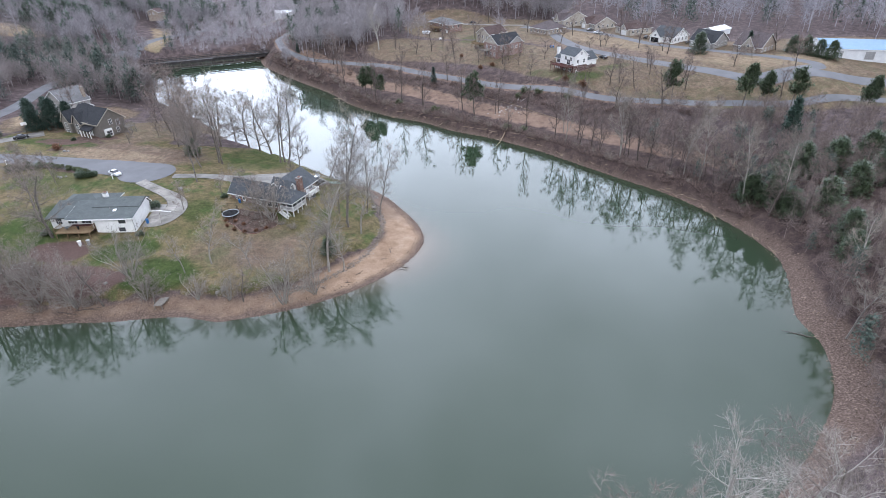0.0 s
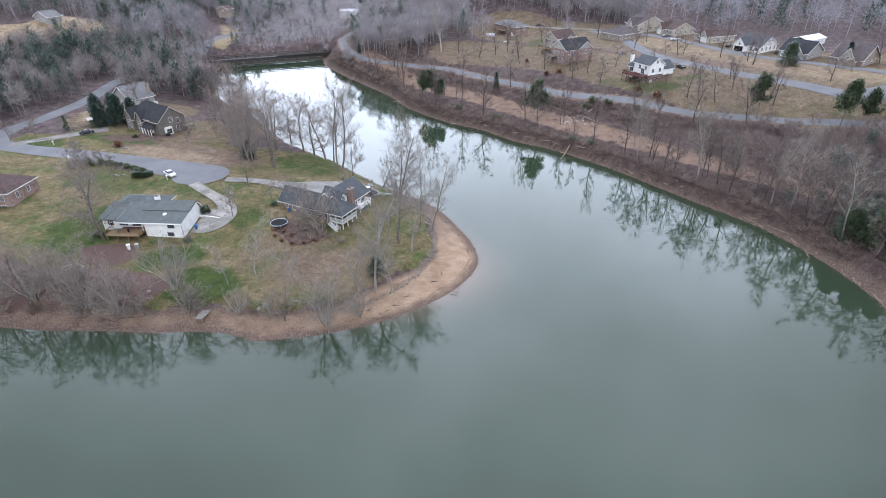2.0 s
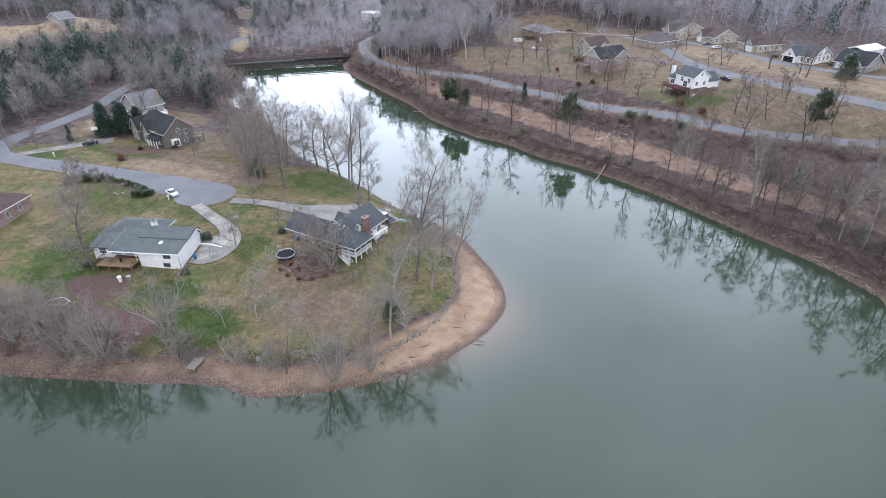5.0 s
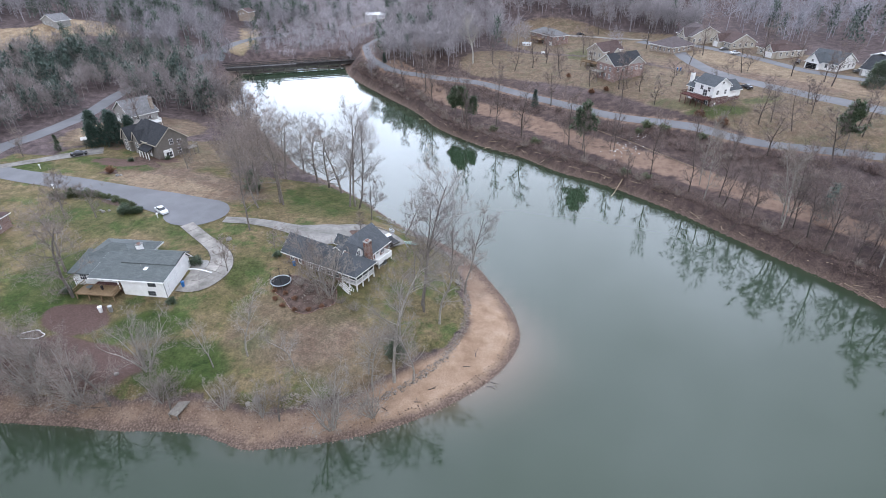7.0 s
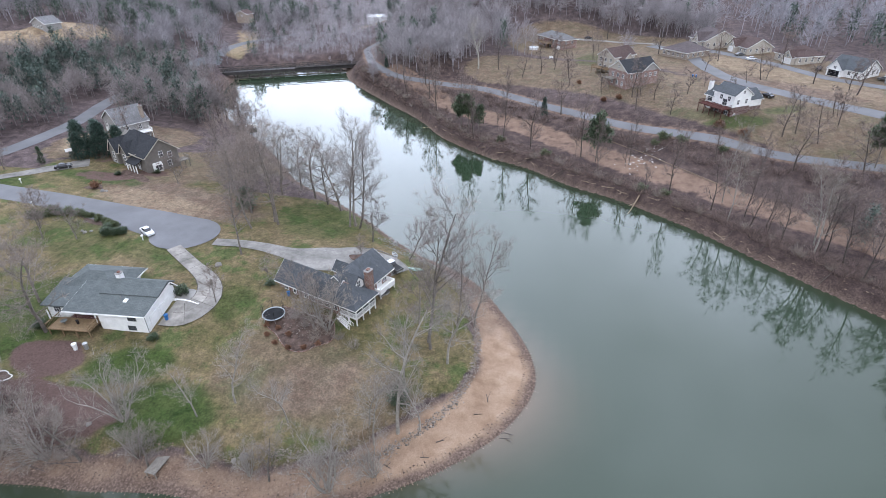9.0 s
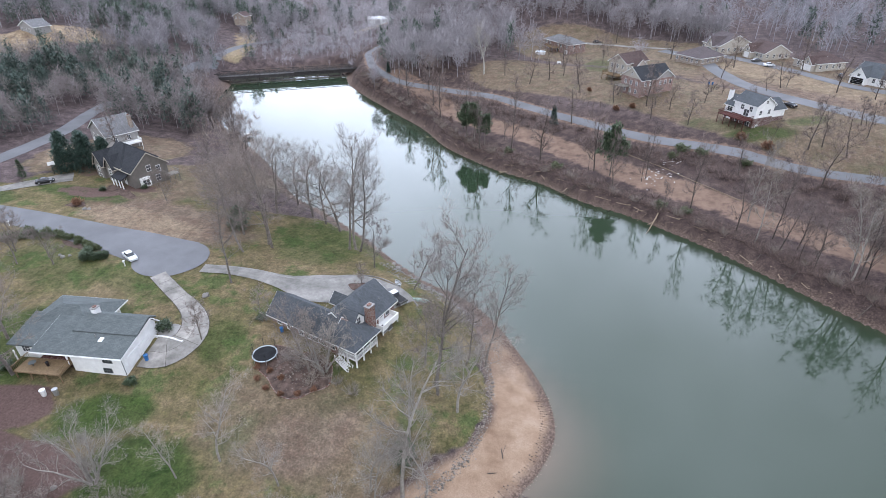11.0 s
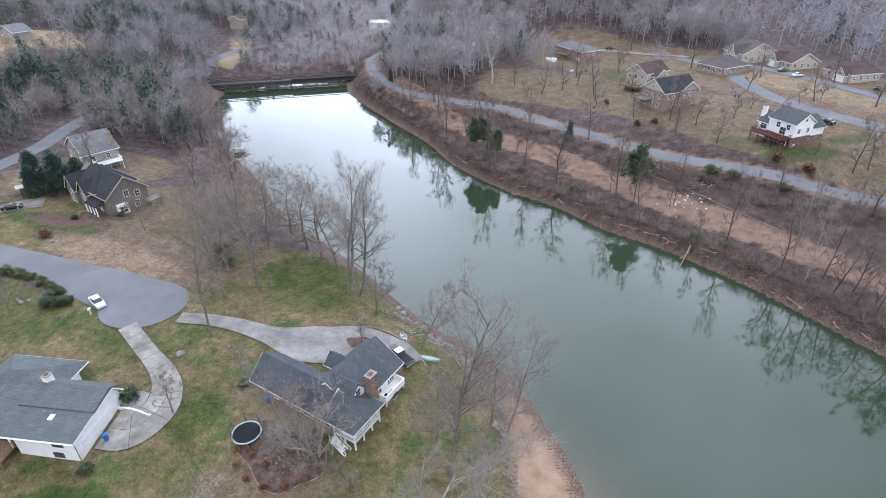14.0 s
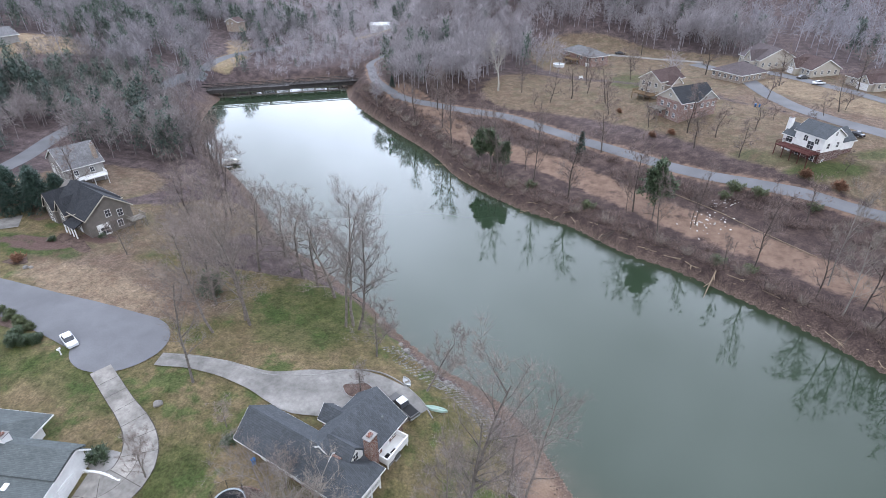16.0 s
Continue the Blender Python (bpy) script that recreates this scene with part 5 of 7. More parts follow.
    # small entry roof over the parking court
    wall_block(h, 7.8, 8.6, 9.8, 11.4, 6.0, 9.7, BRICK, "entry_wall")
    gable_end(h, "x", 7.8, 8.6, 9.8, 11.4, 9.7, 11.0, TRIM, name="entry_gable")
    gable_roof(h, "x", 7.6, 8.6, 11.0, 11.4, 9.7, 11.05, ROOF_SLATE, 0.3)
    for x in (3.0, 6.2):
        garage_door(h, "N", 6.2, x, 7.4, 2.5)
    part("roof_vent", Geo().lathe([(0.22, 0), (0.22, 0.3), (0.3, 0.32), (0.2, 0.45)], 10, (16.0, 12.2, 10.9)), DARK_TRIM, h)
    return h


DARK_SCREEN = mottled("dark_insect_screen", (0.05, 0.055, 0.06), 0.6, 0.3, vary=0.2, bumpy=0.0)
point_house()


# ---------- taupe house with a steep charcoal roof ----------
def taupe_house():
    h = thing("taupe_house", "two-storey taupe house with steep charcoal roof and stone-edged gables", "house", (-121.0, 177.6, 0), -25)
    wall_block(h, -17.5, 0, 0, 10, 8.0, 13.6, TAUPE)
    gable_end(h, "x", -17.5, 0, 0, 10, 13.6, 17.4, TAUPE)
    gable_roof(h, "x", -14.5, 0, 0, 10, 13.6, 17.6, ROOF_BLACK, 0.5, trim=TANTRIM)
    hip_roof(h, -17.5, -0.2, -5.0, 10.2, 13.6, 18.4, ROOF_BLACK, 0.5, TANTRIM)
    for x0, x1, yo, zr in ((-16.8, -12.6, -1.6, 16.6), (-11.2, -7.4, -1.2, 16.2)):
        wall_block(h, x0, yo, x1, 0.5, 8.0, 13.4, TAUPE)
        gable_end(h, "y", x0, yo, x1, 0.5, 13.4, zr - 0.2, TAUPE)
        gable_roof(h, "y", x0, yo, x1, 3.5, 13.4, zr, ROOF_BLACK, 0.4, trim=TANTRIM)
        window(h, "S", yo, (x0 + x1) / 2, 12.0, 1.2, 1.6)
        window(h, "S", yo, (x0 + x1) / 2, 9.6, 1.6, 1.5)
    wall_block(h, -22.0, 1.5, -17.5, 9, 8.0, 12.0, TAUPE)
    gable_end(h, "y", -22.0, 1.5, -17.5, 9, 12.0, 14.6, TAUPE)
    gable_roof(h, "y", -22.0, 1.5, -17.5, 9, 12.0, 14.8, ROOF_BLACK, 0.4, trim=TANTRIM)
    part("porch_roof", Geo().prism([(-7.2, -2.4, 11.4), (-7.2, 0.2, 12.4), (-7.2, 0.2, 12.6), (-7.2, -2.4, 11.6)], (5.4, 0, 0)), ROOF_BLACK, h)
    for x in (-7.0, -5.3, -3.6, -2.0):
        part("column", Geo().tube((x, -2.2, 8.6), (x, -2.2, 11.4), 0.16, 0.13, 10), TRIM, h)
    door(h, "S", 0, -4.4, 9.1, 1.2, 2.2)
    for y, z in ((2.6, 9.9), (6.8, 9.9), (4.8, 13.2), (7.4, 12.4)):
        window(h, "E", 0, y, z, 1.1, 1.6)
    part("bay", Geo().box(0, 1.6, 8.2, 0.8, 4.2, 11.2), TRIM, h)
    window(h, "E", 0.8, 2.9, 9.8, 1.8, 1.6)
    deck(h, 0.2, 8.2, 3.0, 11.5, 10.4, 8.0, GREYWOOD, True, "W")
    return h


taupe_house()


def grey_house():
    h = thing("grey_house", "grey two-storey house with pale shingle roof and white deck", "house", (-147.0, 201.0, 0), -32)
    wall_block(h, -14, 0, 0, 9.5, 8.0, 14.0, GREYSIDE)
    gable_end(h, "y", -14, 0, 0, 9.5, 14.0, 17.8, GREYSIDE)
    gable_roof(h, "y", -14, 0, 0, 9.5, 14.0, 18.0, ROOF_GREY, 0.45)
    chimney(h, -1.5, 8.6, 8.0, 18.6, 1.2, 1.0, BRICKTAN)
    for x in (-11, -7, -3):
        window(h, "S", 0, x, 12.3, 1.1, 1.5)
        window(h, "S", 0, x, 9.8, 1.1, 1.5)
    for y in (2.5, 6.5):
        window(h, "E", 0, y, 12.3)
    deck(h, 0, 2.0, 3.2, 9.0, 11.0, 8.0, TRIM, True, "W")
    garage_door(h, "S", 0, -11.5, 8.9, 2.6)
    return h


grey_house()


def brick_west():
    h = thing("brick_bungalow", "red-brown brick house with a brown hip roof", "house", (-129.5, 122.8, 0), 4)
    wall_block(h, -17, 0, 0, 10.5, 6.5, 12.0, BRICKPINK)
    hip_roof(h, -17, 0, 0, 10.5, 12.0, 15.4, ROOF_BROWN, 0.5)
    wall_block(h, -9, -2.4, -4, 0, 6.5, 11.8, BRICKPINK)
    hip_roof(h, -9, -2.4, -4, 2.5, 11.8, 13.6, ROOF_BROWN, 0.4)
    for x in (-13, -6.5, -2.2):
        window(h, "S", -2.4 if -9 < x < -4 else 0, x, 10.6, 1.6, 1.4, bars=2)
        window(h, "S", -2.4 if -9 < x < -4 else 0, x, 8.0, 1.4, 1.2)
    for y in (3, 7):
        window(h, "E", 0, y, 10.4)
    return h


brick_west()


# ---------- white house with a red deck on the east hill ----------
def white_hill_house():
    h = thing("white_house", "white-sided house on a dark brick basement with red-stained deck", "house", (51.0, 238.6, 0), 33)
    wall_block(h, 0, 0, 7.6, 8.4, 12.5, 17.7, BRICKDARK, "basement")
    wall_block(h, 0.02, 0.02, 7.6, 8.4, 17.7, 21.6, WHITE)
    gable_end(h, "y", 0.02, 0.02, 7.6, 8.4, 21.6, 23.9, WHITE)
    gable_roof(h, "y", 0, 0, 7.6, 8.4, 21.6, 24.0, ROOF_SLATE, 0.4)
    wall_block(h, 0.5, 8.4, 7.0, 11.6, 12.5, 19.6, WHITE, "wing_wall")
    gable_end(h, "y", 0.5, 8.4, 7.0, 11.6, 19.6, 22.0, WHITE)
    gable_roof(h, "y", 0.3, 8.4, 7.2, 11.8, 19.6, 22.1, ROOF_SLATE, 0.4)
    wall_block(h, 7.6, 1.0, 14.2, 8.0, 13.5, 16.8, BRICKDARK, "garage_base")
    wall_block(h, 7.6, 1.02, 14.18, 7.98, 16.8, 19.2, WHITE, "garage_wall")
    gable_end(h, "x", 7.6, 1.02, 14.18, 7.98, 19.2, 21.6, WHITE)
    gable_roof(h, "x", 7.0, 1.0, 14.2, 8.0, 19.2, 21.7, ROOF_SLATE, 0.4)
    gable_roof(h, "x", 5.6, 1.2, 9.6, 4.2, 20.6, 21.9, ROOF_SLATE, 0.2)
    chimney(h, 2.0, 12.1, 12.5, 23.6, 1.2, 1.0, TRIM)
    for y in (2.0, 5.2):
        window(h, "W", 0, y, 20.2, 1.1, 1.4)
    window(h, "W", 0.0, 3.4, 18.8, 1.8, 2.0, bars=1)
    window(h, "W", 0.5, 10.0, 18.5, 1.8, 1.9)
    window(h, "S", 0, 3.8, 22.4, 0.8, 0.9)
    window(h, "S", 0, 2.0, 19.3)
    window(h, "S", 0, 5.6, 19.3)
    for y in (2.2, 6.0):
        window(h, "W", 0, y, 15.3, 1.6, 1.9)
    door(h, "S", 0, 1.6, 13.6)
    deck(h, -3.8, 0.4, 0, 10.6, 17.4, 13.0, REDWOOD, True, "E")
    return h


white_hill_house()


def rose_house():
    h = thing("rose_brick_house", "rose brick house with charcoal roof and pale grey gables", "house", (20.8, 268.5, 0), 36)
    wall_block(h, 0, 0, 15, 10.5, 13.0, 21.2, BRICKPINK)
    gable_end(h, "x", 0, 0, 15, 10.5, 21.2, 24.7, CREAM)
    gable_roof(h, "x", 0, 0, 15, 10.5, 21.2, 24.8, ROOF_BLACK, 0.45)
    gable_end(h, "y", 6.5, -0.6, 15.0, 3.0, 21.2, 24.0, GREYSIDE)
    wall_block(h, 6.5, -0.6, 15.0, 0.0, 13.0, 21.2, BRICKPINK)
    gable_roof(h, "y", 6.5, -0.6, 15.0, 5.2, 21.2, 24.1, ROOF_BLACK, 0.45)
    for x in (2.0, 4.6):
        window(h, "S", 0, x, 19.6)
    for x in (8.6, 11, 13.4):
        window(h, "S", -0.6, x, 19.6)
    for y in (2.4, 5.2, 8.0):
        window(h, "W", 0, y, 19.4)
        window(h, "W", 0, y, 16.6)
    window(h, "W", 0, 5.2, 22.6, 0.8, 1.0)
    deck(h, -3.6, 5.6, 0, 10.2, 18.0, 14.0, GREYWOOD, True, "E")
    return h


rose_house()


def beige_house():
    h = thing("beige_house", "tall beige house with brown gable roof and wooden deck", "house", (18.0, 293.0, 0), 44)
    wall_block(h, 0, 0, 13, 9.0, 14.0, 21.8, CREAM)
    gable_end(h, "x", 0, 0, 13, 9.0, 21.8, 24.6, CREAM)
    gable_roof(h, "x", 0, 0, 13, 9.0, 21.8, 24.7, ROOF_BROWN, 0.4)
    wall_block(h, 3.0, -2.4, 9.0, 0, 14.0, 20.8, BRICKTAN)
    gable_end(h, "y", 3.0, -2.4, 9.0, 0, 20.8, 23.0, CREAM)
    gable_roof(h, "y", 3.0, -2.4, 9.0, 3.5, 20.8, 23.1, ROOF_BROWN, 0.4)
    for y in (1.8, 4.5, 7.2):
        window(h, "W", 0, y, 20.2)
        window(h, "W", 0, y, 17.4)
    for x in (1.4, 11.0):
        window(h, "S", 0, x, 19.6)
    deck(h, -4.0, 0.4, 0, 8.6, 17.2, 14.4, DECKWOOD, True, "E")
    return h


beige_house()


def long_house():
    h = thing("long_brick_house", "long single-storey brick house with light grey hip roof", "house", (-3.0, 350.5, 0), -54)
    wall_block(h, -21, 0, 0, 10, 12.5, 18.0, BRICKPINK)
    hip_roof(h, -21, 0, 0, 10, 18.0, 20.7, ROOF_GREY, 0.5)
    for x in (-19, -16.4, -9.4, -6.8, -2.0):
        window(h, "S", 0, x, 16.9, 1.2, 1.3)
    for x in (-18, -14.5, -9):
        window(h, "S", 0, x, 14.2, 1.6, 1.6)
    part("white_panel", panel("S", 0, -3.4, -1.0, 12.8, 15.2, 0.06), TRIM, h)
    for y in (3, 7):
        window(h, "E", 0, y, 16.8)
    deck(h, -15.5, -3.4, -8.0, 0, 15.6, 13.0, DECKWOOD, True, "N")
    return h


long_house()


def street_house(name, label, x, y, rz, w, d, z, ze, zr, wall, roof, hip=False, bay=None, garage="", trim=TRIM):
    """A hillside house: main block, a projecting gabled bay on its street side, windows and garage doors."""
    h = thing(name, label, "house", (x, y, 0), rz, "houses along the hillside street")
    wall_block(h, 0, 0, w, d, z - 3, ze, wall)
    if hip:
        hip_roof(h, 0, 0, w, d, ze, zr, roof, 0.5, trim)
    else:
        gable_end(h, "y", 0, 0, w, d, ze, zr - 0.1, wall)
        gable_roof(h, "y", 0, 0, w, d, ze, zr, roof, 0.5, trim=trim)
    if bay:
        b0, b1, out, top = bay
        wall_block(h, -out, b0, 0, b1, z - 3, ze - 0.1, wall, "bay_wall")
        gable_end(h, "x", -out, b0, 1.5, b1, ze - 0.1, top - 0.1, CREAM if wall is not WHITE else WHITE, name="bay_gable")
        gable_roof(h, "x", -out, b0, w * 0.45, b1, ze - 0.1, top, roof, 0.4, trim=trim)
        window(h, "W", -out, (b0 + b1) / 2, ze + 0.3, 0.9, 0.9)
    for yy in np.arange(1.6, d - 0.8, 2.6):
        if bay and bay[0] - 0.8 < yy < bay[1] + 0.8:
            continue
        window(h, "W", 0, yy, z + 1.7)
    for xx in np.arange(1.8, w - 1, 3.1):
        window(h, "S", 0, xx, z + 1.7)
    if garage:
        gp, gw, gm_ = garage
        garage_door(h, "W", -bay[2] if bay and bay[0] < gp < bay[1] else 0, gp, z + 0.05, gw, 2.2, gm_)
    return h


street_house("hillside_house", "single-storey tan brick house with a broad taupe hip roof", 50.5, 313.5, 38, 15, 13, 17.4, 20.4, 23.9, BRICKTAN, ROOF_TAUPE, True)
street_house("hillside_house", "cream house with steep taupe roof and several gables", 63.5, 337, 20, 17, 13, 18.2, 21.8, 26.0, CREAM, ROOF_TAUPE, False, (2.5, 7.0, 2.0, 25.0), (4.8, 3.0, OPENING_SHADE))
street_house("hillside_house", "cream and stone house with brown double-gable roof", 79, 325, 22, 13, 12, 18.2, 21.2, 24.6, CREAM, ROOF_BROWN, False, (6.0, 11.0, 2.0, 24.0), (8.5, 2.6, TRIM))
street_house("hillside_house", "house with a dark brown hip roof and white garage front", 93, 306, 24, 14, 12, 18.2, 21.2, 24.8, CREAM, ROOF_BROWN, True, (1.0, 6.0, 1.6, 23.6), (3.5, 4.2, TRIM))
street_house("hillside_house", "white-fronted house with slate roof and an open garage", 107.5, 283, 38, 13, 12, 18.0, 21.0, 24.6, WHITE, ROOF_SLATE, False, (6.0, 11.5, 2.2, 23.8), (8.8, 4.2, OPENING_SHADE))
street_house("hillside_house", "dark-roofed cottage with a white garage door and dormer", 122, 270, 40, 13, 12, 18.0, 20.8, 24.8, GREYSIDE, ROOF_BLACK, False, (1.0, 5.5, 1.6, 23.4), (9.0, 4.0, TRIM))
street_house("hillside_house", "stone-fronted house with steep brown-grey roof and arched gable", 137, 256, 40, 14, 12, 18.0, 21.0, 26.0, BRICKTAN, ROOF_TAUPE, False, (2.0, 8.0, 2.0, 25.2))
street_house("hillside_house", "small pale house by the wood's edge", 300, 372, 20, 13, 9, 22.0, 26.5, 29.5, WHITE, ROOF_BROWN)
street_house("hillside_house", "white house on the wooded slope", 345, 372, 10, 14, 9, 24.0, 29.0, 32.0, WHITE, ROOF_GREY)
street_house("field_house", "grey farmhouse at the edge of a pale field", -247, 281, -20, 11.5, 7, 29.6, 32.8, 35.2, GREYSIDE, ROOF_GREY)
street_house("far_house", "red-brown house above the cutting", -213, 404, -15, 9, 6, 18.5, 21.2, 23.2, BRICKTAN, ROOF_BROWN)


def metal_hall():
    h = thing("metal_hall", "long low hall with a blue-grey metal roof", "hall", (161, 250, 0), -14)
    wall_block(h, 0, 0, 46, 24, 14, 21.5, METAL_WHITE)
    gable_end(h, "x", 0, 0, 46, 24, 21.5, 23.6, METAL_WHITE)
    gable_roof(h, "x", 0, 0, 46, 24, 21.5, 23.7, METAL_BLUE, 0.4)
    for x in (6, 18, 30):
        garage_door(h, "S", 0, x, 17.5, 3.6, 3.2, GALV)


metal_hall()


def white_sheds():
    for x, y, rz, w, d, z in ((133, 296, 38, 15, 8, 17.5), (-118, 452, 10, 22, 12, 8.2), (-92, 460, -5, 26, 14, 9.5), (-142, 462, 5, 14, 10, 8.2)):
        h = thing("flat_shed", "low industrial shed with a white metal roof", "shed", (x, y, 0), rz, "pale sheds beyond the woods")
        wall_block(h, 0, 0, w, d, z - 3, z + 4, METAL_WHITE)
        gable_roof(h, "x", 0, 0, w, d, z + 4, z + 5.2, METAL_WHITE, 0.3)
        garage_door(h, "S", 0, w / 2, z, 3.6, 3.2, GALV)


white_sheds()


# ---------- bridge over the head of the lake ----------
def bridge():
    ax, ay, bx, by = -178.0, 318.0, -116.0, 346.0
    length, ang = math.hypot(bx - ax, by - ay), math.degrees(math.atan2(by - ay, bx - ax))
    h = thing("bridge", "dark low girder bridge on many piers over the lake's head", "bridge", (ax, ay, 0), ang)
    part("deck", Geo().box(-6, 1, 2.6, length + 8, 6.4, 3.3), STEEL, h)
    part("girder", merge(Geo().box(-6, 0.7, 2.0, length + 8, 1.0, 3.5), Geo().box(-6, 6.4, 2.0, length + 8, 6.7, 3.5)), STEEL, h)
    n_ = 11
    for i in range(n_ + 1):
        x = length * i / n_
        p = part("pier", merge(Geo().box(x - 0.35, 0.9, -2.5, x + 0.35, 6.5, 1.6), Geo().box(x - 0.5, 0.6, 1.6, x + 0.5, 6.8, 2.0)), PIER, h)
    part("sill", Geo().box(-4, 0.2, -1.0, length + 4, 1.6, 0.28), PIER, h)
    for yy in (0.85, 6.55):
        g = Geo()
        for k in range(int(length / 2.5) + 4):
            g.box(-5 + k * 2.5 - 0.1, yy - 0.1, 3.5, -5 + k * 2.5 + 0.1, yy + 0.1, 5.1)
            g.tube((-5 + k * 2.5, yy, 3.5), (-2.5 + k * 2.5, yy, 5.0), 0.08, 0.08, 4)
        g.box(-6, yy - 0.1, 4.95, length + 8, yy + 0.1, 5.2).box(-6, yy - 0.08, 4.2, length + 8, yy + 0.08, 4.4)
        part("railing", g, STEEL, h)
    part("pipe", Geo().tube((length * 0.55, 0.3, 3.9), (length + 8, 0.3, 3.9), 0.3, 0.3, 8), STEEL, h)


bridge()

# ---------- trees and shrubs, set out one by one ----------
def pick(i, kinds):
    return kinds[i % len(kinds)]


LIGHTER = {id(T_WIDE): F_WIDE, id(T_SMALL): F_SMALL, id(T_PALE): F_PALE}


def row(places, kinds, base_h, name, label, category, group):
    """places: x, y, height in metres, turn. Far ones take the lighter build."""
    near_kinds = kinds
    for i, (x, y, hgt, rz) in enumerate(places):
        kinds = LIGHTER.get(id(near_kinds), near_kinds) if y > 186 or x > 50 else near_kinds
        plant(name, pick(i, kinds), label, category, x, y, hgt / base_h, rz, group)


row([(-27.7, 124.0, 26, 10), (-27.0, 122.4, 22, 80), (-23.4, 130.5, 17, 150), (-54.8, 160.6, 22, 30), (-53.5, 161.2, 24, 100),
     (-52.2, 160.2, 22, 190), (-71.5, 156.4, 24, 250), (-73.0, 157.6, 22, 300), (-76.4, 152.6, 20, 20), (-72.5, 140.3, 17, 77)],
    T_TALL, 26, "bare_tree", "tall leafless tree with upright grey branches near the shore", "tree", "tall bare trees on the point")
row([(-28.7, 104.6, 22, 15), (-23.4, 119.8, 17, 70), (-31.8, 101.9, 12, 20), (-55.3, 104, 13, 130), (-45.5, 102, 10, 190), (-60, 100.5, 9, 260), (-33, 104, 11, 300), (-25.5, 106, 13, 330),
     (-29.5, 113, 13, 45)], T_PALE, 22, "bare_tree",
    "slender leafless tree with pale trunk on the lawn", "tree", "pale bare trees on the point")
row([(-96.5, 112.0, 17, 40), (-104, 119, 14, 80), (-60.3, 169.7, 17, 90), (-69.9, 176, 17, 10), (-65, 172.5, 15, 200), (-48.5, 121.5, 12.5, 66), (-79, 175, 16, 120), (-84, 168, 15, 330), (-90, 182, 17, 60),
     (-84, 186, 15, 10), (-95, 190, 16, 300), (-99, 199, 15, 20), (-103, 190, 14, 140), (-106, 208, 16, 70), (-112, 214, 15, 90), (-113, 200, 13, 35),
     (-118, 222, 16, 250), (-121, 232, 15, 180), (-128, 240, 16, 10), (-134, 238, 14, 40), (-88, 176, 14, 140), (-97, 180, 13, 240), (-77, 183, 14, 290),
     (-92, 172, 13, 190), (-141, 196, 13, 20), (-80.5, 160.5, 15, 310), (-139, 251, 15, 0), (-146, 258, 16, 90)],
    T_WIDE, 16, "bare_tree", "broad leafless tree with fine grey-brown twigs by the lake", "tree", "broad bare trees along the west bank")
row([(-46.6, 153, 9.5, 0), (-109, 173.2, 8, 40), (-69.5, 124.2, 6.5, 90), (-63, 133.5, 4.5, 150), (-46.4, 143.8, 4.5, 80), (-113, 140, 8, 10), (-121, 139, 9, 70), (-125, 143, 8, 200),
     (-51, 126.5, 6, 33), (-30.3, 128.2, 10, 200), (-164, 172, 7, 100), (-168, 166, 6.5, 20), (-104, 183, 7, 260), (57, 236, 4.5, 0), (26, 262, 7, 30), (42, 262, 8, 70), (30, 258, 9, 110), (12, 268, 7, 160),
     (66, 276, 6, 10), (75, 283, 7, 60), (16, 345, 8, 0), (55, 295, 9, 40), (98, 268, 9, 90), (84, 244, 8, 160), (130, 248, 6, 10)],
    T_SMALL, 8, "small_tree", "small leafless ornamental tree", "tree", "small bare trees")
plant("leaning_tree", T_SMALL[0], "small bare tree leaning out over the water", "tree", -36.6, 147.2, 1.25, 0, "", (-14, 22))
plant("leaning_tree", T_TALL[1], "bare shore tree leaning over the beach", "tree", -20.2, 132.3, 0.66, 60, "", (-4, 16))
row([(-70.7, 97.8, 11, 0), (-36.4, 93.8, 10.5, 70), (-80, 91.4, 11, 140), (-88, 91.8, 10, 200), (-99, 92, 11, 280), (-66, 93.6, 6, 20), (-55, 94, 6, 300), (-110, 93, 10, 50), (-30.5, 97.2, 7, 80),
     (-48, 93.6, 5.5, 120), (-93, 95.5, 8, 10)],
    T_MULTI, 11, "many_stemmed_tree", "many-stemmed pale leafless tree at the water's edge", "tree", "many-stemmed trees on the south shore")
T_FIR = [tree_kind(conifer("fir", 181 + i, 9, 3.4, 0.05, 300, 14, 0.6, BLUENEEDLE, 0.65)) for i in range(2)]
# far bank, east
row([(-37, 246, 13, 0), (-40, 249, 12, 80), (-33, 243.5, 10, 160), (85, 213.5, 15, 20), (109, 206, 16, 90), (127, 206, 15, 160), (8.1, 219.5, 15, 230), (118, 207, 13, 40), (148, 196, 14, 70), (186, 216, 17, 10),
     (194, 222, 18, 50), (203, 218, 17, 130)],
    T_PINE, 17, "pine", "tall pine with bare stem and dark ragged crown", "pine", "pines along the lane")
row([(-9.4, 257.5, 7, 0), (108.5, 172, 16, 60), (-88, 318, 5, 120), (133, 260, 9, 200)], T_SPRUCE, 13, "conifer", "dark blue-green conifer with drooping boughs", "conifer", "dark conifers")
row([(-148, 184, 8, 0), (-142.5, 187, 10.5, 70), (-151.5, 188.5, 10, 150), (-138.5, 189.5, 9, 210), (-146, 190, 10, 20)], T_FIR, 9, "conifer", "dense dark conifer beside the drive", "conifer", "dark conifers by the taupe house")
row([(-157, 178.5, 5, 0)], T_CEDAR, 8, "cedar", "narrow dark evergreen column", "cedar", "")
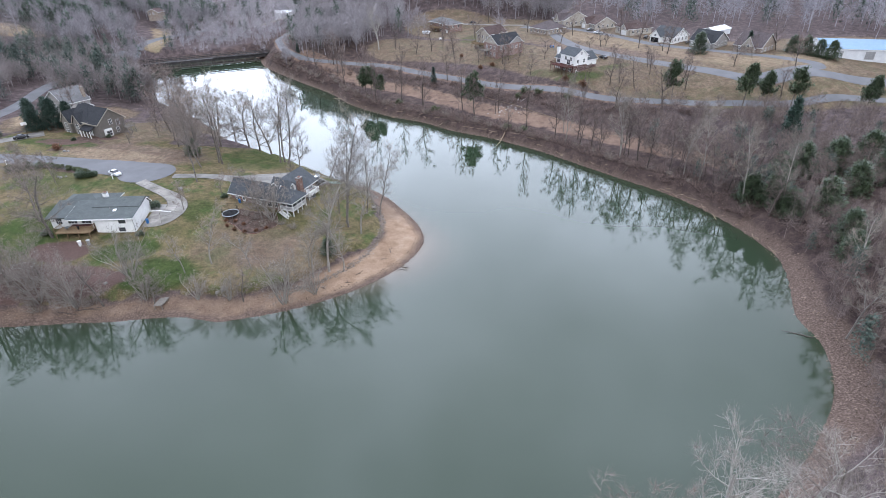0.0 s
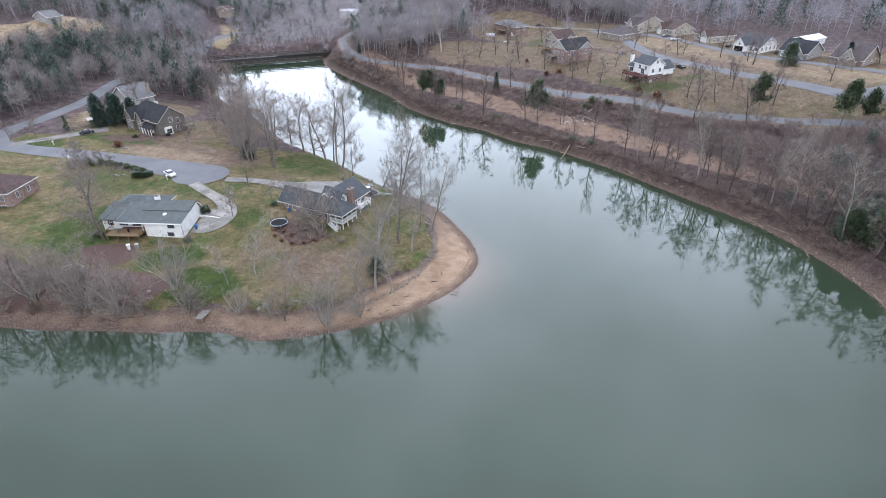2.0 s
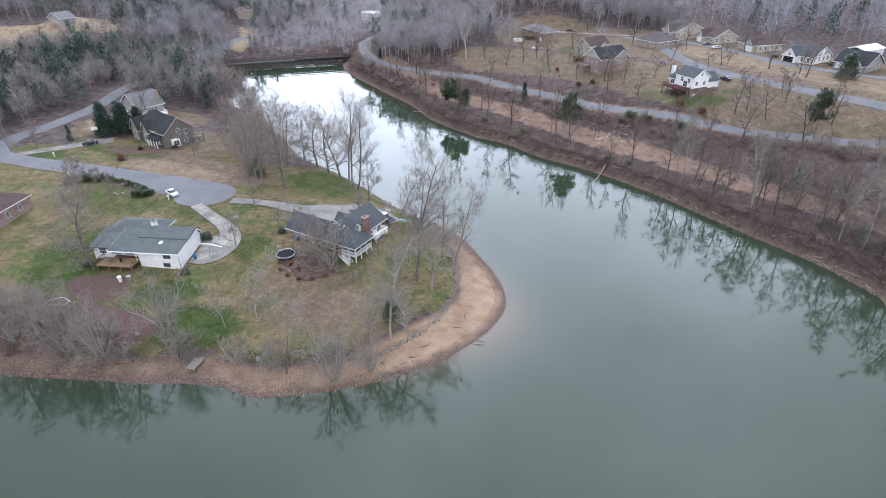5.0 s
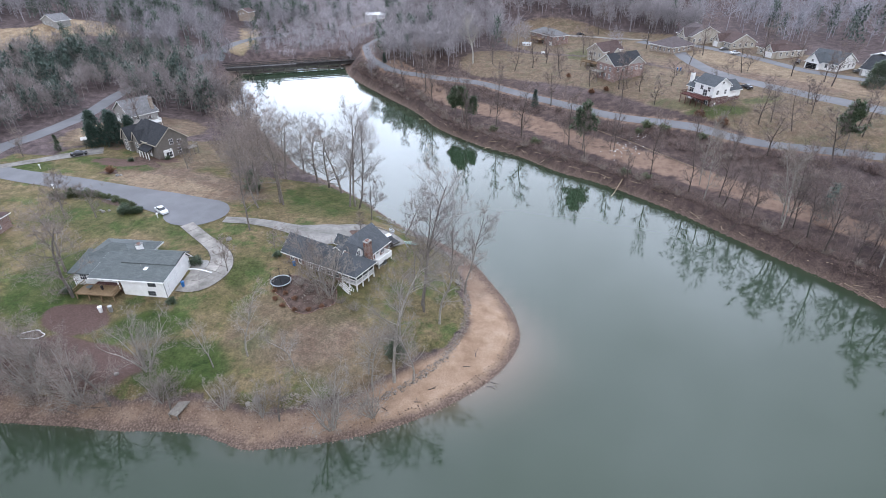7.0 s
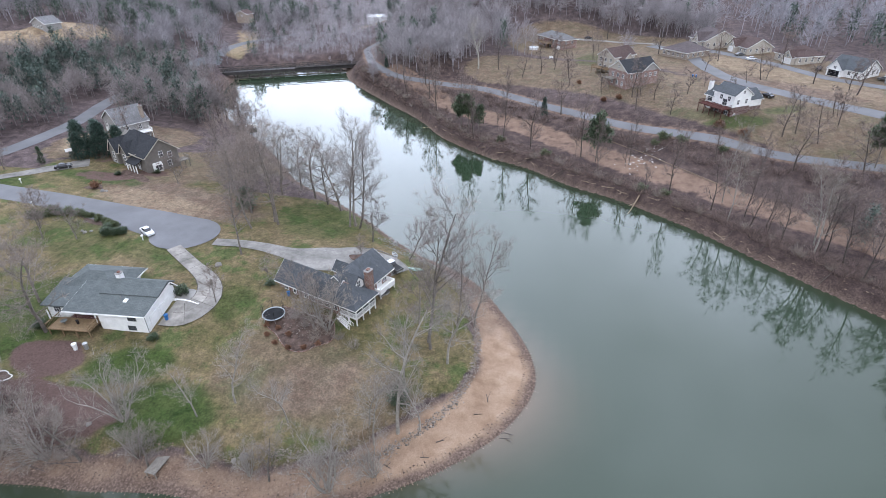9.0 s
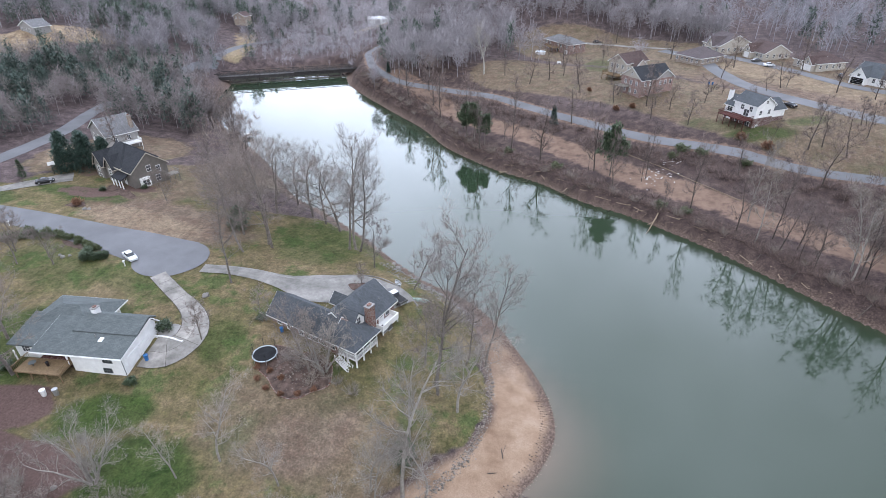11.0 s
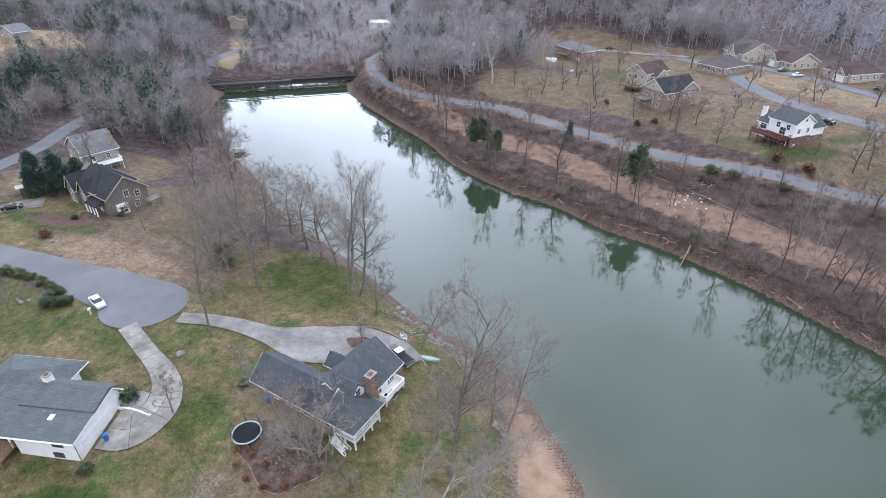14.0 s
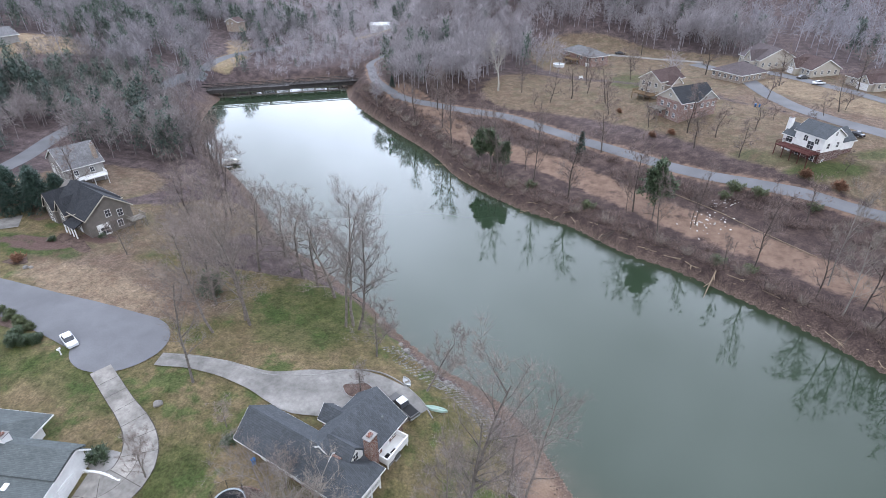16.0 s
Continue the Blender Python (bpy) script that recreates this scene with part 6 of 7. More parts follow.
row([(80.5, 136, 8, 0), (84, 131.5, 9, 60), (88, 139, 8.5, 130), (93, 146, 9, 200), (86, 126, 7.5, 260), (101, 150, 10, 310), (112, 152, 10, 20), (120, 142, 11, 90), (96, 128, 9, 140), (124, 156, 10, 200),
     (131, 148, 11, 40), (108, 136, 9, 10), (139, 162, 10, 80), (92, 112, 8, 20), (88, 104, 7, 70)], T_MAGNOLIA, 9, "evergreen_tree",
    "broad glossy evergreen with dark green leaves", "evergreen", "evergreens in the cove")
row([(75, 81.7, 16, 0), (84, 96, 15, 70), (83, 84, 14, 140), (91, 92, 16, 200), (90, 78, 15, 260), (80, 70, 14, 320), (77, 60, 13, 20), (87, 66, 15, 90), (98, 104, 15, 150), (102, 88, 14, 210), (72, 54, 13, 50), (66, 46, 14, 110),
     (97, 75, 14, 10), (84, 52, 14, 180)], F_PALE, 22, "bare_tree", "tangled leafless tree with pale branches on the cove's bank", "tree", "bare trees round the cove")
row([(31.5, 36.5, 23, 30), (37.5, 40.5, 22, 120)], T_SYC, 24, "sycamore", "tall bare sycamore with whitish branches by the near shore", "sycamore", "near sycamores")
row([(19, 33.5, 17, 0), (24.5, 34, 14, 70), (44, 36, 18, 50), (9, 30, 15.5, 200)], T_WIDE, 16, "bare_tree", "leafless tree with a rounded twiggy crown by the near shore", "tree", "near shore trees")
row([(-41, 309, 19, 0)], T_SYC, 24, "sycamore", "bare white-branched sycamore above the lane", "sycamore", "")
row([(11.9, 324.1, 11, 50), (23.3, 253.2, 9, 10), (89.1, 276.0, 13, 20), (72.2, 280.9, 11, 90), (43.2, 217.3, 10, 30), (63.2, 211.7, 13, 0), (80.4, 208.8, 14, 60), (-3, 256.5, 13, 0), (64.8, 229.4, 13, 70), (0.5, 282, 11, 120), (13, 292, 10, 200), (-12, 300, 12, 250), (-20, 297, 11, 300), (-6, 318, 12, 10), (34, 246, 9, 90), (69, 231, 11, 20),
     (88, 306, 13, 40), (118, 238, 10, 130), (147, 262, 14, 60), (64, 312, 13, 10), (42, 330, 14, 160), (98, 262, 14, 200), (140, 232, 12, 20), (22, 372, 14, 30), (74, 226, 12, 80), (93, 222, 12, 140)],
    F_WIDE, 16, "bare_tree", "leafless tree on the hillside lawns", "tree", "bare hillside trees")
plant("evergreen_tree", T_MAGNOLIA[0], "rounded dark evergreen by the street", "evergreen", 112, 262, 1.0, 0)
plant("evergreen_tree", T_MAGNOLIA[1], "dark evergreen among the point's bare trees", "evergreen", -29.6, 109.5, 0.45, 60)
plant("evergreen_tree", T_MAGNOLIA[0], "ivy-dark evergreen under bare trees", "evergreen", -83.5, 164, 0.6, 20)

# ---------- hedges, beds and shrubs ----------
rng = np.random.default_rng(5)


def shrubs(line, step, kinds, size, name, label, category, group, jitter=0.3):
    for i, (x, y) in enumerate(spline(line, step)):
        dx, dy = rng.normal(0, jitter, 2)
        plant(name, [("foliage", pick(i, kinds))], label, category, x + dx, y + dy, size * (0.85 + 0.3 * rng.random()), rng.random() * 360, group)


shrubs([(-104, 144.2), (-106.8, 142.8), (-108.4, 144.6)], 0.95, S_HEDGE, 1.3, "hedge_shrub", "clipped dark green hedge shrub", "shrub", "hedge by the street", 0.15)
shrubs([(-108, 146.5), (-112, 148.5), (-117, 149.8), (-122, 150.8)], 1.5, S_GREYHEDGE, 0.95, "hedge_shrub", "grey-green clipped hedge shrub in a mulch bed", "shrub", "hedge by the street")
shrubs([(-124, 150), (-128, 149.5), (-131, 147.5)], 2.5, S_OLIVE, 1.2, "round_shrub", "large rounded olive-green shrub", "shrub", "shrubs by the street")
for x, y, s in ((-76.3, 114.0, 1.0), (-77.6, 125.6, 1.5), (-61.4, 131.2, 1.0), (-128.5, 174.5, 0.9), (-119, 178.5, 0.9), (-98.5, 113, 1.2)):
    plant("round_shrub", [("foliage", S_EVERGREEN[0])], "clipped round evergreen shrub beside a house wall", "shrub", x, y, s, 20, "house shrubs")
S_RUST = [bush("rust", 231, 1.2, 1.6, 90, 8, 0.4, DRYLEAF)]
for x, y, s in ((-128.5, 165.5, 1.1), (46.8, 233, 1.4), (53.4, 228.6, 1.5), (12.5, 262, 1.0), (4, 283, 0.9), (18, 262, 1.0)):
    plant("rusty_shrub", [("foliage", S_RUST[0])], "rounded shrub holding rusty dry leaves", "shrub", x, y, s, 0, "rusty shrubs")
for i, (x, y) in enumerate(((-56.4, 118.4), (-54.2, 116.9), (-51.5, 116.2), (-48.8, 116.8), (-46.6, 118.2), (-55.0, 120.2), (-52.6, 119.2), (-57.4, 120.6))):
    plant("bed_shrub", [("foliage", S_RUST[0])], "small dark brown winter shrub in a mulch bed", "shrub", x, y, 0.45, i * 40, "bed shrubs by the trampoline")

# brush along the east bank and the lane's slope
BANK_BRUSH, SLOPE_BRUSH = [], []
for line, step, spread, kinds, s0 in ((EAST_SHORE[1:15], 1.4, (2.0, 4.6), S_BRUSH, 0.66), (EAST_SHORE[1:15], 2.6, (4.5, 8.5), S_BRUSH, 0.6), (EAST_SHORE[1:14], 6.0, (2.5, 5.5), S_PALEBRUSH, 0.75),
                                      (EAST_SHORE[14:], 2.2, (7.0, 13), S_BRUSH, 0.9)):
    c = spline(line, step)
    t = np.gradient(c, axis=0)
    for i, ((x, y), (tx, ty)) in enumerate(zip(c, t)):
        k = rng.uniform(*spread) / math.hypot(tx, ty)
        for sgn in (1, -1):
            qx, qy = x + sgn * ty * k, y - sgn * tx * k
            if shore_gap(qx, qy) > 1.6:
                BANK_BRUSH.append((pick(i, kinds), qx, qy, s0 * (0.65 + 0.7 * rng.random()), rng.random() * 360))
                break
c = spline(ROAD_EAST[3:15], 1.7)
t = np.gradient(c, axis=0)
for i, ((x, y), (tx, ty)) in enumerate(zip(c, t)):
    k = rng.uniform(4.2, 13) / math.hypot(tx, ty)
    qx, qy = x + ty * k, y - tx * k
    if qy > y:
        qx, qy = x - ty * k, y + tx * k
    if shore_gap(qx, qy) > 6 and rng.random() < (0.6 if x < 10 else 0.97):
        SLOPE_BRUSH.append((pick(i, S_BRUSH), qx, qy, 0.5 + 0.6 * rng.random(), rng.random() * 360))
        qx, qy = qx + rng.normal(0, 2.5), qy + rng.normal(0, 1.5)
        SLOPE_BRUSH.append((pick(i, S_BRUSH), qx, qy, 0.35 + 0.4 * rng.random(), rng.random() * 360))
scattered("bank_brush", "tangle of leafless grey-brown brush along the far bank", BANK_BRUSH)
scattered("slope_brush", "leafless thorny brush on the slope below the lane", SLOPE_BRUSH)
for x, y, s in ((30, 231, 1.5), (35, 228, 1.3), (27, 228, 1.1), (-8, 224.5, 1.3), (20, 201, 1.1), (26, 198, 1.0), (-24, 236, 1.2), (46, 221.5, 1.1)):
    plant("evergreen_shrub", [("foliage", S_OLIVE[0])], "olive-green evergreen shrub among brush", "shrub", x, y, s, 0, "evergreen shrubs on the bank")
# thin bare trees on the east bank
c = spline(EAST_SHORE[2:15], 6.0)
for i, (x, y) in enumerate(c):
    for tries in range(6):
        qx, qy = x + rng.uniform(-4, 16), y + rng.uniform(0, 20)
        if 3 < shore_gap(qx, qy) < 17:
            plant("bank_tree", pick(i, F_SMALL + F_WIDE), "thin leafless tree on the brushy bank", "tree", qx, qy, 0.45 + 0.4 * rng.random(), rng.random() * 360, "bank trees", (0, 0), 0.8 + 0.45 * rng.random())
            break

# ---------- woodland, too many trees to count ----------
def wood_tree(seed, height, spread, limbs_n, twigs):
    """A far leafless tree: stem and limbs in a rounded haze of fine twigs."""
    r_ = np.random.default_rng(seed)
    hs = height * (0.28 + 0.6 * np.sort(r_.random(limbs_n)))
    a = r_.random(limbs_n) * 2 * math.pi
    p0 = np.stack([np.zeros(limbs_n), np.zeros(limbs_n), hs], -1)
    ln = spread * (1.15 - 0.8 * (hs / height - 0.28))
    p1 = p0 + np.stack([np.cos(a), np.sin(a), np.full(limbs_n, 1.05)], -1) * ln[:, None] * 0.75
    top = np.array((r_.normal(0, 0.6), r_.normal(0, 0.6), height * 0.9))
    P0 = np.concatenate([[[0, 0, -0.5]], p0])
    P1 = np.concatenate([[top], p1])
    v, t = spikes(P0, P1, np.concatenate([[height * 0.011], np.full(limbs_n, 0.085)]))
    q = r_.normal(0, 1, (twigs, 3))
    q /= np.linalg.norm(q, axis=1)[:, None]
    reach = 0.35 + 0.65 * r_.random((twigs, 1)) ** 0.6
    lump = 0.82 + 0.3 * np.sin(2 * np.arctan2(q[:, 1:2], q[:, 0:1]) + seed) * np.sin(3 * q[:, 2:3] + seed)
    c = q * reach * lump * np.array((spread * 0.92, spread * 0.92, height * 0.36)) + np.array((0, 0, height * 0.62))
    w = q * np.array((1, 1, 0.8)) + r_.normal(0, 0.5, (twigs, 3)) + np.array((0, 0, 0.55))
    w /= np.linalg.norm(w, axis=1)[:, None]
    v2, t2 = blades(c - w * spread * 0.16, c + w * spread * (0.22 + 0.25 * r_.random((twigs, 1))), np.full(twigs, spread * 0.0165))
    return np.concatenate([v, v2]), np.concatenate([t, t2 + len(v)])


def wood_conifer(seed, height, radius, tufts):
    r_ = np.random.default_rng(seed)
    s = r_.random(tufts) ** 0.8
    a = r_.random(tufts) * 2 * math.pi
    q = radius * (1.05 - s * 0.85) * np.sqrt(r_.random(tufts)) * (0.8 + 0.35 * np.sin(3 * a + 9 * s + seed))
    c = np.stack([np.cos(a) * q, np.sin(a) * q, height * (0.2 + 0.8 * s) - 0.15 * q], -1)
    return needles(r_, c, np.stack([np.cos(a), np.sin(a), np.full(tufts, 0.15)], -1), radius * 0.36, 1)


FAR_TREES = [wood_tree(300 + i, 15, 4.6, 11, 210) for i in range(7)]
FARTHER = [wood_tree(330 + i, 15, 5.4, 5, 104) for i in range(6)]
FAR_FIRS = [wood_conifer(360 + i, 15, 3.8, 240) for i in range(5)]
ROADS = np.maximum.reduce([near_line(r_, 3.0, 0.8) for r_ in (ROAD_EAST, ROAD_UPPER, ROAD_COURT, ROAD_WEST)])


def mask_at(arr, x, y):
    return arr[min(int(np.searchsorted(GY, y)), len(GY) - 1), min(int(np.searchsorted(GX, x)), len(GX) - 1)]


def wood(name, label, x0, x1, y0, y1, area, firs, kinds, keep_out=(), size=(0.75, 1.25), twig=HAZY_TWIG):
    """Trees scattered over a stretch of land, joined by kind."""
    made = {"bare": [[], [], 0], "fir": [[], [], 0]}
    for i in range(int((x1 - x0) * (y1 - y0) / area)):
        x, y = rng.uniform(x0, x1), rng.uniform(y0, y1)
        if shore_gap(x, y) < 4 or mask_at(LAWN, x, y) > 0.25 or mask_at(ROADS, x, y) > 0.1 or any((x - a) ** 2 + (y - b_) ** 2 < r_ * r_ for a, b_, r_ in keep_out):
            continue
        patch = 0.5 + 0.5 * float(wobble(np.array(x), np.array(y), 22, 4))
        key = "fir" if rng.random() < firs * 2 * patch ** 1.5 else "bare"
        v, t = pick(i, FAR_FIRS if key == "fir" else kinds)
        s, a = rng.uniform(*size), rng.random() * 6.28
        m = np.array([[math.cos(a), -math.sin(a), 0], [math.sin(a), math.cos(a), 0], [0, 0, 1]]) * s
        acc = made[key]
        acc[0].append(v @ m.T + np.array((x, y, ground(x, y))))
        acc[1].append(t + acc[2])
        acc[2] += len(v)
    for key, (vs, ts, _) in made.items():
        if vs:
            # the farthest bare trees take the more strongly haze-tinted twigs
            me = tri_mesh(name, np.concatenate(vs), np.concatenate(ts), (HAZIER_TWIG if kinds is FARTHER and twig is HAZY_TWIG else twig) if key == "bare" else HAZY_NEEDLE)
            tagged(new(name if key == "bare" else "evergreen_" + name, me), label if key == "bare" else "dark pines and firs mixed into the wood", "woodland", "", "stuff")


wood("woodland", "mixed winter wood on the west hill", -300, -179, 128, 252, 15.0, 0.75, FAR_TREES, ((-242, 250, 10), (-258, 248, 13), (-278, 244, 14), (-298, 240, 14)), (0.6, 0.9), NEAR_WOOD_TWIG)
wood("woodland", "mixed winter wood north of the pale field", -310, -183, 284, 470, 30, 0.4, FAR_TREES, ((-241, 283, 13), (-212, 392, 16)), (0.7, 1.15))
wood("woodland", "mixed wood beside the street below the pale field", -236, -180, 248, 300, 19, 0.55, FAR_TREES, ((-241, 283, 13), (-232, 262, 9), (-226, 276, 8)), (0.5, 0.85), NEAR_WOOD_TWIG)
wood("woodland", "leafless wood beside the bridge's western end", -186, -163, 296, 350, 18, 0.15, FAR_TREES, (), (0.5, 0.85))
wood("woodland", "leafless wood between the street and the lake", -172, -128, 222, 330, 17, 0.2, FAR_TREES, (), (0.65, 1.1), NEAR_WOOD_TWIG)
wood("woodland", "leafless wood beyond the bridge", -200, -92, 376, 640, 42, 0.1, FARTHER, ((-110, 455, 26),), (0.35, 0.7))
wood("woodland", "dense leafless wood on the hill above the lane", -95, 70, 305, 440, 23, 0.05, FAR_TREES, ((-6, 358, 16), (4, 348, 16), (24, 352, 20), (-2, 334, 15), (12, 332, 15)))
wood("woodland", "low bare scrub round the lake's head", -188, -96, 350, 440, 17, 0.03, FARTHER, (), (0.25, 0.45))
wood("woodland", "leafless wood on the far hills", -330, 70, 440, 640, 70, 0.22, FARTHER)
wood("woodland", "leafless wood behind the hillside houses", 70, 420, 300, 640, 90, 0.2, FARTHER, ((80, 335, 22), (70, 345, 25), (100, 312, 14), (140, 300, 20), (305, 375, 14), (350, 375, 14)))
wood("woodland", "brown leafless thicket and saplings east of the cove", 64, 170, 45, 205, 20, 0.12, FAR_TREES, (), (0.32, 0.7), HILLTWIG)
wood("woodland", "leafless trees beyond the lane", 170, 420, 60, 205, 80, 0.1, FARTHER, (), (0.5, 0.9), HILLTWIG)
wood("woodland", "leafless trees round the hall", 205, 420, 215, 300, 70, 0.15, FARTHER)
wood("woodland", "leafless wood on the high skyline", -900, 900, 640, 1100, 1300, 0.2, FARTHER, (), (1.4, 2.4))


# ---------- stones along the waterline ----------
def stones(name, label, places, sizes, material):
    """Many small angular stones in one mesh."""
    base = np.array([(1, 0, -0.2), (-1, 0, -0.2), (0, 1, -0.2), (0, -1, -0.2), (0.2, 0.1, 0.75), (0, 0, -0.7)], float)
    tri = np.array([(0, 2, 4), (2, 1, 4), (1, 3, 4), (3, 0, 4), (2, 0, 5), (1, 2, 5), (3, 1, 5), (0, 3, 5)])
    m = len(places)
    p = np.array(places)
    v = base[None] * (0.7 + 0.6 * rng.random((m, 6, 3))) * np.array(sizes)[:, None, None]
    a = rng.random(m) * 6.28
    c, s = np.cos(a)[:, None], np.sin(a)[:, None]
    v = np.stack([v[..., 0] * c - v[..., 1] * s, v[..., 0] * s + v[..., 1] * c, v[..., 2] * 0.7], -1) + p[:, None]
    me = tri_mesh(name, v.reshape(-1, 3), (tri[None] + (np.arange(m) * 6)[:, None, None]).reshape(-1, 3), material)
    tagged(new(name, me), label, "stones", "", "stuff")


def shore_places(line, count, lo, hi, power=1.0):
    c = spline(line, 0.6)
    t = np.gradient(c, axis=0)
    out, sz = [], []
    while len(out) < count:
        i = rng.integers(0, len(c))
        k = lo + (hi - lo) * rng.random() ** power
        nx_, ny_ = t[i][1], -t[i][0]
        L_ = math.hypot(nx_, ny_)
        for sgn in (1, -1):
            x, y = c[i][0] + sgn * nx_ / L_ * k, c[i][1] + sgn * ny_ / L_ * k
            g = shore_gap(x, y)
            if g > -0.6 or lo < 0 and g > -1.5:
                break
        out.append((x, y, ground(x, y) + 0.02))
        sz.append(0.07 + 0.28 * rng.random() ** 4)
    return out, sz


p, s = shore_places(WEST_SHORE[4:26], 9500, -0.4, 2.4, 1.4)
s = [k * 0.62 for k in s]
stones("shore_stones", "brown and tan stones along the beach's edge", p, s, STONE)
p, s = shore_places(WEST_SHORE[4:12], 2800, 1.6, 6.5)
s = [k * 0.6 for k in s]
stones("bank_stones", "scattered stones below the lawn's eroded edge", p, s, STONE)
p, s = shore_places(EAST_SHORE[4:23], 4200, -0.2, 4.5, 1.3)
stones("shore_stones", "brown stones on the far shore", p, s, STONE)
p, s = shore_places(WEST_SHORE[19:24], 2600, 2.5, 8.5)
stones("riprap", "grey riprap stones below the parking court", [q for q in p], [k * 0.95 for k in s], RIPRAP)
EDGE = spline([(-46, 96.6), (-38, 97.6), (-31.4, 99.9), (-24.2, 107.5), (-19.9, 115.4), (-18.7, 125.6), (-21.1, 135.5), (-26, 143.5)], 0.1)
pick_ = EDGE[rng.integers(0, len(EDGE), 2400)] + rng.normal(0, 0.42, (2400, 2))
stones("riprap", "grey broken stones edging the lawn above the sand", [(x, y, ground(x, y) + 0.03) for x, y in pick_], list(0.07 + 0.2 * rng.random(2400) ** 3), EDGESTONE)
pp = [(x, y, ground(x, y) + 0.05) for x, y in zip(np.append(rng.normal(21, 2.8, 60), rng.normal(26.3, 1.6, 30)), np.append(rng.normal(218.4, 2.2, 60), rng.normal(226, 1.2, 30)))]
stones("white_stones", "pale broken stones strewn down the slope", pp, list(0.12 + 0.3 * rng.random(90) ** 2), LITTER_W)

pp = [(x, y, ground(x, y) + 0.09) for x, y in zip(-51.2 + rng.normal(0, 2.6, 130), 120.6 + rng.normal(0, 1.5, 130))]
stones("bed_stones", "small grey-brown stones strewn in the mulch bed", pp, list(0.06 + 0.16 * rng.random(130) ** 2), EDGESTONE)

# brush on the south-west shore, and an evergreen screen by the hall
for i in range(46):
    x, y = rng.uniform(-124, -76), rng.uniform(89.5, 99)
    if shore_gap(x, y) > 2.6 and y < 96 + 0.09 * (-76 - x):
        plant("brush", [("tangle", pick(i, S_BRUSH + S_PALEBRUSH))], "purple-brown leafless brush on the south shore", "shrub", x, y, rng.uniform(0.5, 1.15), rng.random() * 360, "south shore brush")
row([(152, 258, 7, 0), (155, 253, 7.5, 40), (158, 248, 7, 100), (160.5, 243, 7.5, 200)], T_MAGNOLIA, 9, "evergreen_tree", "dark clipped evergreen in a screen beside the hall", "evergreen", "screen of evergreens")

# taller trees that mirror in the water under the east bank, and twiggy heaps in the mulch bed
c = spline(EAST_SHORE[10:16], 4.0)
for i, (x, y) in enumerate(c):
    qx, qy = x + rng.uniform(3, 10), y + rng.uniform(2, 9)
    if shore_gap(qx, qy) > 2.5:
        plant("bank_tree", pick(i, F_PALE + F_WIDE), "tall leafless tree above the brushy east bank", "tree", qx, qy, rng.uniform(0.55, 0.85), rng.random() * 360, "tall east bank trees", (0, 0), rng.uniform(0.7, 1.0))
for i, (x, y) in enumerate(((-50.5, 121.8), (-47.5, 119.4), (-53, 123.4), (-45.6, 121.0), (-43.4, 120.2), (-40.4, 119.0))):
    plant("brush", [("tangle", pick(i, S_PALEBRUSH))], "heap of pale leafless twigs in the garden bed", "shrub", x, y, 0.55 + 0.1 * (i % 3), i * 50, "bed brush")
row([(-46.2, 121.8, 10, 20)], T_MULTI, 11, "many_stemmed_tree", "broad many-stemmed leafless tree beside the brick house", "tree", "")

row([(-100, 91.6, 13.5, 0), (-86, 92.0, 13, 60), (-74.5, 91.8, 11.5, 130), (-63.8, 92.6, 8.5, 200), (-116, 92.2, 14, 260), (-45, 93.4, 8, 310), (-93, 92.4, 12, 30)],
    T_WIDE, 16, "bare_tree", "leafless grey tree leaning over the south shore", "tree", "south shore trees")
# more bare trees scattered over the hillside lawns
for i in range(12):
    s_ = rng.random()
    x, y = -45 + 165 * s_ + rng.normal(0, 6), 312 - 88 * s_ + rng.normal(0, 11)
    if mask_at(ROADS, x, y) < 0.05 and shore_gap(x, y) > 20 and not any((x - a) ** 2 + (y - b_) ** 2 < 150 for a, b_ in ((29, 279), (57, 247), (25, 300), (56, 322))):
        plant("bare_tree", pick(i, F_WIDE + F_SMALL), "dark leafless tree on the leaf-strewn hillside", "tree", x, y, rng.uniform(0.5, 0.85), rng.random() * 360, "bare hillside trees")

# a thin pipe lying along the foot of the slope
g = Geo()
c = spline([(12.3, 234.5), (23.4, 223.2), (32.5, 213.0), (41.4, 204.2)], 1.5)
for (x0, y0), (x1, y1) in zip(c[:-1], c[1:]):
    g.tube((x0, y0, ground(x0, y0) + 0.12), (x1, y1, ground(x1, y1) + 0.12), 0.09, 0.09, 5)
tagged(new("pipe", g.mesh("pipe", DRIFT)), "thin pale pipe lying along the clay strip", "pipe")

# fallen branches and drift along the far waterline
c = spline(EAST_SHORE[3:16], 2.2)
t = np.gradient(c, axis=0)
for (x, y), (tx, ty) in zip(c, t):
    if rng.random() < 0.55:
        g = Geo()
        a = math.atan2(ty, tx) + rng.normal(0, 0.7)
        ln = rng.uniform(1.5, 4.5)
        x, y = x + rng.normal(0.6, 0.5), y + rng.normal(0.6, 0.5)
        z = max(ground(x, y), 0.0) + 0.12
        p1 = (x + math.cos(a) * ln, y + math.sin(a) * ln, z + rng.uniform(0.0, 0.6))
        g.tube((x, y, z), p1, 0.09, 0.04, 5)
        for k in range(3):
            f = rng.uniform(0.3, 0.9)
            q = tuple(u + (v - u) * f for u, v in zip((x, y, z), p1))
            b_ = a + rng.choice((-1, 1)) * rng.uniform(0.4, 0.9)
            g.tube(q, (q[0] + math.cos(b_) * ln * 0.35, q[1] + math.sin(b_) * ln * 0.35, q[2] + rng.uniform(0.0, 0.5)), 0.045, 0.015, 4)
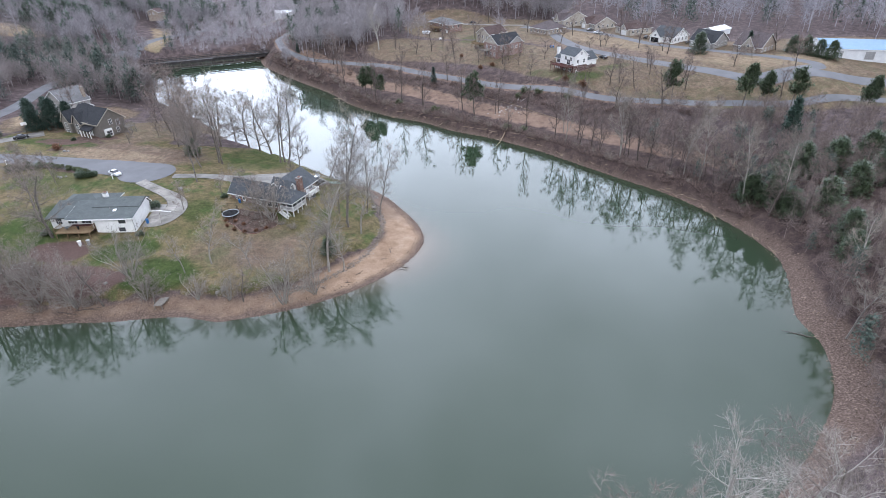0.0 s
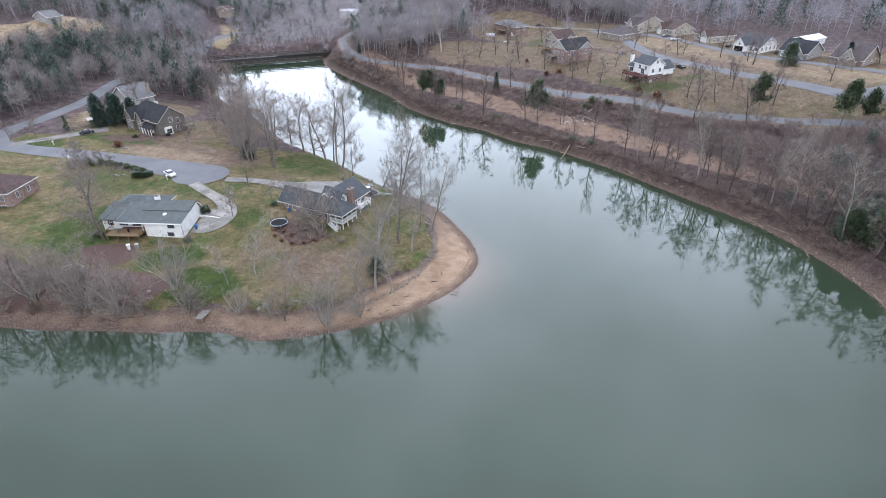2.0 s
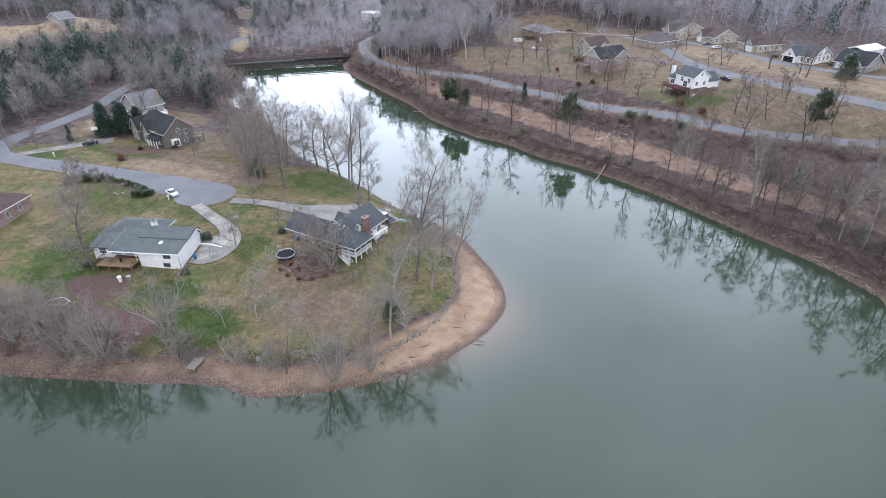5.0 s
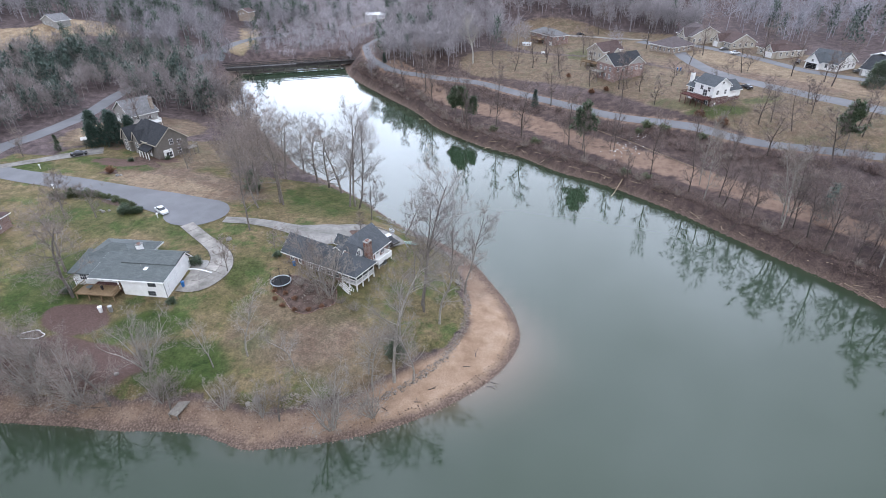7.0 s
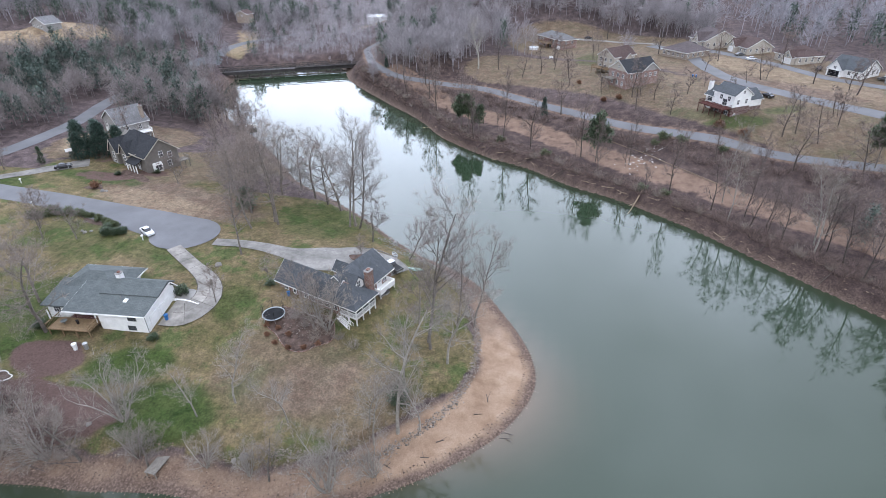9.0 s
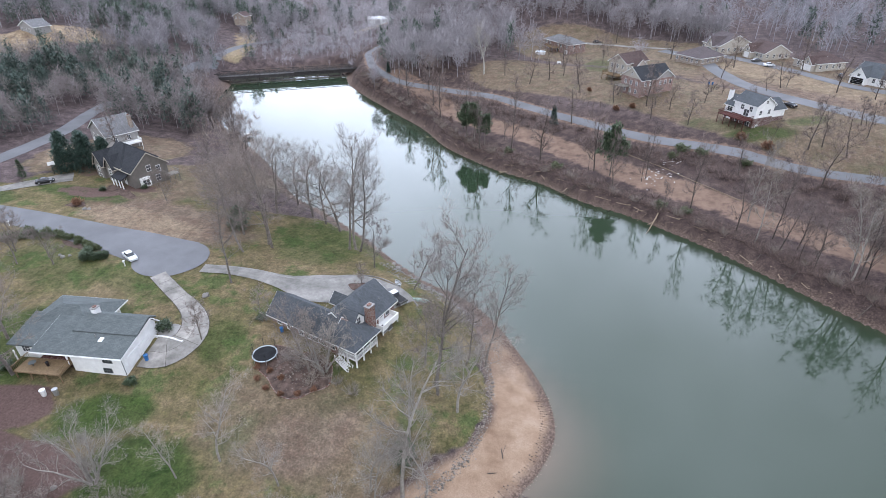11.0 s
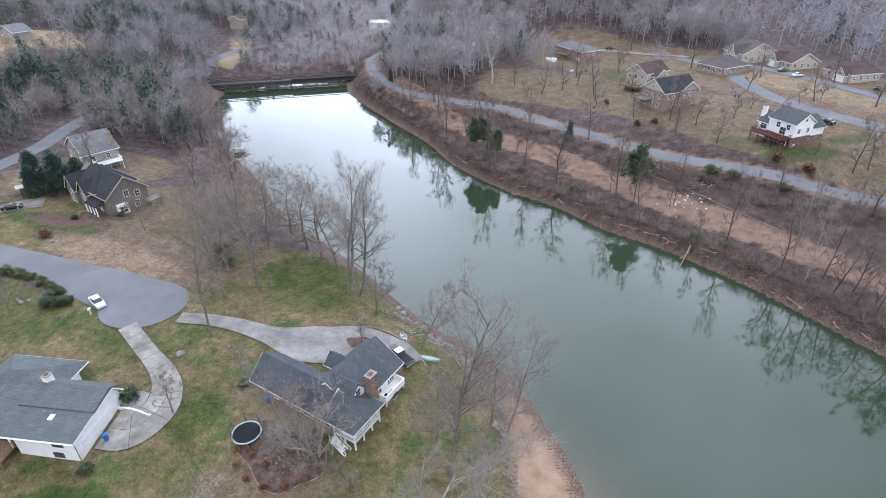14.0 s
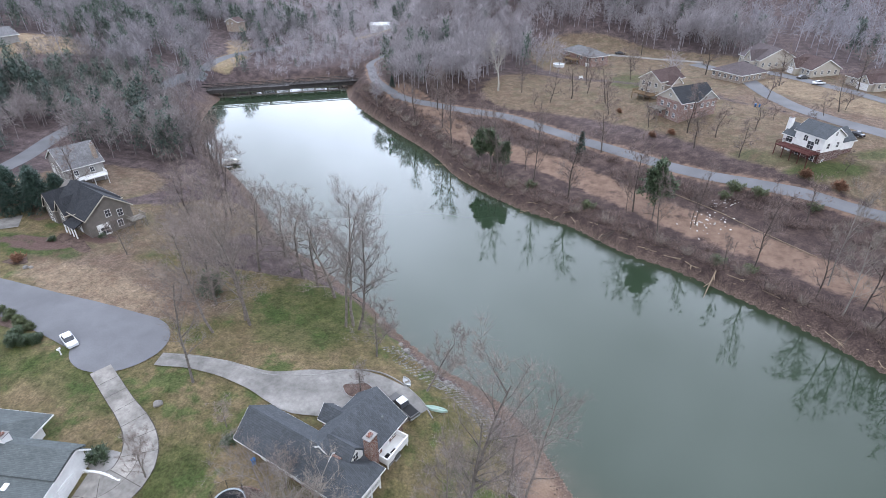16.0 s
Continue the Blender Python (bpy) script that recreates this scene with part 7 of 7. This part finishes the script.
        tagged(new("branch", g.mesh("branch", DRIFT)), "bleached forked branch on the far waterline", "branch", "fallen branches")

# ---------- cars ----------
def wheels_on(car, places, r):
    for x, y in places:
        w = part("wheel", Geo().tube((x, y - 0.11, r), (x, y + 0.11, r), r * 0.6, r * 0.6, 14), GALV, car)
        part("tyre", Geo().tube((x, y - 0.1, r), (x, y + 0.1, r), r, r, 16), RUBBER, w)


def loft(sections, n_side):
    """A closed skin through cross-sections that all have the same number of corners."""
    g = Geo()
    k = len(sections[0])
    g.add([p for s in sections for p in s], [(i * k + j, i * k + (j + 1) % k, (i + 1) * k + (j + 1) % k, (i + 1) * k + j) for i in range(len(sections) - 1) for j in range(k)]
          + [tuple(range(k))[::-1], tuple(range((len(sections) - 1) * k, len(sections) * k))])
    return g


def body_section(x, w, z0, z1, z2):
    return [(x, -w, z0), (x, w, z0), (x, w * 1.02, z1), (x, w * 0.92, z2), (x, -w * 0.92, z2), (x, -w * 1.02, z1)]


def sedan(x, y, rz, paint, label, name="sedan", ln=1.0):
    car = thing(name, label, "car", (x, y, ground(x, y) + 0.13), rz)
    part("body", loft([body_section(a * ln, w, 0.28, 0.6, z) for a, w, z in ((-2.3, 0.72, 0.82), (-2.1, 0.86, 0.95), (-1.2, 0.89, 1.0), (0.9, 0.89, 0.98), (1.7, 0.87, 0.86), (2.2, 0.78, 0.7))], 6), paint, car, smooth=False)
    part("roof", loft([[(a * ln, -w, 0.95), (a * ln, w, 0.95), (a * ln, w * 0.8, z), (a * ln, -w * 0.8, z)] for a, w, z in ((-1.6, 0.78, 0.98), (-0.9, 0.8, 1.4), (0.3, 0.8, 1.42), (1.1, 0.78, 0.98))], 4), GLASS, car, "dark glazed cabin")
    part("roof_panel", loft([[(a * ln, -w, z - 0.02), (a * ln, w, z - 0.02), (a * ln, w * 0.95, z + 0.03), (a * ln, -w * 0.95, z + 0.03)] for a, w, z in ((-0.95, 0.6, 1.4), (-0.3, 0.66, 1.45), (0.35, 0.6, 1.42))], 4), paint, car)
    for s in (-1, 1):
        part("headlight", Geo().box(2.05 * ln, s * 0.62 - 0.14, 0.62, 2.2 * ln, s * 0.62 + 0.14, 0.74), GALV, car)
        part("tail_light", Geo().box(-2.32 * ln, s * 0.58 - 0.14, 0.66, -2.2 * ln, s * 0.58 + 0.14, 0.8), BRICK, car)
    wheels_on(car, [(1.35 * ln, 0.8), (1.35 * ln, -0.8), (-1.35 * ln, 0.8), (-1.35 * ln, -0.8)], 0.32)
    return car


def pickup(x, y, rz, paint, label):
    car = thing("pickup_truck", label, "truck", (x, y, ground(x, y) + 0.17), rz)
    part("body", loft([body_section(a, w, 0.42, 0.8, z) for a, w, z in ((-2.9, 0.95, 1.12), (-0.7, 0.97, 1.14), (0.6, 0.97, 1.14), (1.9, 0.95, 1.1), (2.7, 0.88, 0.98))], 6), paint, car)
    part("bed", Geo().box(-2.75, -0.76, 1.0, -0.75, 0.76, 1.17), RUBBER, car, "black open cargo bed")
    part("cabin", loft([[(a, -w, 1.1), (a, w, 1.1), (a, w * 0.82, z), (a, -w * 0.82, z)] for a, w, z in ((-0.7, 0.88, 1.15), (-0.45, 0.88, 1.78), (0.75, 0.88, 1.8), (1.5, 0.86, 1.15))], 4), GLASS, car)
    # white paint puts the sky's reflection into the roof's colour
    part("roof_panel", Geo().box(-0.45, -0.68, 1.76, 0.75, 0.68, 1.85), CARWHITE, car, "cab roof painted pale for the sky's reflection")
    part("bumper", Geo().box(-3.02, -0.9, 0.5, -2.88, 0.9, 0.72), GALV, car)
    wheels_on(car, [(1.8, 0.86), (1.8, -0.86), (-1.75, 0.86), (-1.75, -0.86)], 0.4)
    return car


sedan(-98.2, 144.8, -32, CARWHITE, "silver-white sedan parked at the edge of the turning circle")
pickup(-39.2, 142.0, 143, CARGREY, "dark grey pickup truck parked beside the brick house")
sedan(-147.5, 176.0, 35, CARBLACK, "black car on the taupe house's drive")
sedan(68, 258.5, 120, CARBLACK, "dark car beside the white house")
sedan(12, 372, 10, CARBLACK, "dark off-roader on the far lawn", "off_roader")
sedan(78.5, 315.1, 20, CARWHITE, "pale car before the hillside garages")
sedan(75.9, 323.3, 20, CARGREY, "grey car on a hillside drive")
sedan(99, 298, 60, CARBLACK, "black car by a hillside garage")
sedan(116, 283, 130, CARGREY, "grey car by the open garage")


# ---------- garden of the brick house ----------
def trampoline(x, y):
    z = ground(x, y)
    t = thing("trampoline", "round black trampoline with a pale pad and a net", "trampoline", (x, y, z))
    part("mat", Geo().lathe([(1.94, 0.78), (1.94, 0.8)], 32), BLACKNET, t)
    ring = Geo()
    n_ = 32
    for i in range(n_):
        a0, a1 = 2 * math.pi * i / n_, 2 * math.pi * (i + 1) / n_
        ring.add([(r * math.cos(a), r * math.sin(a), h) for a in (a0, a1) for r, h in ((1.92, 0.76), (2.12, 0.76), (2.12, 0.88), (1.92, 0.86))],
                 [(0, 1, 5, 4), (1, 2, 6, 5), (2, 3, 7, 6), (3, 0, 4, 7)])
    part("pad", ring, PAD, t, "pale blue-grey edge pad")
    for i in range(6):
        a = 2 * math.pi * i / 6
        c, s = math.cos(a) * 2.1, math.sin(a) * 2.1
        part("leg", Geo().tube((c, s, 0), (c, s, 0.8), 0.04, 0.04, 6), GALV, t)
        part("pole", Geo().tube((c, s, 0.8), (c, s, 2.6), 0.035, 0.035, 6), RUBBER, t)
    net = Geo()
    for i in range(48):
        a0, a1 = 2 * math.pi * i / 48, 2 * math.pi * (i + 1) / 48
        net.tube((2.1 * math.cos(a0), 2.1 * math.sin(a0), 0.9), (2.1 * math.cos(a1), 2.1 * math.sin(a1), 2.5), 0.006, 0.006, 3)
        net.tube((2.1 * math.cos(a1), 2.1 * math.sin(a1), 0.9), (2.1 * math.cos(a0), 2.1 * math.sin(a0), 2.5), 0.006, 0.006, 3)
        net.tube((2.1 * math.cos(a0), 2.1 * math.sin(a0), 2.5), (2.1 * math.cos(a1), 2.1 * math.sin(a1), 2.5), 0.02, 0.02, 3)
    part("net", net, RUBBER, t)


PAD = mottled("pale_trampoline_pad", (0.38, 0.42, 0.45), 0.6, 0.3, vary=0.1)
trampoline(-57.0, 122.9)


def sheet(name, x, y, rx, ry, rz, lift, material, label, category, wob=0.12):
    """A bed that hugs the land, with a wavy edge."""
    g = Geo()
    rings_, seg_ = 6, 36
    c, s = math.cos(radians(rz)), math.sin(radians(rz))
    vs = []
    for r in range(rings_ + 1):
        for k in range(seg_):
            a = 2 * math.pi * k / seg_
            q = r / rings_ * (1 + wob * math.sin(3 * a + x) + wob * 0.6 * math.sin(5 * a + y))
            u, v = rx * q * math.cos(a), ry * q * math.sin(a)
            px, py = x + u * c - v * s, y + u * s + v * c
            vs.append((px, py, ground(px, py) + lift))
    g.add(vs, [(r * seg_ + k, r * seg_ + (k + 1) % seg_, (r + 1) * seg_ + (k + 1) % seg_, (r + 1) * seg_ + k) for r in range(rings_) for k in range(seg_)])
    ob = tagged(new(name, g.mesh(name, material)), label, category, "", "structure")
    edge_ = Geo()
    for k in range(seg_):
        p, q = vs[rings_ * seg_ + k], vs[rings_ * seg_ + (k + 1) % seg_]
        edge_.tube(p, q, 0.09, 0.09, 5)
    return ob, edge_


bed, rim = sheet("mulch_bed", -51.2, 121.2, 7.0, 4.4, -16, 0.07, MULCH, "dark mulch bed below the trampoline", "bed")
part("edging", rim, BRICK, bed, "low red brick edging")
bed, rim = sheet("mulch_bed", -46.4, 143.6, 2.7, 1.8, -15, 0.26, MULCH, "mulch bed in the parking court", "bed")
part("edging", rim, CURB, bed)
bed, rim = sheet("mulch_bed", -113.5, 148.8, 8.5, 2.0, -14, 0.07, MULCH, "dark mulch bed under the street hedge", "bed")
bed, rim = sheet("mulch_bed", -129, 165.5, 2.6, 1.6, 0, 0.07, MULCH, "round mulch bed on the lawn", "bed")
bed, rim = sheet("mulch_bed", -123.5, 175.0, 6.5, 1.8, -25, 0.07, MULCH, "mulch bed along the taupe house", "bed")
bed, rim = sheet("mulch_bed", -97.2, 101.8, 2.2, 1.0, 15, 0.09, MULCH, "raised bed with a pale curved edge", "bed")
part("edging", rim, TRIM, bed)
bed, rim = sheet("gravel_bed", -76.0, 125.4, 3.6, 1.7, -8, 0.07, CURB, "pale gravel garden beside the garage drive", "bed")
part("retaining_wall", merge(*[Geo().box(-79.4 + k * 0.62, 123.4 + 0.35 * math.sin(k * 0.35) - 0.15, 6.2, -78.76 + k * 0.62, 123.4 + 0.35 * math.sin(k * 0.35) + 0.15, 8.0 - 0.02 * k) for k in range(11)]), TRIM, bed, "low white retaining wall")


def boat(x, y, rz, ln, w, paint, label, name, lift=0.1, upside=False):
    b = thing(name, label, "boat", (x, y, ground(x, y) + lift), rz)
    secs = []
    for i in range(9):
        s = i / 8 * 2 - 1
        ww = w / 2 * (1 - abs(s) ** 2.6) + 0.03
        hh = 0.34 + 0.12 * s * s
        xs = s * ln / 2
        secs.append([(xs, -ww, hh), (xs, -ww * 0.75, 0.04), (xs, ww * 0.75, 0.04), (xs, ww, hh), (xs, ww * 0.86, hh), (xs, ww * 0.66, 0.12), (xs, -ww * 0.66, 0.12), (xs, -ww * 0.86, hh)])
    g = loft(secs, 8)
    if upside:
        g.v = [(a, b_, 0.5 - c_) for a, b_, c_ in g.v]
    part("hull", g, paint, b)
    part("gunwale", merge(*[Geo().tube(secs[i][k], secs[i + 1][k], 0.03, 0.03, 5) for i in range(8) for k in (0, 3)]) if not upside else Geo().box(-ln / 2.4, -0.02, 0.42, ln / 2.4, 0.02, 0.47), paint, b)
    part("seat", Geo().box(-0.15, -w * 0.42, 0.25 if not upside else 0.02, 0.15, w * 0.42, 0.29 if not upside else 0.06), GREYWOOD, b)
    return b


boat(-34.4, 143.6, -6, 3.6, 0.95, GREENPAINT, "faded green canoe lying beside the parking court", "canoe", 0.05, True)
boat(-40.0, 147.8, 130, 2.3, 1.0, GALV, "small pale aluminium dinghy on the bank", "dinghy")
# this hull stands in for a grey wooden landing, not a boat
boat(-22.1, 134.4, 120, 3.0, 1.1, GREYWOOD, "boat hull standing in for a weathered grey wooden landing at the lawn's edge", "landing_stand_in")


def dock():
    x, y, rz = -62.3, 93.6, -6
    d = thing("dock", "small weathered wooden dock stranded on the low shore", "dock", (x, y, 0), rz)
    z = 1.75
    for i in range(24):
        part("plank", Geo().box(-0.9, -2.4 + i * 0.2, z, 0.9, -2.4 + i * 0.2 + 0.185, z + 0.04), GREYWOOD, d)
    for sx in (-0.8, 0.8):
        part("beam", Geo().box(sx - 0.05, -2.4, z - 0.2, sx + 0.05, 2.4, z - 0.002), GREYWOOD, d)
        for sy in (-2.2, 0, 2.2):
            part("post", Geo().tube((sx, sy, 0.2), (sx, sy, z - 0.2), 0.08, 0.08, 8), GREYWOOD, d)


dock()


def small_dock(x, y, rz, ln, w, label, name="dock"):
    d = thing(name, label, "dock", (x, y, 0), rz)
    for i in range(int(ln / 0.25)):
        part("plank", Geo().box(i * 0.25, -w / 2, 0.95, i * 0.25 + 0.23, w / 2, 1.0), GREYWOOD, d)
    for i in range(0, int(ln) + 1, 2):
        for s in (-1, 1):
            part("post", Geo().tube((i, s * w / 2.2, -1.2), (i, s * w / 2.2, 1.3), 0.09, 0.09, 8), GREYWOOD, d)


small_dock(-54.5, 166.6, 40, 5.0, 1.6, "narrow wooden landing on the west bank")
small_dock(-127.5, 240.0, 50, 7.0, 2.6, "pale boat landing at the water's edge")
boat(-126, 246, 20, 5.0, 1.7, TRIM, "white motorboat moored by the landing", "motorboat", 1.2)


# ---------- bins, posts and other yard things ----------
def bin_(x, y, z, mat, label, name="wheeled_bin", s=1.0):
    b = thing(name, label, "bin", (x, y, z), 20)
    part("body", Geo().lathe([(0.26 * s, 0), (0.33 * s, 0.95 * s)], 8), mat, b)
    part("lid", Geo().lathe([(0.36 * s, 0.95 * s), (0.36 * s, 1.0 * s), (0.2 * s, 1.08 * s)], 8), mat, b)
    return b


bin_(-76.4, 118.6, ground(-76.4, 118.6) + 0.15, BLUEPLASTIC, "blue plastic bin by the garage", s=1.15)
bin_(-56.6, 128.9, ground(-56.6, 128.9), BLUEPLASTIC, "blue tarpaulin-covered bin beside the brick wall", s=1.0)


def air_conditioner(x, y, rz):
    """A condenser: slab, cabinet with louvres, and a round fan grille."""
    a = thing("air_conditioner", "dark air conditioning unit beside the brick wall", "air conditioner", (x, y, ground(x, y)), rz, "air conditioners by the brick house")
    part("pad", Geo().box(-0.6, -0.6, -0.05, 0.6, 0.6, 0.1), CURB, a)
    cab = part("cabinet", Geo().box(-0.48, -0.48, 0.1, 0.48, 0.48, 1.02), DARK_TRIM, a)
    for k in range(6):
        part("louvre", Geo().box(-0.5, -0.5, 0.2 + k * 0.13, 0.5, 0.5, 0.24 + k * 0.13), CARGREY, cab)
    part("fan_grille", Geo().lathe([(0.42, 0), (0.42, 0.06), (0.3, 0.09), (0.08, 0.09)], 16, (0, 0, 1.02)), CARBLACK, a)


air_conditioner(-39.0, 133.0, -21)
air_conditioner(-38.3, 134.0, -21)
for bx_, by_ in ((48.4, 285.6), (49.6, 285.2)):
    bin_(bx_, by_, ground(bx_, by_), BLUEPLASTIC, "dark blue wheeled bin at the roadside")


def round_pool(x, y):
    p_ = thing("round_pool", "round above-ground pool with a pale rim", "pool", (x, y, ground(x, y)))
    part("wall", Geo().lathe([(2.5, -0.3), (2.5, 1.15)], 24), METAL_WHITE, p_)
    part("rim", Geo().lathe([(2.3, 1.16), (2.3, 1.24), (2.66, 1.24), (2.66, 1.16)], 24), TRIM, p_)
    part("water", Geo().lathe([(2.28, 1.16), (2.28, 1.255)], 24), PAD, p_, "dull blue-grey pool cover")


def garden_bench(x, y, rz):
    b_ = thing("garden_bench", "white bench on the hillside lawn", "bench", (x, y, ground(x, y)), rz)
    part("seat", Geo().box(-0.9, -0.3, 0.42, 0.9, 0.3, 0.5), TRIM, b_)
    part("backrest", Geo().box(-0.9, 0.24, 0.5, 0.9, 0.32, 1.0), TRIM, b_)
    for lx in (-0.8, 0.8):
        part("leg", Geo().box(lx - 0.06, -0.28, -0.1, lx + 0.06, 0.28, 0.42), TRIM, b_)


garden_bench(-7.7, 328.3, 30)
round_pool(-17.0, 352.0)
bin_(60, 256, ground(60, 256), BLUEPLASTIC, "blue bin beside the white house")
for i, (x, y) in enumerate(((-88.4, 109.4), (-86.6, 109.9))):
    bin_(x, y, ground(x, y), GALV if i else TRIM, "pale rain barrel below the deck", "barrel", 1.3)
bin_(-39.9, 129.6, ground(-39.9, 129.6), GALV, "steel gas bottle by the porch", "gas_bottle", 0.9)


def mailbox(x, y, rz=0):
    m = thing("mailbox", "white mailbox on a post at the kerb", "mailbox", (x, y, ground(x, y)), rz)
    part("post", Geo().box(-0.08, -0.08, -0.2, 0.08, 0.08, 1.1), TRIM, m)
    part("box", Geo().box(-0.14, -0.28, 1.1, 0.14, 0.28, 1.36), TRIM, m)


mailbox(-97.4, 141.9)
mailbox(-136, 152.6)
mailbox(-151, 164.5)


def boulder(x, y, s, label="grey boulder on the lawn", mat=RIPRAP):
    r_ = random.Random(int(x * 7 + y * 13))
    g = Geo()
    for k in range(2):
        g.lathe([(s * 0.5 * (1 - 0.25 * k), -0.1), (s * (0.55 - 0.2 * k), s * 0.2), (s * 0.4 * (1 - 0.3 * k), s * 0.5), (s * 0.12, s * 0.65)], 7, (k * s * 0.25, k * s * 0.2, 0))
    g.v = [(a + r_.uniform(-0.08, 0.08) * s, b_ + r_.uniform(-0.08, 0.08) * s, c_ + r_.uniform(-0.06, 0.06) * s) for a, b_, c_ in g.v]
    o = new("boulder", g.mesh("boulder", mat))
    o.matrix_basis = pose(x, y, ground(x, y))
    return tagged(o, label, "boulder", "boulders")


for x, y, s in ((-75.1, 135.2, 1.1), (-125, 163.5, 0.9), (-124, 163.8, 0.7), (-113, 142.6, 0.8), (-112, 143.4, 0.6), (-114.2, 143.2, 0.6), (-49.5, 95.2, 1.1), (-51, 94.8, 0.7), (-75.5, 96, 0.7),
                (-34.6, 152.6, 1.0), (-36.5, 153.8, 0.9), (-38.2, 155.6, 1.1), (-40, 157.5, 0.9), (-43, 159, 1.2), (-44.6, 160.8, 0.8)):
    boulder(x, y, s)


def log(x0, y0, x1, y1, r, label="bleached fallen log at the water's edge", forks=2, lift=0.15):
    z0, z1 = max(ground(x0, y0), -0.05) + lift, max(ground(x1, y1), -0.1) + lift
    g = Geo().tube((0, 0, 0), (x1 - x0, y1 - y0, z1 - z0), r, r * 0.5, 7)
    r_ = random.Random(int(x0 * 11))
    for k in range(forks):
        s = 0.4 + 0.3 * k
        g.tube(((x1 - x0) * s, (y1 - y0) * s, (z1 - z0) * s), ((x1 - x0) * (s + 0.4) + r_.uniform(-1, 1), (y1 - y0) * (s + 0.4) + r_.uniform(-1, 1), (z1 - z0) * s + r_.uniform(0, 0.6)), r * 0.5, r * 0.2, 6)
    o = new("fallen_log", g.mesh("fallen_log", DRIFT if r > 0.2 else HILLBARK))
    o.matrix_basis = pose(x0, y0, z0)
    return tagged(o, label, "log", "driftwood")


log(20.2, 200.2, 17.0, 194.2, 0.22, forks=3)
for x0, y0, x1, y1 in ((1, 213.5, -6.5, 212.8), (0.5, 214.5, -5, 211), (-12, 224, -17, 219.5), (-19, 229, -23, 224), (-30, 236, -33, 231), (41, 181, 37.5, 178), (47, 174.5, 43, 171.5), (57, 163, 52.5, 160.5),
                       (72, 82, 66.5, 84.5), (-42, 252, -44.5, 247.5)):
    log(x0 + (x1 - x0) * 0.4, y0 + (y1 - y0) * 0.4, x1, y1, 0.11, forks=3)
for x0, y0, x1, y1 in ((-29.5, 99.2, -28.4, 98.8), (-24.5, 101.5, -23.2, 101.8), (-22.6, 104.5, -21.4, 105.2), (-17.5, 111, -16.2, 111.4), (-15.5, 114, -15.9, 115.6), (-12.2, 108.8, -10.6, 108.6), (-12.8, 107.6, -11.2, 107.9),
                       (-80, 90.5, -74, 91.6), (-84, 90.2, -79, 89.6)):
    log(x0, y0, x1, y1, 0.09, "short dark driftwood on the beach", 1, 0.06)


def hoop(x, y, rz):
    h = thing("basketball_hoop", "basketball hoop on a post by the drive", "hoop", (x, y, ground(x, y)), rz)
    part("post", Geo().tube((0, 0, -0.2), (0, 0, 3.2), 0.06, 0.06, 8), RUBBER, h)
    part("backboard", Geo().box(0.3, -0.9, 2.9, 0.36, 0.9, 3.9), TRIM, h)
    part("arm", Geo().tube((0, 0, 3.1), (0.3, 0, 3.3), 0.04, 0.04, 6), RUBBER, h)
    part("rim", Geo().lathe([(0.23, 3.05), (0.25, 3.07)], 14, (0.66, 0, 0)), BRICK, h)


hoop(-149.5, 181.5, -40)


def pole(x, y, hgt):
    u = thing("utility_pole", "wooden utility pole with a crossarm", "utility pole", (x, y, ground(x, y)), 30, "utility poles")
    part("post", Geo().tube((0, 0, -0.5), (0, 0, hgt), 0.16, 0.1, 8), BARK, u)
    part("crossarm", Geo().box(-1.2, -0.06, hgt - 0.8, 1.2, 0.06, hgt - 0.65), BARK, u)


for x, y in ((96, 322), (130, 300), (168, 276)):
    pole(x, y, 11)


def kerb(line, label):
    c = spline(line, 0.8)
    g = Geo()
    for (x0, y0), (x1, y1) in zip(c[:-1], c[1:]):
        g.tube((x0, y0, ground(x0, y0) + 0.12), (x1, y1, ground(x1, y1) + 0.12), 0.13, 0.13, 5)
    tagged(new("kerb", g.mesh("kerb", CURB)), label, "kerb", "", "structure")


kerb([(-79, 145.6), (-70, 145.9), (-62, 144.3), (-55, 145.6), (-48, 148.6), (-43, 148.4), (-37.6, 145.2), (-34.6, 141.8)], "low concrete kerb along the drive")

# a table and chairs on the ranch deck
def table(x, y, z, s=1.0):
    t = thing("garden_table", "dark garden table on the wooden deck", "table", (x, y, z))
    part("tabletop", Geo().lathe([(0.6 * s, 0.7), (0.6 * s, 0.74)], 14), DARK_TRIM, t)
    part("leg", Geo().tube((0, 0, 0), (0, 0, 0.7), 0.06, 0.06, 6), DARK_TRIM, t)


table(-93.0, 113.2, 8.05)
bin_(-90.6, 113.6, 8.05, CARBLACK, "black kettle grill on the deck", "grill", 0.8)
